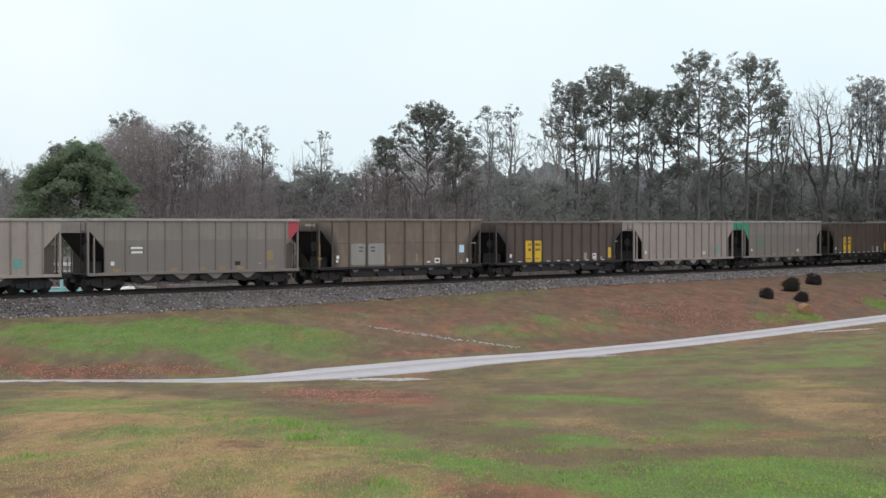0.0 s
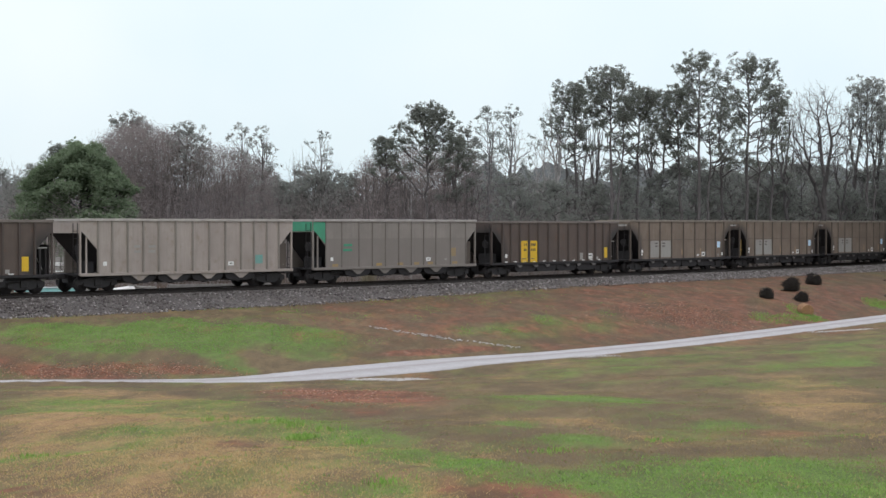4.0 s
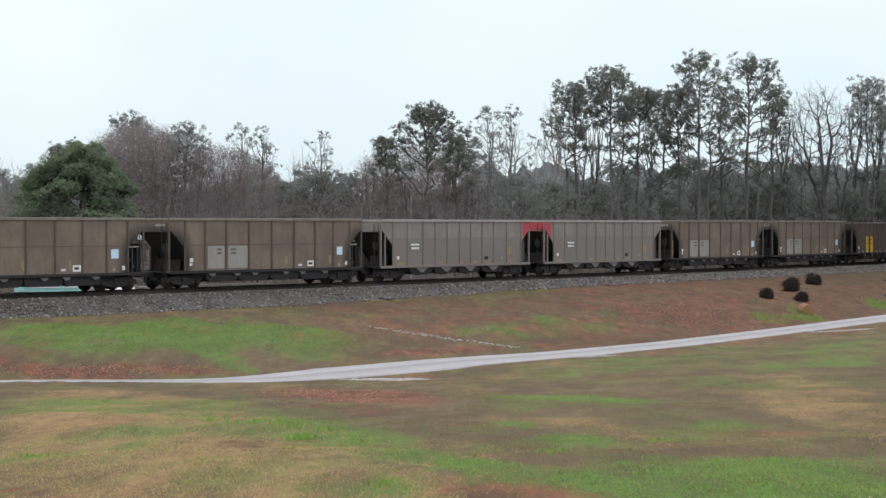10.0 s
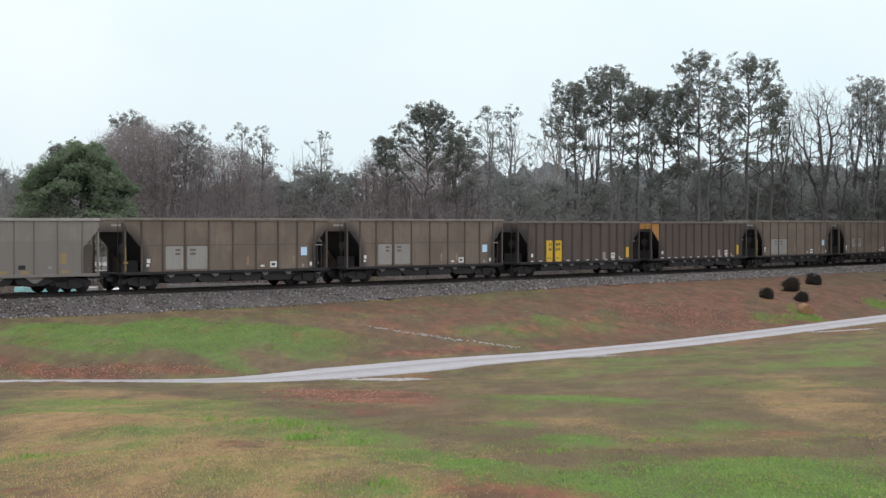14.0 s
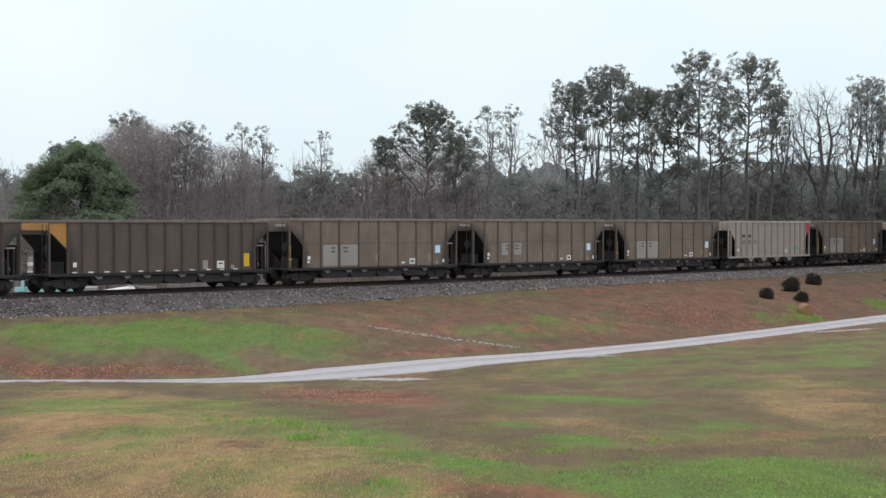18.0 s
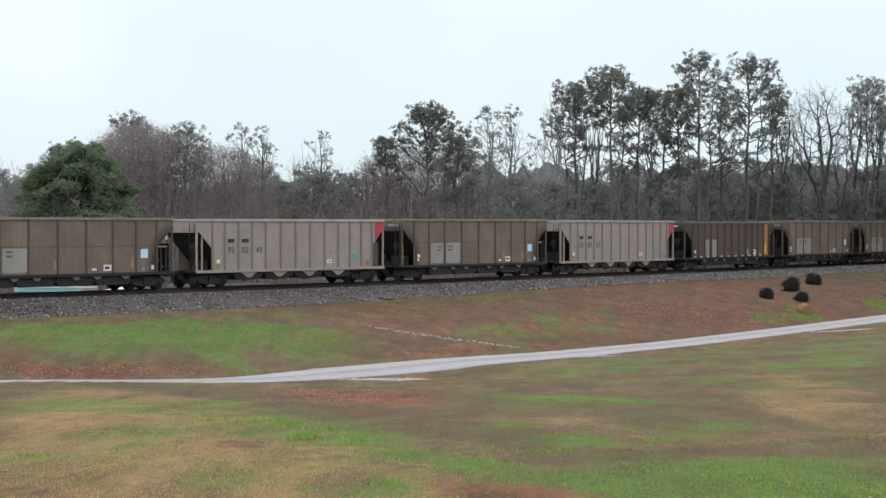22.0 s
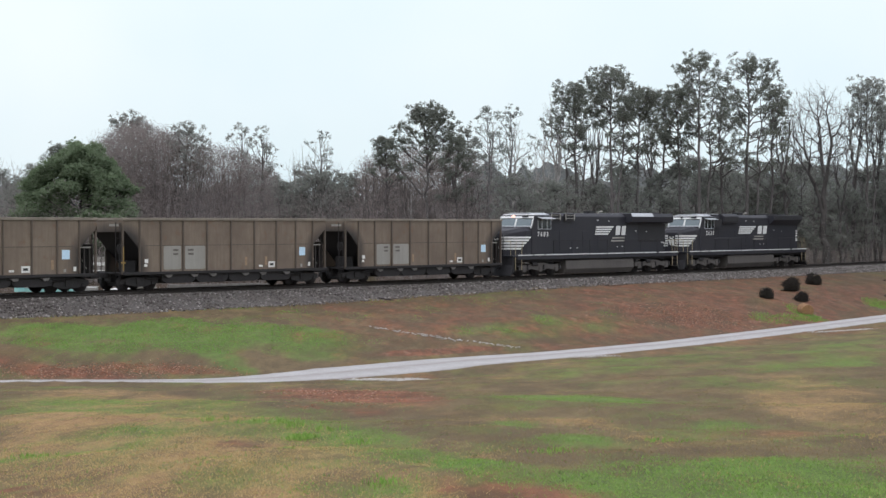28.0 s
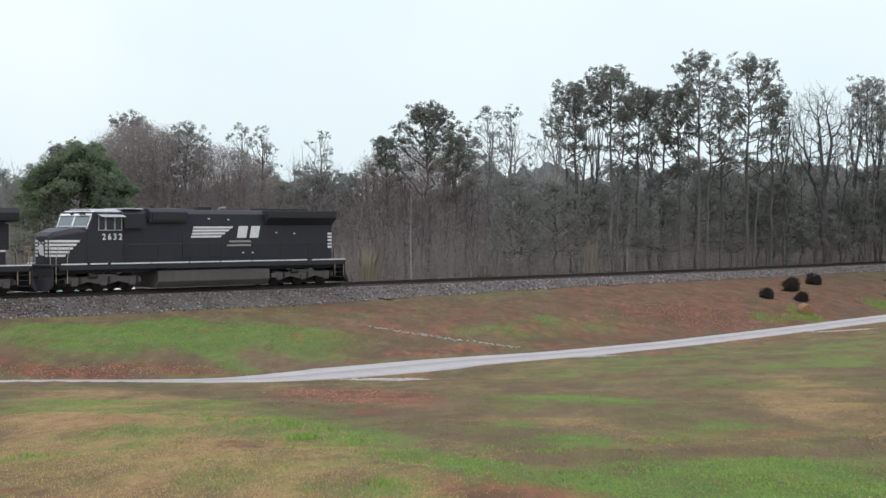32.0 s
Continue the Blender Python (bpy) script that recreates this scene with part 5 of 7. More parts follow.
# ---- trees: skeletons of tapered limbs, crowns of many small leaves ----
def tubes(segs, n=4):
    """Vertices and faces of open tapered tubes; each row: from, to, both radii."""
    s = np.asarray(segs, float)
    a, b, r0, r1 = s[:, 0:3], s[:, 3:6], s[:, 6:7], s[:, 7:8]
    d = b - a
    d /= np.linalg.norm(d, axis=1)[:, None] + 1e-9
    ref = np.where(np.abs(d[:, 2:3]) > 0.9, np.array([[1.0, 0, 0]]), np.array([[0, 0, 1.0]]))
    u = np.cross(d, ref)
    u /= np.linalg.norm(u, axis=1)[:, None] + 1e-9
    w = np.cross(d, u)
    ring = [u * math.cos(6.2832 * i / n) + w * math.sin(6.2832 * i / n) for i in range(n)]
    v = np.stack([a + q * r0 for q in ring] + [b + q * r1 for q in ring], 1)
    f = np.array([(i, (i + 1) % n, n + (i + 1) % n, n + i) for i in range(n)])
    return v.reshape(-1, 3), (f[None] + 2 * n * np.arange(len(s))[:, None, None]).reshape(-1, 4)


def leaves(rng, at, length, width, flat=0.5):
    """A pointed leaf (two triangles) at each place, turned at random."""
    k = len(at)
    d = rng.normal(size=(k, 3))
    d[:, 2] *= flat
    d /= np.linalg.norm(d, axis=1)[:, None]
    u = np.cross(d, rng.normal(size=(k, 3)))
    u /= np.linalg.norm(u, axis=1)[:, None] + 1e-9
    ln = length * (0.6 + 0.8 * rng.rand(k, 1))
    wd = width * (0.6 + 0.8 * rng.rand(k, 1))
    v = np.stack([at, at + d * ln * 0.45 + u * wd, at + d * ln, at + d * ln * 0.45 - u * wd], 1)
    return v.reshape(-1, 3), (np.array([[0, 1, 2, 3]]) + 4 * np.arange(k)[:, None])


def limb(rng, segs, a, d, length, r, n=4, droop=0.0, wander=0.18):
    """A wandering limb; returns its points."""
    pts = [np.array(a, float)]
    d = np.array(d, float)
    for i in range(n):
        d = d + rng.normal(size=3) * wander + np.array([0, 0, droop])
        d /= np.linalg.norm(d)
        q = pts[-1] + d * length / n
        segs.append((*pts[-1], *q, r * (1 - i / n * 0.75), r * (1 - (i + 1) / n * 0.75)))
        pts.append(q)
    return pts, d


def bough(rng, segs, a, b, r0, r1, n=4, sway=0.07, sag=0.06):
    """A crooked branch from a to b; returns its points."""
    a, b = np.asarray(a, float), np.asarray(b, float)
    ln = np.linalg.norm(b - a)
    pts = [a]
    for i in range(1, n + 1):
        t = i / n
        q = a + (b - a) * t + (rng.normal(size=3) * sway * ln - np.array([0, 0, sag * ln * 4 * t * (1 - t)])) * (i < n)
        segs.append((*pts[-1], *q, r0 + (r1 - r0) * (i - 1) / n, r0 + (r1 - r0) * t))
        pts.append(q)
    return pts


def crowned_pine(seed, height, dense, low, radius, full=1.0, stems=1, lean=0.0, side=0.0, per=14, lobes=15, needle=0.2):
    """A tall pine: one or two bare stems, a bumpy dome of needle clumps from `dense` up, and a few flat clumps on long limbs from `low` up."""
    rng = np.random.RandomState(seed)
    segs, tufts, lines_ = [], [], []
    r0 = 0.0095 * height + 0.03
    for k in range(stems):
        top = height * (0.93 - 0.14 * k)
        x = (0.0, radius * 0.42, -radius * 0.35)[k]
        n, pts = 12, [np.array([x * 0.5, 0.1 * k, 0.0])]
        for i in range(1, n + 1):
            t = i / n
            q = np.array([x * (0.5 + 0.5 * t) + lean * height * t + rng.normal() * 0.09, rng.normal() * 0.09, top * t])
            segs.append((*pts[-1], *q, r0 * (1 - 0.8 * (i - 1) / n) * (0.72 if k else 1), r0 * (1 - 0.8 * t) * (0.72 if k else 1)))
            pts.append(q)
        lines_.append(np.array(pts))

    def stem(k, z):
        p = lines_[k]
        return np.array([np.interp(z, p[:, 2], p[:, 0]), np.interp(z, p[:, 2], p[:, 1]), min(z, p[-1, 2])])

    def clump(c, rx, rz, count, k, limb_r):
        out = math.hypot(*(c - stem(k, c[2]))[:2])
        root = stem(k, max(c[2] - out * rng.uniform(0.35, 0.95) - rz, 0.25 * height))
        p = bough(rng, segs, root, c, limb_r, 0.02, 5, 0.05, 0.05)
        for _ in range(count):
            d = rng.normal(size=3)
            d = d / np.linalg.norm(d) * rng.rand() ** 0.36 * np.array([rx, rx, rz])
            e = c + d
            bough(rng, segs, p[3 + rng.randint(3)], e, 0.016, 0.008, 2, 0.08, 0.0)
            tufts.append(e)
            if rng.rand() < 0.7:
                tufts.append(e + rng.normal(size=3) * 0.13)

    for i in range(lobes):
        u = (i + rng.rand()) / lobes
        z = height * (dense + (1 - dense) * u * 0.94)
        allowed = radius * math.sqrt(max(0.1, 1 - (max(0.0, u - 0.2) / 0.84) ** 3))
        out = allowed * math.sqrt(rng.uniform(0.1, 1.0)) * 0.88
        az = i * 2.4 + rng.normal() * 0.5
        k = rng.randint(stems)
        if z > lines_[k][-1, 2] - 0.4:
            k = 0
        if i >= lobes - 2:
            out *= 0.35
        c = stem(k, z) + np.array([math.cos(az) * out + side * radius * (1 - 0.5 * u), math.sin(az) * out, 0.0])
        rx = radius * rng.uniform(0.3, 0.5)
        clump(c, rx, rx * rng.uniform(0.55, 0.85), int(27 * full * rng.uniform(0.7, 1.2)), k, 0.03 + 0.014 * out)
    for i in range(int(3 + 9 * (dense - low) / 0.3)):
        z = height * rng.uniform(low, dense)
        az, out, k = i * 2.4 + rng.normal() * 0.6, radius * rng.uniform(0.45, 1.12), rng.randint(stems)
        c = stem(k, z) + np.array([math.cos(az) * out, math.sin(az) * out, 0.0])
        rx = radius * rng.uniform(0.24, 0.42)
        clump(c, rx, rx * rng.uniform(0.26, 0.42), int(14 * full), k, 0.03 + 0.016 * out)
    for _ in range(9):
        t, az = rng.uniform(0.3, max(low, 0.36)) * height, rng.rand() * 6.283
        a = stem(rng.randint(stems), t)
        ln = rng.uniform(0.5, 1.6)
        bough(rng, segs, a, a + np.array([math.cos(az), math.sin(az), rng.uniform(-0.1, 0.5)]) * ln, 0.028, 0.01, 4, 0.1, 0.05)
    c = np.array(tufts)
    c = c + np.array([0, 0, 1.0]) * ((c[:, 2:3] / c[:, 2].max()) ** 6 * (height - 0.1 - c[:, 2].max()))
    c = np.repeat(c, per, 0) + rng.normal(size=(len(c) * per, 3)) * np.array([0.075, 0.075, 0.055])
    return tubes(segs, 5), leaves(rng, c, needle, 0.036, 0.9)


def fanned(seed, height, radius, low=0.4, fork=0.3, tips=420, thick=1.0, lean=0.0, shell=0.45, twig=0.008):
    """A leafless tree whose limbs part again and again to reach the twig ends of a rounded crown."""
    rng = np.random.RandomState(seed)
    d = rng.normal(size=(tips, 3))
    d /= np.linalg.norm(d, axis=1)[:, None]
    d *= rng.rand(tips, 1) ** shell * rng.uniform(0.82, 1.08, (tips, 1))
    d[:, 2] = np.where(d[:, 2] < 0, d[:, 2] * 0.9, d[:, 2])
    mid = height * (1 + low) / 2
    ends = d * np.array([radius, radius, height * (1 - low) / 2]) + np.array([lean * height, 0.0, mid])
    ends[:, 2] *= height / ends[:, 2].max()
    segs = []
    r_all = (0.011 * height + 0.02) * thick
    foot = np.array([lean * height * 0.25, 0.0, height * fork])
    bough(rng, segs, np.zeros(3), foot, r_all * 1.25, r_all, 5, 0.02, 0.0)

    def part_ways(node, idx, r):
        if len(idx) == 1:
            bough(rng, segs, node, ends[idx[0]], max(r, twig), twig * 0.7, 2, 0.09, 0.02)
            return
        q = ends[idx] - node
        q = q / (np.linalg.norm(q, axis=1)[:, None] + 1e-6)
        _, _, axes = np.linalg.svd(q - q.mean(0), full_matrices=False)
        order = idx[np.argsort(q @ axes[0] + rng.normal(size=len(idx)) * 0.03)]
        cut = min(max(int(len(order) * rng.uniform(0.3, 0.7)), 1), len(order) - 1)
        for group in (order[:cut], order[cut:]):
            far = ends[group].mean(0) - node
            to = node + far * (rng.uniform(0.3, 0.5) if len(group) > 4 else rng.uniform(0.4, 0.65)) + np.array([0, 0, 0.03 * np.linalg.norm(far)])
            rr = max(r * (len(group) / len(idx)) ** 0.5, twig)
            bough(rng, segs, node, to, r * 0.3 + rr * 0.7, rr, 3 if len(group) > 12 else 1, 0.06, 0.06)
            part_ways(to, group, rr)

    part_ways(foot, np.arange(tips), r_all)
    s = np.array(segs)
    big = s[:, 6] > max(0.028, twig * 2.2)
    return tubes(s[big], 5), tubes(s[~big], 3)


# most needle, leaf and bark tones are lifted and greyed to carry the haze
NEEDLES = islands("pine_needles", [(0.162, 0.175, 0.151), (0.197, 0.210, 0.181), (0.227, 0.240, 0.207), (0.173, 0.186, 0.160)], 0.9, 0.5)
NEEDLEGREY = islands("grey_green_needles", [(0.25, 0.262, 0.24), (0.3, 0.31, 0.285), (0.265, 0.272, 0.25)], 0.9, 0.35)
NEEDLEHAZE = islands("haze_grey_needles", [(0.225, 0.24, 0.213), (0.255, 0.266, 0.238), (0.24, 0.25, 0.224)], 0.9, 0.55)
NEEDLEPALE = islands("haze_pale_needles", [(0.24, 0.265, 0.25), (0.3, 0.325, 0.3), (0.27, 0.28, 0.265)], 0.9, 0.4)
BIGLEAF = islands("glossy_evergreen_leaves", [(0.16, 0.215, 0.125), (0.185, 0.24, 0.145), (0.21, 0.26, 0.17), (0.17, 0.225, 0.135), (0.23, 0.28, 0.19)], 0.9, 0.5)
SCRUB = islands("withered_brown_leaves", [(0.26, 0.222, 0.212), (0.29, 0.248, 0.236), (0.255, 0.236, 0.22), (0.29, 0.246, 0.23)], 0.95, 0.55)
VINES = islands("grey_green_undergrowth", [(0.263, 0.246, 0.233), (0.291, 0.267, 0.252), (0.252, 0.260, 0.230), (0.280, 0.252, 0.241)], 0.95, 0.6)
PINEBARK = plain("grey_brown_pine_bark", (0.135, 0.122, 0.118), 0.9, 0.0, 0.5, 5)
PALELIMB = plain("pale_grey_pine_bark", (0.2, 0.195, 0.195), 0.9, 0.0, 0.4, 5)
GREYBARK = plain("grey_bare_twigs", (0.29, 0.265, 0.262), 0.9, 0.0, 0.35, 3)
BROWNBARK = plain("brown_bare_twigs", (0.165, 0.137, 0.13), 0.9, 0.0, 0.35, 3)
DARKTWIGS = plain("fine_dark_twigs", (0.15, 0.132, 0.128), 0.9, 0.0, 0.3, 3)
THICKET = plain("grey_thicket_stems", (0.3, 0.262, 0.252), 0.9, 0.0, 0.35, 3)
DARKLIMB = plain("dark_bare_limbs", (0.088, 0.08, 0.077), 0.9, 0.0, 0.3, 4)
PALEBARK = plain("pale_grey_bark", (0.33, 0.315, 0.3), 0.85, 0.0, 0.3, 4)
FARWOODS = plain("haze_tinted_far_woods", (0.135, 0.145, 0.142), 1.0, 0.0, 0.45, 0.5)
FOCAL = 784 / math.tan(radians(29.75 / 2))


def spot(x, deep):
    """A place on the ground at a bearing across the view and a distance."""
    wx = (x - 784) / FOCAL * deep
    return wx, deep, gz(wx, deep)


def rise_to(y, deep, z):
    return EYE[2] + (399.4 - y) * deep / FOCAL - z


def plant(name, label, x, deep, trunk, crown, bark, leaf, spin=0.0, category="tree", group="woods behind the railway"):
    wx, wy, z = spot(x, deep)
    t = empty(name, label, category, group, pose(wx, wy, z - 0.05, 0, 0, spin))
    part("trunk", trunk if isinstance(trunk, bpy.types.Mesh) else raw_mesh("trunk", *trunk, bark), None, t)
    if crown is not None:
        part("crown", crown if isinstance(crown, bpy.types.Mesh) else raw_mesh("crown", *crown, leaf), None, t)
    return t


# tall pines: bearing, top, distance, start of the dome, lowest clumps, crown radius, fullness, stems, lean, side, tone (dark, grey, pale)
PINES = [(112, 251, 152, 0.84, 0.78, 1.5, 0.5, 1, 0.0, 0.0, 0), (234, 193, 160, 0.62, 0.5, 2.1, 0.75, 1, 0.0, 0.0, 1), (330, 214, 152, 0.6, 0.45, 1.9, 0.75, 1, 0.0, 0.1, 1), (427, 217, 158, 0.42, 0.3, 1.25, 0.32, 1, 0.0, 0.0, 1),
         (464, 222, 152, 0.42, 0.3, 1.6, 0.4, 1, 0.0, 0.0, 1), (569, 231, 178, 0.42, 0.35, 1.8, 0.28, 1, 0.0, 0.0, 2), (755, 177, 136, 0.73, 0.6, 2.35, 1.1, 1, 0.0, 0.0, 0),
         (684, 238, 140, 0.78, 0.66, 1.1, 0.55, 1, 0.0, -0.1, 0), (806, 240, 142, 0.66, 0.5, 1.2, 0.7, 1, 0.01, 0.1, 0), (826, 214, 150, 0.5, 0.4, 1.2, 0.55, 1, 0.0, 0.0, 1),
         (866, 187, 150, 0.45, 0.35, 1.5, 0.4, 1, 0.0, 0.0, 2), (905, 183, 160, 0.45, 0.35, 2.0, 0.42, 1, 0.0, 0.0, 2)]
PINES_EAST = [(1018, 141, 150, 0.7, 0.56, 2.1, 1.0, 3, 0.0, -0.1, 0), (1081, 113, 141, 0.72, 0.6, 2.15, 1.15, 2, 0.0, 0.0, 0), (1128, 146, 146, 0.78, 0.55, 1.8, 0.9, 1, 0.01, 0.0, 0),
              (1168, 158, 152, 0.7, 0.5, 1.5, 0.6, 1, 0.03, 0.0, 0), (1206, 148, 148, 0.66, 0.5, 1.6, 0.75, 1, -0.02, 0.0, 0), (1236, 90, 146, 0.66, 0.48, 2.4, 0.95, 2, 0.0, 0.0, 0),
              (1276, 150, 152, 0.62, 0.46, 1.7, 0.6, 1, 0.0, 0.0, 0), (1322, 92, 150, 0.7, 0.46, 2.5, 1.05, 2, 0.0, 0.2, 0), (1364, 150, 154, 0.6, 0.45, 1.6, 0.6, 1, 0.01, 0.1, 0),
              (1533, 133, 176, 0.72, 0.5, 2.3, 0.95, 2, 0.0, 0.1, 1), (1572, 168, 180, 0.6, 0.45, 2.2, 0.8, 1, 0.0, 0.0, 1)]
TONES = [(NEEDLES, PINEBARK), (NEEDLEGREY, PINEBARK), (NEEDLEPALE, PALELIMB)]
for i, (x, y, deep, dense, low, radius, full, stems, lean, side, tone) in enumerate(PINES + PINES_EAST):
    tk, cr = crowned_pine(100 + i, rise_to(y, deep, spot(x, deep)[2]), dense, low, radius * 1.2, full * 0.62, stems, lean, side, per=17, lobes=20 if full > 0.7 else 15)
    plant("pine_tree", ("tall dark pine with bare lower trunk at the woods' edge", "tall grey-green pine with a sparse crown", "distant pine with a thin sparse crown in haze-paled colours")[tone], x, deep, tk, cr, TONES[tone][1], TONES[tone][0])

# leafless trees: bearing, top, distance, crown radius, lowest twigs, fork, twig ends, limbs, twigs
BARE = [(12, 268, 190, 2.6, 0.3, 0.25, 300, PALEBARK, PALEBARK), (-34, 262, 185, 3.0, 0.3, 0.25, 300, GREYBARK, GREYBARK), (172, 226, 162, 2.0, 0.25, 0.25, 420, BROWNBARK, BROWNBARK), (205, 216, 158, 2.1, 0.2, 0.25, 480, DARKTWIGS, BROWNBARK),
        (252, 210, 154, 2.2, 0.2, 0.25, 560, DARKTWIGS, BROWNBARK), (282, 228, 150, 2.0, 0.2, 0.25, 480, DARKTWIGS, BROWNBARK), (308, 234, 150, 2.0, 0.2, 0.25, 480, DARKTWIGS, BROWNBARK), (352, 232, 150, 2.1, 0.2, 0.25, 520, DARKTWIGS, BROWNBARK),
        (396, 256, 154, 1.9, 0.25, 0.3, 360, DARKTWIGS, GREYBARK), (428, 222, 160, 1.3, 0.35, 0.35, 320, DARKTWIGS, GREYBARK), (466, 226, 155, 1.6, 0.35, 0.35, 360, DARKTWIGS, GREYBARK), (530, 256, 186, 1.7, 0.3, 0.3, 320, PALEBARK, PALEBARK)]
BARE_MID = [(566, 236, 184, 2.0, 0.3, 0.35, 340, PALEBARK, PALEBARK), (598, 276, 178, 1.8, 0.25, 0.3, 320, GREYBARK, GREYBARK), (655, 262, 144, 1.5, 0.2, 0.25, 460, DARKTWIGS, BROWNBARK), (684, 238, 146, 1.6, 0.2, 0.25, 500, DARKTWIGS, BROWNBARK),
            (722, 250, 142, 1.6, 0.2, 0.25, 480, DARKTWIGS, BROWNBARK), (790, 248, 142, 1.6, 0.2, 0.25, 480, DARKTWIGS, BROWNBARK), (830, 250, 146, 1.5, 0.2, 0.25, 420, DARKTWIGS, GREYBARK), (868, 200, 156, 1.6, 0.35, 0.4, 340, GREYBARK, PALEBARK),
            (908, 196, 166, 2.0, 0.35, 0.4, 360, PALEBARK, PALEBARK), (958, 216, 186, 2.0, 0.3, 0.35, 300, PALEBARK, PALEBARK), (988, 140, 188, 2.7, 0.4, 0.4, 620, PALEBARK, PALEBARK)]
BARE_EAST = [(1446, 139, 168, 4.0, 0.42, 0.28, 1900, DARKLIMB, DARKTWIGS), (1390, 176, 162, 2.2, 0.4, 0.36, 110, DARKLIMB, DARKTWIGS), (1488, 226, 172, 2.4, 0.4, 0.36, 110, DARKLIMB, DARKTWIGS), (1512, 150, 178, 2.2, 0.5, 0.42, 240, DARKLIMB, DARKTWIGS),
             (1552, 160, 182, 2.0, 0.5, 0.45, 300, DARKLIMB, DARKTWIGS), (1150, 196, 158, 2.0, 0.45, 0.4, 200, PINEBARK, DARKTWIGS), (1052, 188, 158, 1.6, 0.45, 0.42, 160, PINEBARK, DARKTWIGS), (1030, 230, 162, 2.4, 0.35, 0.3, 220, PINEBARK, DARKTWIGS)]
for i, (x, y, deep, radius, low, fork, tips, limbs, fine) in enumerate(BARE + BARE_MID + BARE_EAST):
    oak = i == len(BARE + BARE_MID)
    tk, cr = fanned(300 + i, rise_to(y, deep, spot(x, deep)[2]), radius, low, fork, tips, 1.4 if oak else 0.9, -0.05 if oak else 0.0, 0.22 if oak else 0.45, 0.01 if fine is DARKTWIGS and not oak else 0.0075)
    plant("bare_tree", "leafless oak with stout dark limbs and a fanned crown" if oak else "leafless grey-brown winter tree with fine twigs", x + (16 if oak else 0), deep, tk, cr, limbs, fine)

# the broad evergreen beside the track
rng = np.random.RandomState(77)
wx, wy, z = spot(140, 129)
tall = rise_to(254, 129, z)
segs, clumps = [], []
limb(rng, segs, (0, 0, 0), (0, 0, 1), tall * 0.85, 0.2, 6, 0, 0.05)
for i in range(92):
    # a heavy limb ends in a lumpy mass of leaves
    t, az = ((i + rng.rand()) / 92) ** 0.8, i * 2.4 + rng.normal() * 0.4
    reach = 4.7 * math.sqrt(max(0.0, 1 - t ** 2.4)) * rng.uniform(0.78, 1.04) + 0.15
    end = np.array([math.cos(az) * reach, math.sin(az) * reach, 0.4 + (tall - 0.9) * t * rng.uniform(0.94, 1.04)])
    p = bough(rng, segs, (0, 0, max(end[2] - 0.5 * reach, 0.3)), end, 0.06, 0.02, 4, 0.04, 0.05)
    size = rng.uniform(0.5, 0.95)
    for _ in range(int(34 * size)):
        d = rng.normal(size=3)
        d = d / np.linalg.norm(d) * rng.rand() ** 0.35 * np.array([size, size, size * 0.75])
        bough(rng, segs, p[3 + rng.randint(2)], end + d, 0.014, 0.008, 2, 0.06, 0.0)
        clumps += [end + d]
    clumps += [p[2] + rng.normal(size=3) * 0.4 for _ in range(5)]
c = np.array(clumps)
c = np.repeat(c, 30, 0) + rng.normal(size=(len(c) * 30, 3)) * np.array([0.17, 0.17, 0.12])
plant("magnolia_tree", "broad dense dark-green evergreen with large leaves", 140, 129, tubes(segs, 5), leaves(rng, c, 0.26, 0.07, 0.6), PINEBARK, BIGLEAF)

# shorter evergreens and saplings that fill the woods, shared shapes
short = []
for i in range(4):
    tk, cr = crowned_pine(500 + i, 9.0, 0.3, 0.15, 2.6, 0.6, 1, 0.0, 0.0, 12, 16, 0.26)
    short.append((raw_mesh("trunk", *tk, PINEBARK), raw_mesh("crown", *cr, NEEDLEHAZE)))
rng = np.random.RandomState(9)
FILL = [(x, float(np.interp(x, [900, 1200, 1568], [134, 150, 182])) + rng.uniform(0, 14)) for x in list(range(920, 1340, 62)) + list(range(1340, 1640, 26))]
FILL += [(x, rng.uniform(165, 215)) for x in list(range(880, 1640, 34)) + list(range(380, 650, 16)) + list(range(-40, 70, 18)) + [700, 760, 840]]
for i, (x, deep) in enumerate(FILL):
    wx, wy, z = spot(x + rng.uniform(-12, 12), deep)
    top = rng.uniform(272, 335) + (14 if x < 700 else 0)
    k = rise_to(top, deep, z) / 9.0
    tk, cr = short[i % 4]
    t = plant("young_pine", "short bushy pine in the wood's middle storey", x, deep, tk, cr, None, None, rng.uniform(0, 360))
    t.scale = (k * rng.uniform(0.9, 1.3), k * rng.uniform(0.9, 1.3), k)
thin = []
for i in range(6):
    tk, cr = fanned(700 + i, 9.0, 2.0 + 0.2 * (i % 3), 0.12, 0.2, 170, 0.7, 0.0, 0.5, 0.008)
    thin.append((raw_mesh("trunk", *tk, DARKTWIGS), raw_mesh("twigs", *cr, (BROWNBARK, DARKTWIGS, BROWNBARK)[i % 3])))
for i in range(60):
    x = rng.uniform(-60, 1640)
    edge = np.interp(x, [0, 400, 800, 1200, 1568], [112, 118, 122, 142, 172])
    deep = edge + rng.uniform(12, 60) + (26 if x < 285 else 0)
    t = plant("bare_sapling", "thin leafless sapling in the grey thicket", x, deep, *thin[i % 6], None, None, rng.uniform(0, 360))
    z = t.location.z
    k = rise_to(rng.uniform(292, 350), deep, z) / 9.0
    t.scale = (k, k, k)

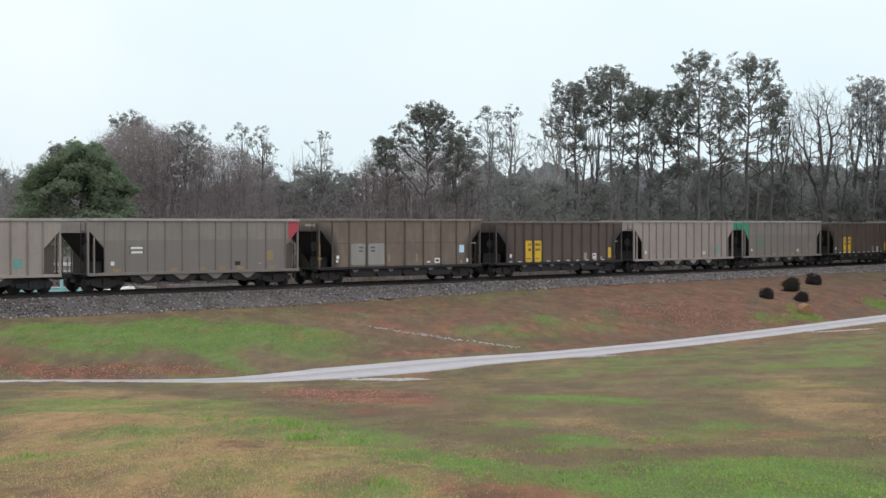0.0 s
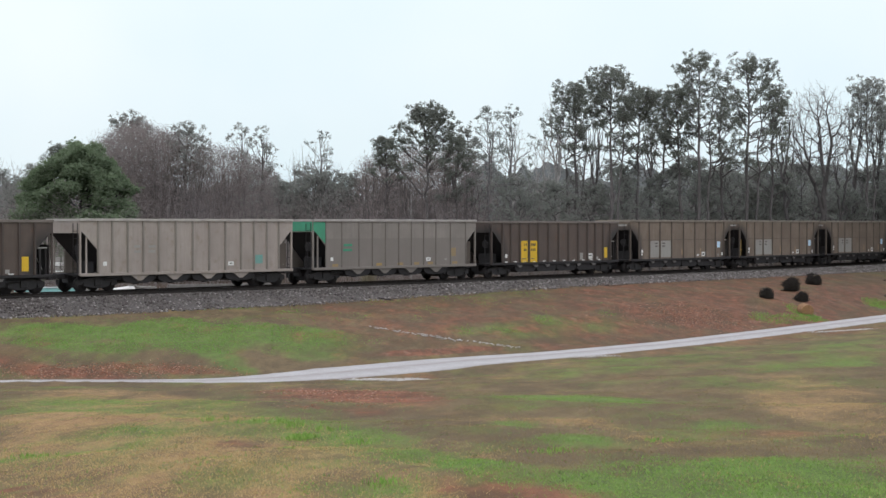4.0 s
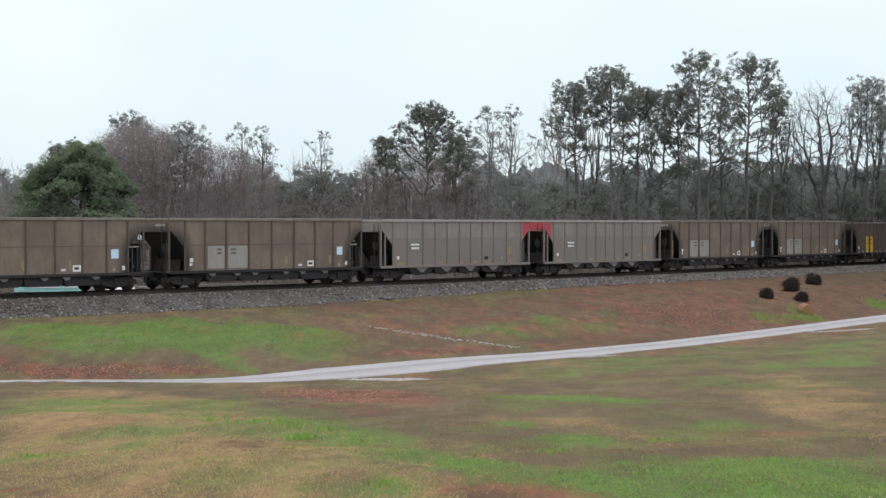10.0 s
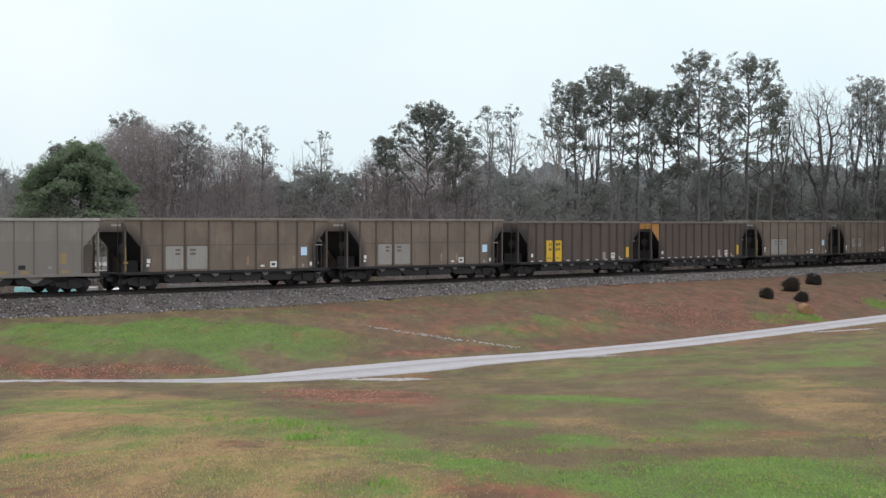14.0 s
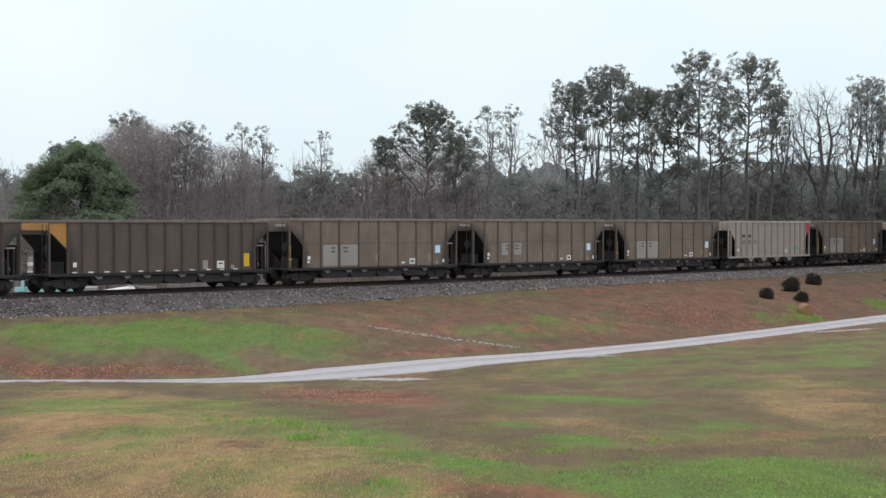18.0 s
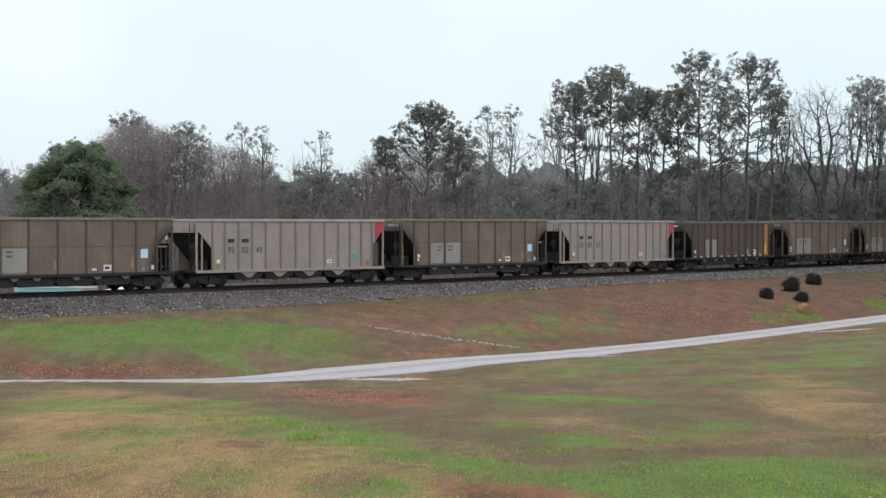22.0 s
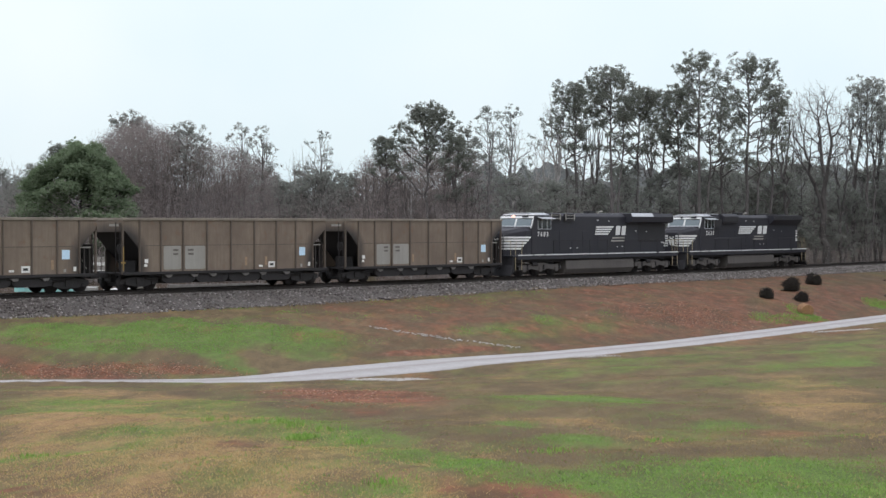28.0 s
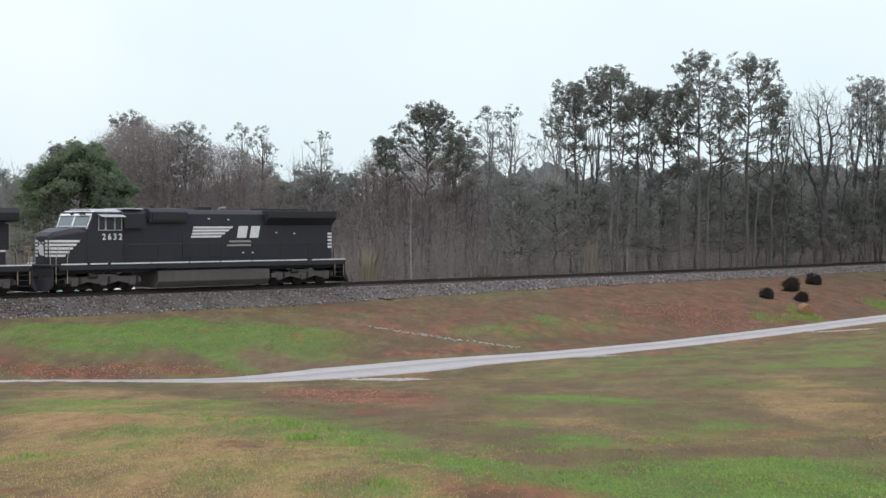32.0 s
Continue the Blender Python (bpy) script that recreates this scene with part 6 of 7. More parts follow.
# the brown crowns that close the gaps between the pines
for i, x in enumerate(list(range(125, 425, 11)) + list(range(640, 850, 15))):
    deep = rng.uniform(128, 165) if x > 285 else rng.uniform(146, 168)
    t = plant("bare_tree", "leafless brown winter tree with a dense twiggy crown", x, deep, *thin[i % 6], None, None, rng.uniform(0, 360))
    k = rise_to(rng.uniform(238, 282) + (0 if x < 285 else 26), deep, t.location.z) / 9.0
    t.scale = (k * 1.15, k * 1.15, k)

# added backdrop of woods on the rise beyond; its mist is only grey colour
u = np.linspace(-190, 190, 900)
crest = 7.0 + 4.0 * smooth(0, 8, u)
for _ in range(150):
    at, wide, tall = rng.uniform(-195, 195), rng.uniform(1.8, 4.5), rng.uniform(8.5, 13.5)
    tall += 4.0 * (at > 4)
    crest = np.maximum(crest, tall - 2.2 * np.abs((u - at) / wide) ** 1.8)
crest = crest + 0.35 * rng.rand(len(u)) + 0.3 * wave(u, u * 0, 1.7, 44)
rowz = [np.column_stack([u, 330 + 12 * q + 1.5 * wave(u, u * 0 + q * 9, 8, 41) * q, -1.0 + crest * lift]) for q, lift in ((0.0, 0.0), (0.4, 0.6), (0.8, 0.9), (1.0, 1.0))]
tagged(new("backdrop", ribbon("backdrop", rowz[0], rowz[-1], FARWOODS, rowz[1:-1])), "backdrop of a far wooded rise, haze put into its grey colour", "distant woods", kind="structure")

# the thicket itself: countless thin stems with short twigs
k = 5000
bx = rng.uniform(-120, 1700, k)
edge = np.interp(bx, [0, 400, 800, 1200, 1568], [108, 116, 121, 141, 170])
deep = edge + 75 * rng.rand(k) ** 1.5
wx = (bx - 784) / FOCAL * deep
z = ground_z(wx, deep)
h = rng.uniform(1.6, 7.5, k) * (0.42 + 0.58 * np.clip((deep - edge) / 26, 0, 1)) * rng.uniform(0.6, 1.25, k)
lean = rng.normal(size=(k, 2)) * 0.14
r = 0.008 + 0.003 * h * rng.rand(k) ** 3
a = np.stack([wx, deep, z - 0.05], 1)
mid = a + np.stack([lean[:, 0] * h * 0.5, lean[:, 1] * h * 0.5, h * 0.5], 1)
tip = mid + np.stack([lean[:, 0] * h * 0.2, lean[:, 1] * h, h * 0.5], 1)
rows = [np.column_stack([a, mid, r, r * 0.7]), np.column_stack([mid, tip, r * 0.7, r * 0.3])]
for j in range(10):
    q = a + (tip - a) * rng.uniform(0.08, 1.0, (k, 1))
    d = rng.normal(size=(k, 3)) * np.array([1, 1, 0.5]) + np.array([0, 0, 0.5])
    d /= np.linalg.norm(d, axis=1)[:, None]
    e = q + d * (0.2 * h * rng.uniform(0.4, 1.3, k))[:, None]
    rows.append(np.column_stack([q, e, r * 0.6, r * 0.3]))
tagged(new("thicket", raw_mesh("thicket", *tubes(np.concatenate(rows), 3), THICKET)), "dense grey-brown leafless thicket behind the railway", "thicket", kind="stuff")

# withered leaves and vines that cling in the thicket, in loose clumps
k = 6000
bx = rng.uniform(-120, 1700, k)
edge = np.interp(bx, [0, 400, 800, 1200, 1568], [109, 117, 122, 142, 171])
deep = edge + 50 * rng.rand(k) ** 1.3
wx = (bx - 784) / FOCAL * deep
h = rng.uniform(0.08, 1.0, k) ** 1.35 * (4.8 + 3.0 * np.clip((deep - edge) / 24, 0, 1)) * rng.uniform(0.7, 1.1, k)
c = np.stack([wx, deep, ground_z(wx, deep) + h], 1)
for name, some, leaf, label in (("undergrowth", c[bx < 870], SCRUB, "withered brown leaves in the leafless thicket"), ("vines", c[bx >= 870], VINES, "grey-green vines and leaves under the pines")):
    some = np.repeat(some, 30, 0) + rng.normal(size=(len(some) * 30, 3)) * np.array([0.6, 0.6, 0.6])
    tagged(new(name, raw_mesh(name, *leaves(rng, some, 0.13, 0.026, 0.9), leaf)), label, "undergrowth", kind="stuff")

# withered leaves that still hang in the brown crowns
k = 12000
bx = np.concatenate([rng.uniform(165, 480, k // 2), rng.uniform(178, 310, k // 5), rng.uniform(640, 850, k - k // 2 - k // 5)])
deep = rng.uniform(147, 170, k)
high = 10 * wave(bx, bx * 0, 46, 71) + np.interp(bx, [165, 200, 238, 285, 310, 360, 430, 480, 640, 700, 760, 850], [266, 236, 212, 232, 238, 246, 272, 300, 296, 254, 262, 280])
wx = (bx - 784) / FOCAL * deep
z = ground_z(wx, deep)
top = EYE[2] + (399.4 - high) * deep / FOCAL
c = np.stack([wx, deep, z + (top - z) * rng.uniform(0.12, 0.98, k) ** 0.75], 1)
c = np.repeat(c, 26, 0) + rng.normal(size=(k * 26, 3)) * np.array([0.5, 0.5, 0.36])
tagged(new("dead_leaves", raw_mesh("dead_leaves", *leaves(rng, c, 0.13, 0.025, 0.9), SCRUB)), "withered brown leaves hanging in the bare crowns", "leaves", kind="stuff")


# unseen woods added on the near bank, beyond the view's edge, to shade the cutting
rng = np.random.RandomState(33)
for i, (s_, d_) in enumerate([(s_ + rng.uniform(-2, 2), d_ + rng.uniform(-2, 2)) for s_ in range(62, 170, 9) for d_ in (14, 22)]):
    wx, wy, _h = on_track(s_, d_)
    if wx > 0.2657 * wy + 6.5:
        k = rng.uniform(1.6, 1.95)
        t = plant("young_pine", "unseen dense bushy pine added to shade the cutting", 784 + wx / wy * FOCAL, wy, *short[i % 4], None, None, rng.uniform(0, 360), group="woods on the near bank")
        t.scale = (k * 1.2, k * 1.2, k)


# ---- behind the track: pole barn, crates, boat, boards, low wall ----
BARNWHITE = weathered("white_sheet_siding", (0.78, 0.8, 0.81), (0.66, 0.68, 0.69), None, 0.4, 0.5)
BARNROOF = weathered("grey_metal_roofing", (0.4, 0.42, 0.44), (0.33, 0.35, 0.36), None, 0.5, 0.45)
TEAL = weathered("teal_painted_wood", (0.3, 0.66, 0.65), (0.38, 0.6, 0.58), None, 0.5)
CONCRETE = plain("grey_concrete", (0.24, 0.23, 0.22), 0.85, 0.0, 0.35, 3)
BOARD = plain("weathered_grey_boards", (0.42, 0.41, 0.39), 0.8, 0.0, 0.35, 6)

z = gz(-20, 126)
barn = empty("pole_barn", "white-sided pole barn with grey metal roof", "barn", at=pose(-22.7, 122, z, 0, 0, 25))
W, L, E0, E1, RZ = 7.4, 9.8, 2.52 - z, 3.25 - z, 3.86 - z
for x in (0.15, 3.3, 6.5, L - 0.15):
    for y in (0.15, W - 0.15):
        part("post", Shape().box(x - 0.08, x + 0.08, y - 0.08, y + 0.08, 0, E0 + 0.1), TIMBER, barn)
for y in (0.0, W - 0.05):
    part("side_panel", Shape().box(0, L, y, y + 0.05, E0, E1), BARNWHITE, barn, "white sheet siding below the eave")
for x in (0.0, L - 0.05):
    part("gable_panel", Shape().prism([(0.052, E0), (W - 0.052, E0), (W - 0.052, E1), (W / 2, RZ - 0.02), (0.052, E1)], "x", x - 0.002, x + 0.05), BARNWHITE, barn, "white gable siding")
for k in (0, 1):
    a, b = ((-0.3, E1 - 0.05), (W / 2, RZ)) if k == 0 else ((W + 0.3, E1 - 0.05), (W / 2, RZ))
    part("roof_slope", Shape().prism([a, b, (b[0], b[1] + 0.06), (a[0], a[1] + 0.06)], "x", -0.3, L + 0.3), BARNROOF, barn, "grey metal roof")

rack = empty("crate_rack", "rack of white slatted crates in two rows", "crates", at=pose(spot(48, 113)[0], 113, gz(spot(48, 113)[0], 113), 0, 0, 8))
rz = rack.location.z
part("table", Shape().box(-0.1, 5.5, 0, 0.9, 0.2 - rz, 0.3 - rz).box(0.0, 0.12, 0.1, 0.8, 0, 0.2 - rz).box(2.6, 2.72, 0.1, 0.8, 0, 0.2 - rz).box(5.2, 5.32, 0.1, 0.8, 0, 0.2 - rz), TIMBER, rack)
for i in range(12):
    for j, (b, h) in enumerate(((0.3, 0.46), (0.8, 0.6))):
        x = i * 0.45
        c = part("crate", Shape().box(x, x + 0.38, 0.05, 0.85, b - rz, b + h * 0.4 - rz), WHITE, rack, "", 0.02)
        part("crate_panel", Shape().box(x + 0.03, x + 0.35, 0.08, 0.82, b + h * 0.42 - rz, b + h - rz), PANELGREY, c)

fx, fy, fz = spot(25, 99)
trough = empty("long_box", "long low teal painted box with two upright posts", "box", at=pose(fx, fy, fz, 0, 0, 5))
part("box_side", Shape().box(0, 3.8, 0, 0.06, -0.4 - fz, -0.13 - fz), TEAL, trough, "", 0.01)
part("box_back", Shape().box(0, 3.8, 0.7, 0.76, -0.4 - fz, -0.13 - fz), TEAL, trough, "", 0.01)
part("box_floor", Shape().box(0, 3.8, 0.06, 0.7, -0.4 - fz, -0.37 - fz), TEAL, trough)
part("top_rail", Shape().box(0.5, 4.85, -0.06, -0.005, -0.17 - fz, -0.11 - fz), BARNWHITE, trough, "thin pale rail along the top", 0.008)
for x in (0.4, 2.68):
    part("upright", Shape().box(x, x + 0.2, -0.12, -0.065, -0.38 - fz, 0.4 - fz), TEAL, trough, "teal upright post", 0.01)
for i in range(3):
    part("leg", Shape().box(0.2 + i * 1.6, 0.3 + i * 1.6, 0.05, 0.71, -0.05, -0.4 - fz), TIMBER, trough)
fx, fy, fz = spot(120, 100.5)
bin_ = empty("storage_bin", "low weathered grey bin beside the track", "bin", at=pose(fx, fy, fz, 0, 0, 8))
part("bin_body", Shape().box(0, 1.75, 0, 0.7, 0, -0.2 - fz), BOARD, bin_, "", 0.02)
part("bin_lid", Shape().box(-0.03, 1.78, -0.03, 0.73, -0.2 - fz, -0.15 - fz), PANELGREY, bin_, "", 0.01)

# a small boat upside down on two trestles, pointed at one end and square at the other
wx, wy, wz = spot(181, 99)
canoe = empty("canoe", "small white boat lying upturned on trestles", "boat", at=pose(wx, wy, wz, 0, 0, 32))
UP = -0.38 - wz
hull, rows, ring = Shape(), 15, 9
vv = []
for i in range(rows):
    t = i / (rows - 1)
    w = 0.03 + 0.4 * min(1.0, t / 0.7) ** 0.75
    h = 0.1 + 0.2 * t ** 1.1
    for j in range(ring):
        a = math.pi * j / (ring - 1)
        vv.append((t * 1.95 - (0.12 if i == rows - 1 else 0) * math.sin(a), math.cos(a) * w, UP + 0.06 * t + math.sin(a) ** 0.8 * h))
hull.add(vv, [(i * ring + j, (i + 1) * ring + j, (i + 1) * ring + j + 1, i * ring + j + 1) for i in range(rows - 1) for j in range(ring - 1)] + [tuple(range((rows - 1) * ring, rows * ring))])
part("hull", hull, WHITE, canoe, "", 0, True)
part("gunwale", Shape().path([(0, 0.03, UP), (0.7, 0.33, UP + 0.02), (1.4, 0.44, UP + 0.05), (1.95, 0.44, UP + 0.06)], 0.02).path([(0, -0.03, UP), (0.7, -0.33, UP + 0.02), (1.4, -0.44, UP + 0.05), (1.95, -0.44, UP + 0.06)], 0.02), PANELGREY, canoe)
for x in (0.5, 1.5):
    part("trestle", Shape().box(x, x + 0.1, -0.4, 0.4, 0, UP), TIMBER, canoe)
wx, wy, wz = spot(228, 100)
pile = empty("board_pile", "untidy pile of crossed weathered grey boards", "lumber", at=pose(wx, wy, wz, 0, 0, 12))
part("bearer", Shape().box(0.2, 0.3, -0.4, 0.6, 0, -0.4 - wz).box(1.2, 1.3, -0.4, 0.6, 0, -0.4 - wz), TIMBER, pile)
for x, y, z, tilt, turn, long in ((-0.05, -0.3, 0.04, 11, 4, 1.75), (0.0, -0.15, -0.05, 9, -8, 1.6), (0.1, -0.38, -0.36, -9, 6, 1.2), (0.5, -0.2, -0.33, -6, 12, 1.1), (0.2, 0.05, -0.08, 5, 3, 1.45),
                                  (0.05, 0.2, -0.38, 0, -10, 1.6), (0.15, 0.38, -0.36, 1, 7, 1.5), (-0.1, 0.0, -0.3, -2, -5, 1.7)):
    a = part("board", Shape().box(0, long, -0.07, 0.07, 0, 0.045), BOARD, pile)
    a.matrix_basis = pose(x, y, (z * 0.62 - 0.04) - wz, 0, tilt * 0.85, turn)
wx, wy, wz = spot(298, 103)
wall = tagged(new("wall_low", Shape().box(0, 6.6, 0, 0.25, -0.2, -0.1 - wz).mesh("wall_low", CONCRETE, 0.02)), "low grey concrete wall beside the track", "wall", kind="structure")
wall.matrix_world = pose(wx, wy, wz, 0, 0, 24)


# ---- shrubs, reeds, saplings and small things on the banks ----
def twig_ball(seed, radius, stems):
    """A round leafless shrub: stems that fork into a ball of twigs."""
    rng = np.random.RandomState(seed)
    segs, tips = [], []
    for i in range(stems):
        d = rng.normal(size=3)
        d = d / np.linalg.norm(d) * np.array([1, 1, 0.95]) + np.array([0, 0, 0.78])
        d /= np.linalg.norm(d)
        p, e = limb(rng, segs, (0, 0, 0), d, radius * (0.75 + 0.9 * max(d[2], 0)) * rng.uniform(0.85, 1.05), 0.012, 4, 0, 0.1)
        for q in p[1:]:
            for _ in range(3):
                w, _e = limb(rng, segs, q, e + rng.normal(size=3) * 0.8, radius * rng.uniform(0.15, 0.42), 0.006, 2)
                tips += w[1:]
    return segs, np.array(tips)


DARKTWIG = plain("dark_shrub_twigs", (0.05, 0.04, 0.038), 0.9, 0.0, 0.3, 8)
DARKLEAF = islands("dark_shrub_leaves", [(0.03, 0.026, 0.025), (0.05, 0.042, 0.038), (0.038, 0.04, 0.03)], 0.9)
for i, (x, y, rad, tall) in enumerate(((22.2, 114.3, 0.4, 0.5), (25.7, 123.0, 0.6, 0.68), (28.8, 129.6, 0.56, 0.72), (25.05, 116.4, 0.4, 0.52))):
    sg, tp = twig_ball(40 + i, rad * 0.86, 70)
    b = empty("shrub", "dark rounded shrub on the red clay bank", "shrub", "shrubs on the bank", pose(x, y, gz(x, y)))
    part("stem", raw_mesh("stem", *tubes(sg, 3), DARKTWIG), None, b)
    rng = np.random.RandomState(60 + i)
    tp = np.repeat(tp, 8, 0) + rng.normal(size=(len(tp) * 8, 3)) * 0.06
    tp = tp[tp[:, 2] > 0.02]
    part("foliage", raw_mesh("foliage", *leaves(rng, tp, 0.09, 0.022), DARKLEAF), None, b)

TANREED = islands("dry_tan_reeds", [(0.29, 0.25, 0.18), (0.36, 0.32, 0.235), (0.25, 0.225, 0.16)], 0.9, 0.2)
for i, (x, deep, top, rad) in enumerate(((650, 117, 428, 0.62), (1044, 138, 412, 0.8))):
    rng = np.random.RandomState(80 + i)
    wx, wy, wz = spot(x, deep)
    h = rise_to(top, deep, wz)
    k = 260
    a = np.column_stack([rng.normal(size=k) * rad * 0.35, rng.normal(size=k) * rad * 0.35, np.zeros(k)])
    d = np.column_stack([rng.normal(size=k) * 0.08, rng.normal(size=k) * 0.08, np.ones(k)]) * (h * rng.uniform(0.35, 1.0, (k, 1)))
    s = np.cross(d, rng.normal(size=(k, 3)))
    s = s / np.linalg.norm(s, axis=1)[:, None] * 0.014
    v = np.stack([a - s, a + s, a + d * 0.6 + s, a + d + s * 0.2, a + d * 0.6 - s], 1)
    v[:, 3, :2] += rng.normal(size=(k, 2)) * 0.15
    data = raw_mesh("reed_clump", v.reshape(-1, 3), np.array([[0, 1, 2, 3, 4]]) + 5 * np.arange(k)[:, None], TANREED)
    tagged(new("reed_clump", data), "clump of dry tan reeds beside the track", "reeds", "reed clumps").matrix_world = pose(wx, wy, wz - 0.03)

for i, (x, deep, top) in enumerate(((728, 118, 338), (1110, 140, 402))):
    rng = np.random.RandomState(950 + i)
    tall = rise_to(top, deep, spot(x, deep)[2])
    stem_, twig_ = [], []
    p, d = limb(rng, stem_, (0, 0, 0), (0, 0, 1), tall, 0.055, 9, 0.05, 0.03)
    for q in p[4:]:
        for _ in range(5):
            az = rng.rand() * 6.283
            w, _d = limb(rng, twig_, q, (math.cos(az), math.sin(az), 0.9), tall * rng.uniform(0.06, 0.16), 0.012, 3, 0.06)
            limb(rng, twig_, w[1], (math.cos(az + 1), math.sin(az + 1), 0.8), tall * 0.06, 0.008, 2)
    plant("pale_sapling", "slender pale-barked leafless sapling beside the track", x, deep, tubes(stem_, 5), tubes(twig_, 3), PALEBARK, PALEBARK)

# a round straw bale at the foot of the clay bank
STRAWMAT = plain("weathered_straw", (0.34, 0.19, 0.095), 0.95, 0.0, 0.5, 9)
bx_, by_ = 23.8, 109.9
bale = empty("straw_bale", "weathered orange-brown round straw bale", "bale", at=pose(bx_, by_, gz(bx_, by_) - 0.3, 14, 0, 12))
part("roll", Shape().tube((0, -0.45, 0.55), (0, 0.35, 0.5), 0.46, 0.42, 18), STRAWMAT, bale, "", 0.03)
part("twine", Shape().tube((0, -0.2, 0.55), (0, -0.18, 0.55), 0.47, 0.47, 26, False).tube((0, 0.18, 0.55), (0, 0.2, 0.55), 0.47, 0.47, 26, False), TIMBER, bale)

# fallen branches by the ballast
for i, (x, y, turn, ln) in enumerate(((-5.3, 101.2, 10, 1.6), (-5.0, 101.6, -35, 1.2), (-3.9, 100.0, -30, 1.9), (37, 140, 20, 2.2), (33.5, 126.5, -40, 2.4))):
    rng = np.random.RandomState(120 + i)
    segs = []
    p, d = limb(rng, segs, (0, 0, 0.06), (1, 0, 0.02), ln, 0.06, 5, 0, 0.12)
    for q in p[1:4]:
        limb(rng, segs, q, d + rng.normal(size=3) * 0.5 + np.array([0, 0, 0.35]), ln * 0.35, 0.025, 3)
    ob = tagged(new("fallen_branch", raw_mesh("fallen_branch", *tubes(segs, 6), DARKTWIG)), "dark fallen branch lying on the bank", "branch", "fallen branches")
    ob.matrix_world = pose(x, y, gz(x, y), 0, 0, turn)


# ---- loose stones: the drain across the bank, spills beside the road ----
def scatter(name, label, line, count, spread, size, material, seed):
    r = np.random.RandomState(seed)
    ln = np.array(line, float)
    t = r.rand(count) * (len(ln) - 1)
    k = t.astype(int)
    c = ln[k] + (ln[np.minimum(k + 1, len(ln) - 1)] - ln[k]) * (t - k)[:, None] + r.normal(size=(count, 2)) * np.array(spread)
    sz = size * (0.5 + r.rand(count))
    zz = ground_z(c[:, 0], c[:, 1])
    v = octa[None] * (0.65 + 0.7 * r.rand(count, 6, 1)) * sz[:, None, None] * np.array([1, 1, 0.6]) + np.column_stack([c, zz + sz * 0.2])[:, None, :]
    tagged(new(name, raw_mesh(name, v.reshape(-1, 3), (of[None] + 6 * np.arange(count)[:, None, None]).reshape(-1, 3), material)), label, "stones", kind="stuff")


PALESTONE = islands("pale_stones", [(0.26, 0.24, 0.22), (0.4, 0.38, 0.36), (0.5, 0.48, 0.46), (0.3, 0.25, 0.21)], 0.8)
scatter("drain_stones", "line of pale stones across the bank", [(-3.6, 85.0), (-0.7, 82.9), (1.6, 82.3), (3.8, 82.1)], 150, (0.12, 0.16), 0.055, PALESTONE, 31)
scatter("gravel_spill", "pale gravel washed out beside the road", [(-3.4, 65.3), (-1.6, 65.6), (-0.6, 64.9)], 1500, (0.4, 0.22), 0.045, PALESTONE, 32)
scatter("gravel_spill", "pale gravel washed out beside the road", [(5.5, 76.5), (7.5, 77.5)], 350, (0.5, 0.2), 0.045, PALESTONE, 33)
scatter("gravel_spill", "pale gravel washed out beside the road", [(21.5, 94.5), (23.0, 95.0), (24.0, 94.6)], 350, (0.4, 0.3), 0.05, PALESTONE, 34)
REDSTONE = islands("red_clay_clods", [(0.26, 0.10, 0.06), (0.36, 0.17, 0.105), (0.12, 0.06, 0.042), (0.5, 0.33, 0.25), (0.3, 0.12, 0.07)], 0.9)
scatter("clay_crumbs", "pale crumbs of eroded clay by the lawn", [(-3.6, 39.4), (-3.0, 38.8)], 70, (0.25, 0.3), 0.02, REDSTONE, 35)
scatter("clay_clods", "red clay clods on the eroded bank", [(-18, 67.5), (-13.5, 68.2), (-10.4, 69.2)], 1800, (1.4, 0.7), 0.032, REDSTONE, 36)
scatter("clay_clods", "red clay clods on the eroded bank", [(13, 99), (15.2, 101), (17, 103)], 1500, (2.2, 2.6), 0.035, REDSTONE, 37)
scatter("clay_clods", "red clay clods on the eroded verge", [(-4.6, 53), (-3.4, 50), (-1.5, 42)], 1800, (0.8, 2.2), 0.022, REDSTONE, 38)


# ---- grass: blades on the near lawn, green, dry and dormant ----
def blades(name, label, at, tall, wide, material, seed):
    r = np.random.RandomState(seed)
    k = len(at)
    zz = ground_z(at[:, 0], at[:, 1])
    a = np.column_stack([at, zz - 0.01])
    h = tall * (0.5 + r.rand(k, 1))
    d = np.column_stack([r.normal(size=(k, 2)) * 0.8, np.ones(k)]) * h
    az = r.rand(k) * 6.283
    s = np.column_stack([np.cos(az), np.sin(az), np.zeros(k)]) * wide * (0.6 + 0.8 * r.rand(k, 1))
    v = np.stack([a - s, a + s, a + d], 1)
    tagged(new(name, raw_mesh(name, v.reshape(-1, 3), np.arange(3 * k).reshape(-1, 3), material)), label, "grass", kind="stuff")


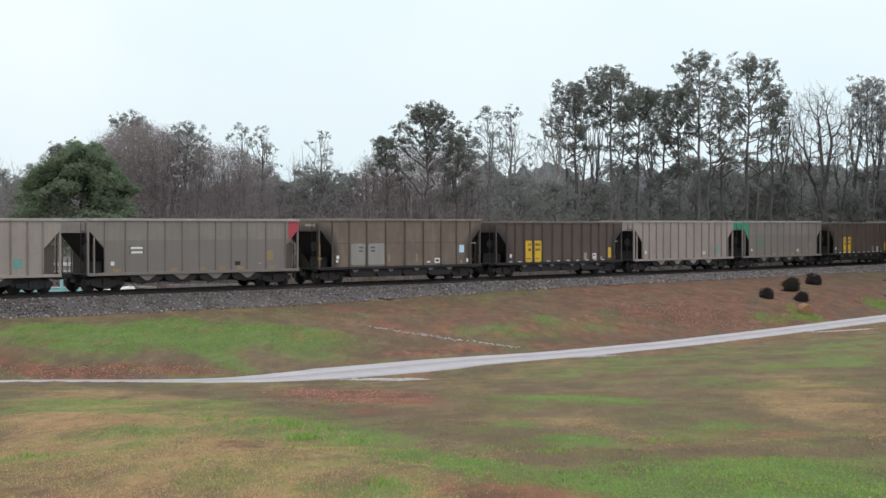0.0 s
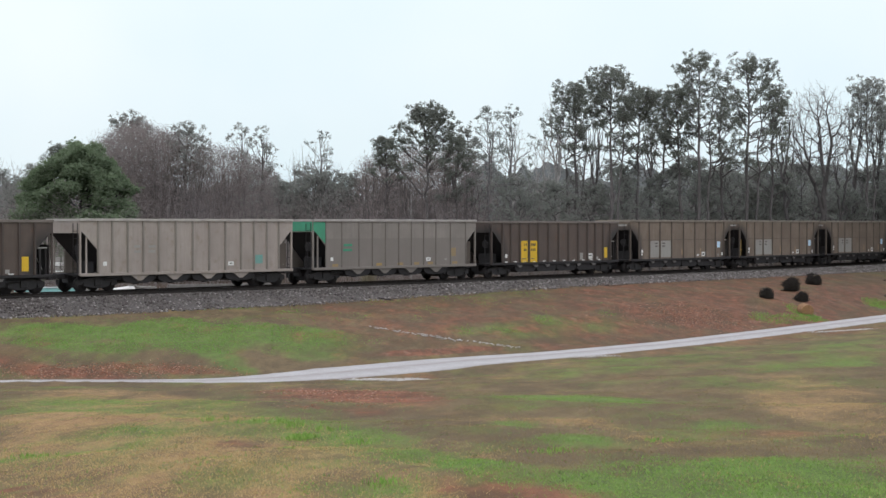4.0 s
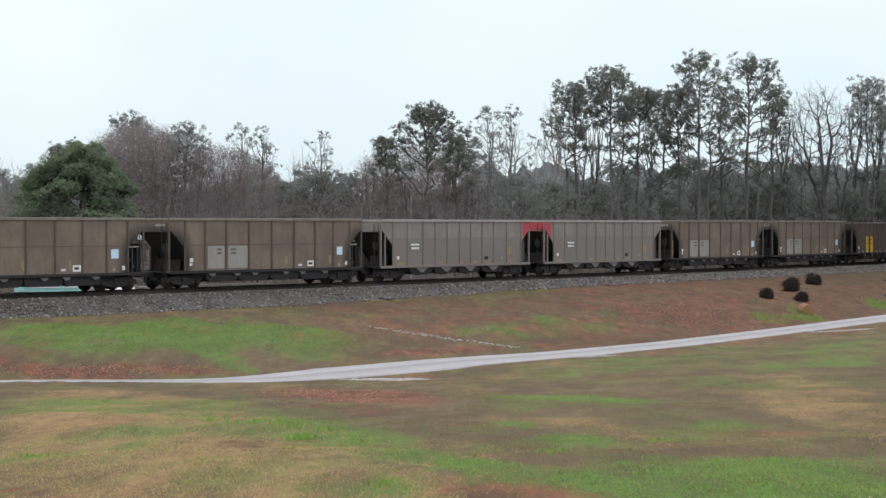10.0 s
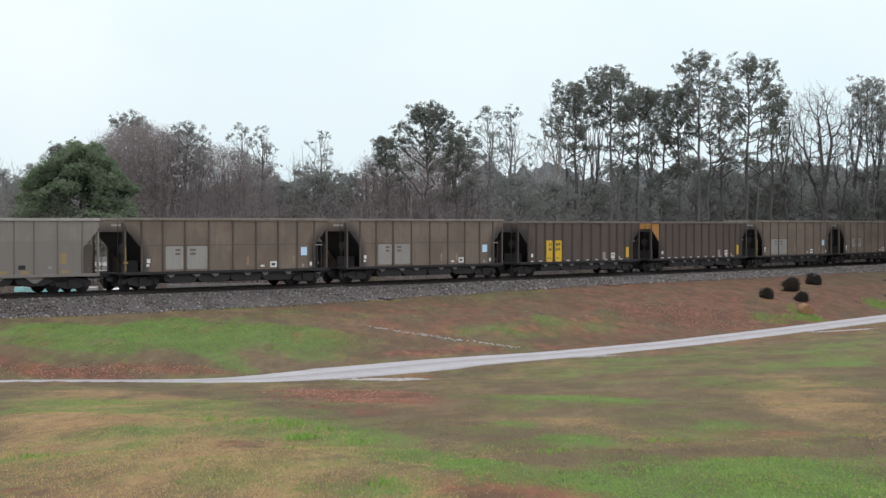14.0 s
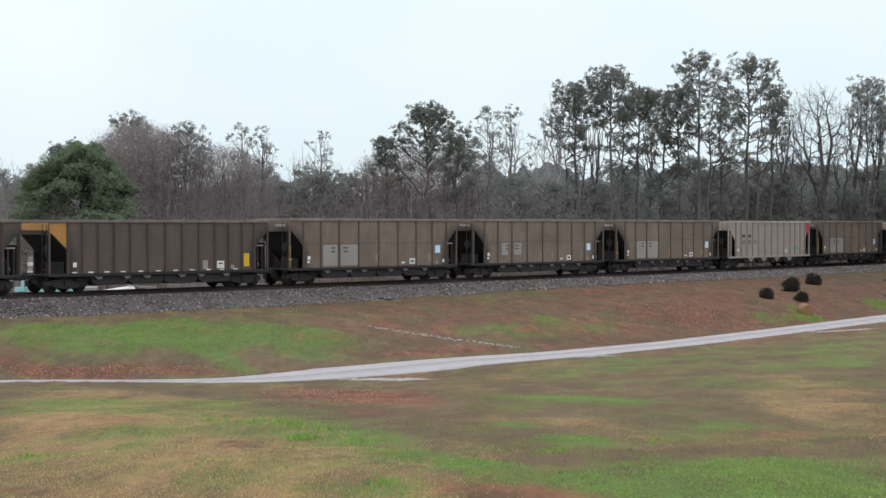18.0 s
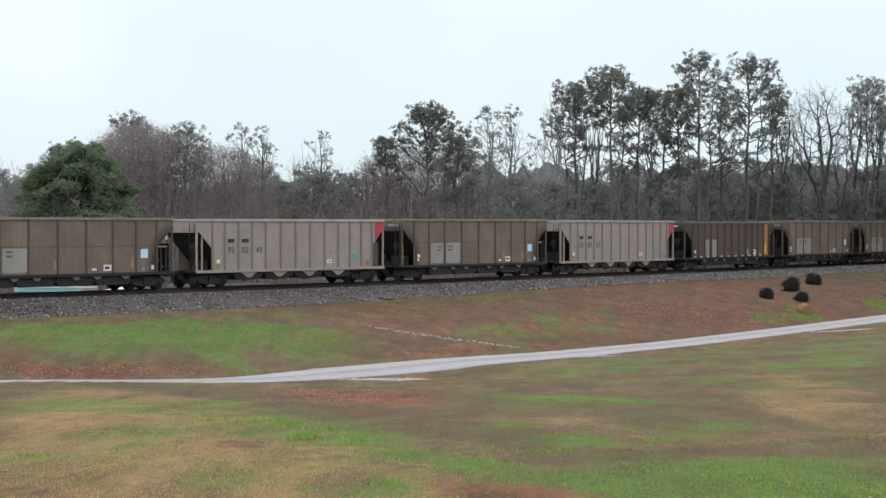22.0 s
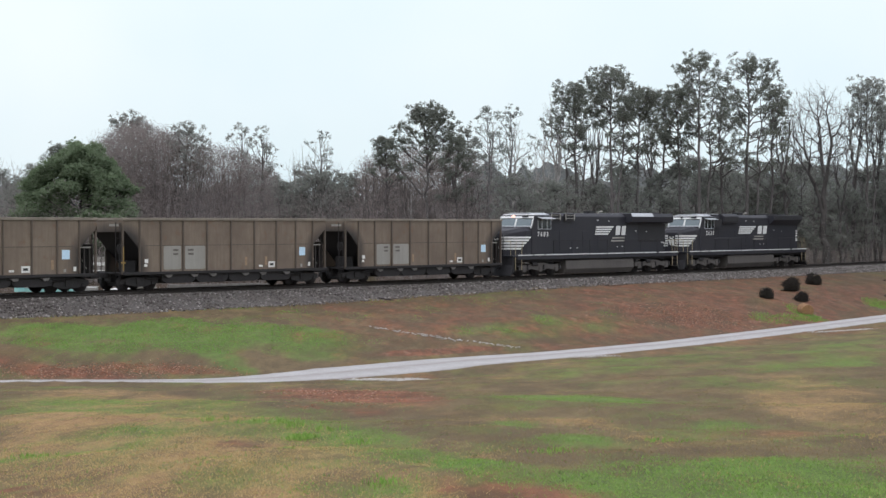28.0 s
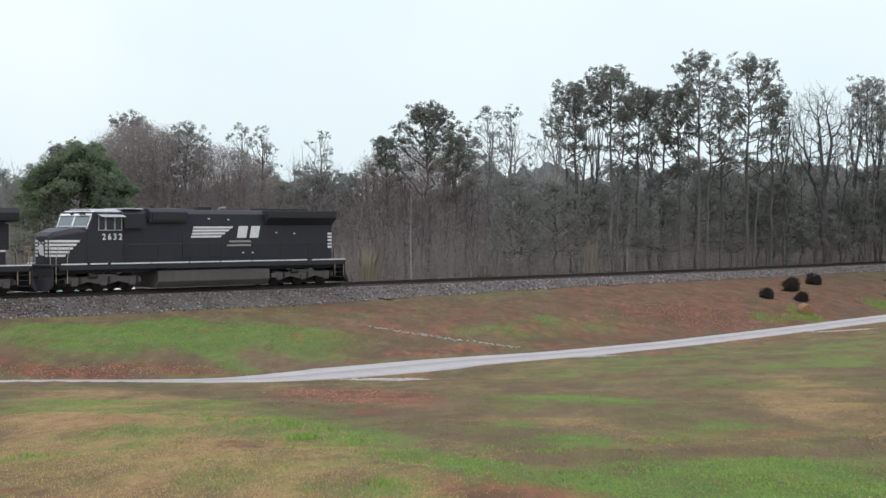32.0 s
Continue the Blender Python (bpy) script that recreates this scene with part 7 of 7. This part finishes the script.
GREENGRASS = islands("green_grass_blades", [(0.155, 0.31, 0.055), (0.22, 0.385, 0.082), (0.3, 0.41, 0.115), (0.15, 0.25, 0.06)], 0.8, 0.3)
BANKGREEN = islands("bright_green_bank_grass", [(0.125, 0.33, 0.05), (0.175, 0.385, 0.07), (0.24, 0.385, 0.085), (0.135, 0.265, 0.048), (0.2, 0.18, 0.08)], 0.8, 0.35)
DRYGRASS = islands("dry_grass_blades", [(0.56, 0.39, 0.185), (0.5, 0.345, 0.16), (0.58, 0.43, 0.22), (0.47, 0.34, 0.145)], 0.85, 0.2)
DULLGRASS = islands("dormant_grass_blades", [(0.255, 0.18, 0.097), (0.325, 0.24, 0.128), (0.23, 0.195, 0.09), (0.29, 0.205, 0.115)], 0.85, 0.2)
r = np.random.RandomState(51)
k = 480000
deep = 12.5 + 62 * r.rand(k) ** 1.35
side_ = (r.rand(k) - 0.5) * 0.58 * deep
xy = np.column_stack([side_, deep])
g_, c_, s_ = covers(xy[:, 0], xy[:, 1])
gap, sd = road_gap(xy[:, 0], xy[:, 1])
tuft = 0.22 * wave(xy[:, 0], xy[:, 1] * 0.35, 1.4, 61) + 0.16 * wave(xy[:, 0], xy[:, 1] * 0.35, 0.45, 62) + r.normal(size=k) * 0.2
keep = (gap > 0.25) & (r.rand(k) > c_ * 0.9) & (sd > 0) & (r.rand(k) > 1.6 * cover(xy[:, 0], xy[:, 1], DAMP_SHADE))
gsel = keep & (r.rand(k) < smooth(0.3, 1.0, g_ + tuft))
dsel = keep & ~gsel & (r.rand(k) < smooth(0.2, 0.85, s_ - 0.5 * tuft))
nsel = keep & ~gsel & ~dsel & (r.rand(k) < 0.6)
blades("green_grass", "short wet green grass on the lawn", xy[gsel], 0.028, 0.006, GREENGRASS, 52)
blades("dry_grass", "straw-coloured dry winter grass on the lawn", xy[dsel], 0.026, 0.0055, DRYGRASS, 53)
blades("dormant_grass", "dull brown dormant grass on the lawn", xy[nsel], 0.026, 0.0055, DULLGRASS, 54)
# the green bank below the ballast
k = 140000
s2, d2 = -48 + 62 * r.rand(k), 4.6 + 14 * r.rand(k)
h2 = TURN + BEND * s2
xy = np.column_stack([HUB[0] + np.cos(h2) * (RADIUS + d2), HUB[1] - np.sin(h2) * (RADIUS + d2)])
g_, c_, s_ = covers(xy[:, 0], xy[:, 1])
gap, sd = road_gap(xy[:, 0], xy[:, 1])
keep = (gap > 0.3) & (sd < 0) & (g_ + 0.3 * wave(xy[:, 0], xy[:, 1] * 0.4, 2.4, 63) + 0.2 * wave(xy[:, 0], xy[:, 1] * 0.4, 0.8, 64) + 0.3 * r.normal(size=k) > 0.68) & (c_ < 0.4)
blades("bank_grass", "green grass on the railway bank", xy[keep], 0.07, 0.009, BANKGREEN, 55)
# the bright green wedge below the shrubs
xy = np.column_stack([r.uniform(18, 36, 60000), r.uniform(98, 127, 60000)])
gap, sd = road_gap(xy[:, 0], xy[:, 1])
g_ = cover(xy[:, 0], xy[:, 1], BANK_GREEN)
keep = (gap > 0.3) & (sd < 0) & (r.rand(60000) < 1.1 * g_ - 0.12) & (track_sd(xy[:, 0], xy[:, 1])[1] > 4.6)
blades("bank_grass", "green grass on the clay bank", xy[keep], 0.11, 0.016, BANKGREEN, 56)
# taller weeds
for i, (x, y, h, n) in enumerate(((-2.17, 25.5, 0.17, 260), (-2.75, 28.6, 0.22, 60), (-0.61, 17.8, 0.14, 90), (-4.24, 30.6, 0.2, 60), (-3.3, 29.5, 0.2, 50), (-2.5, 27.8, 0.26, 50), (-1.9, 27.3, 0.2, 50), (-1.2, 24.5, 0.16, 70), (-5.9, 24.0, 0.13, 90), (1.4, 21.5, 0.12, 80), (3.2, 24.0, 0.1, 80))):
    rr_ = np.random.RandomState(90 + i)
    pts = rr_.normal(size=(n, 2)) * np.array([0.14, 0.2])
    zz = ground_z(pts[:, 0] + x, pts[:, 1] + y) - gz(x, y)
    hh = 0.6 * h * (0.4 + 0.8 * rr_.rand(n, 1))
    a = np.column_stack([pts, zz])
    d = np.column_stack([rr_.normal(size=(n, 2)) * 0.3, np.ones(n)]) * hh
    az = rr_.rand(n) * 6.283
    s = np.column_stack([np.cos(az), np.sin(az), 0 * az]) * 0.009
    v = np.stack([a - s * 0.5, a + d * 0.5 - s, a + d, a + d * 0.5 + s], 1)
    w = tagged(new("weed_clump", raw_mesh("weed_clump", v.reshape(-1, 3), np.array([[0, 1, 2, 3]]) + 4 * np.arange(n)[:, None], GREENGRASS)), "clump of taller green weeds in the lawn", "weeds", "weeds in the lawn", "stuff")
    w.matrix_world = pose(x, y, gz(x, y))

# small dark weeds dotted over the lawn
r = np.random.RandomState(71)
k, n = 170, 9
deep = 14 + 42 * r.rand(k) ** 1.2
at = np.column_stack([(r.rand(k) - 0.5) * 0.56 * deep, deep])
at = at[(covers(at[:, 0], at[:, 1])[1] < 0.5) & (road_gap(at[:, 0], at[:, 1])[0] > 0.5)]
at = np.repeat(at, n, 0) + r.normal(size=(len(at) * n, 2)) * np.array([0.05, 0.07])
WEEDGREEN = islands("dull_dark_weeds", [(0.15, 0.21, 0.075), (0.18, 0.25, 0.09), (0.2, 0.23, 0.11)], 0.85, 0.2)
blades("lawn_weeds", "small dull-green weeds dotted over the lawn", at, 0.045, 0.01, WEEDGREEN, 72)


# ---- what moves: every wagon and locomotive follows the track ----
def motions():
    for thing, s0 in TRAIN:
        walk(thing, [(t, track_pose(s0 - travelled(t))) for t in range(33)])


motions()
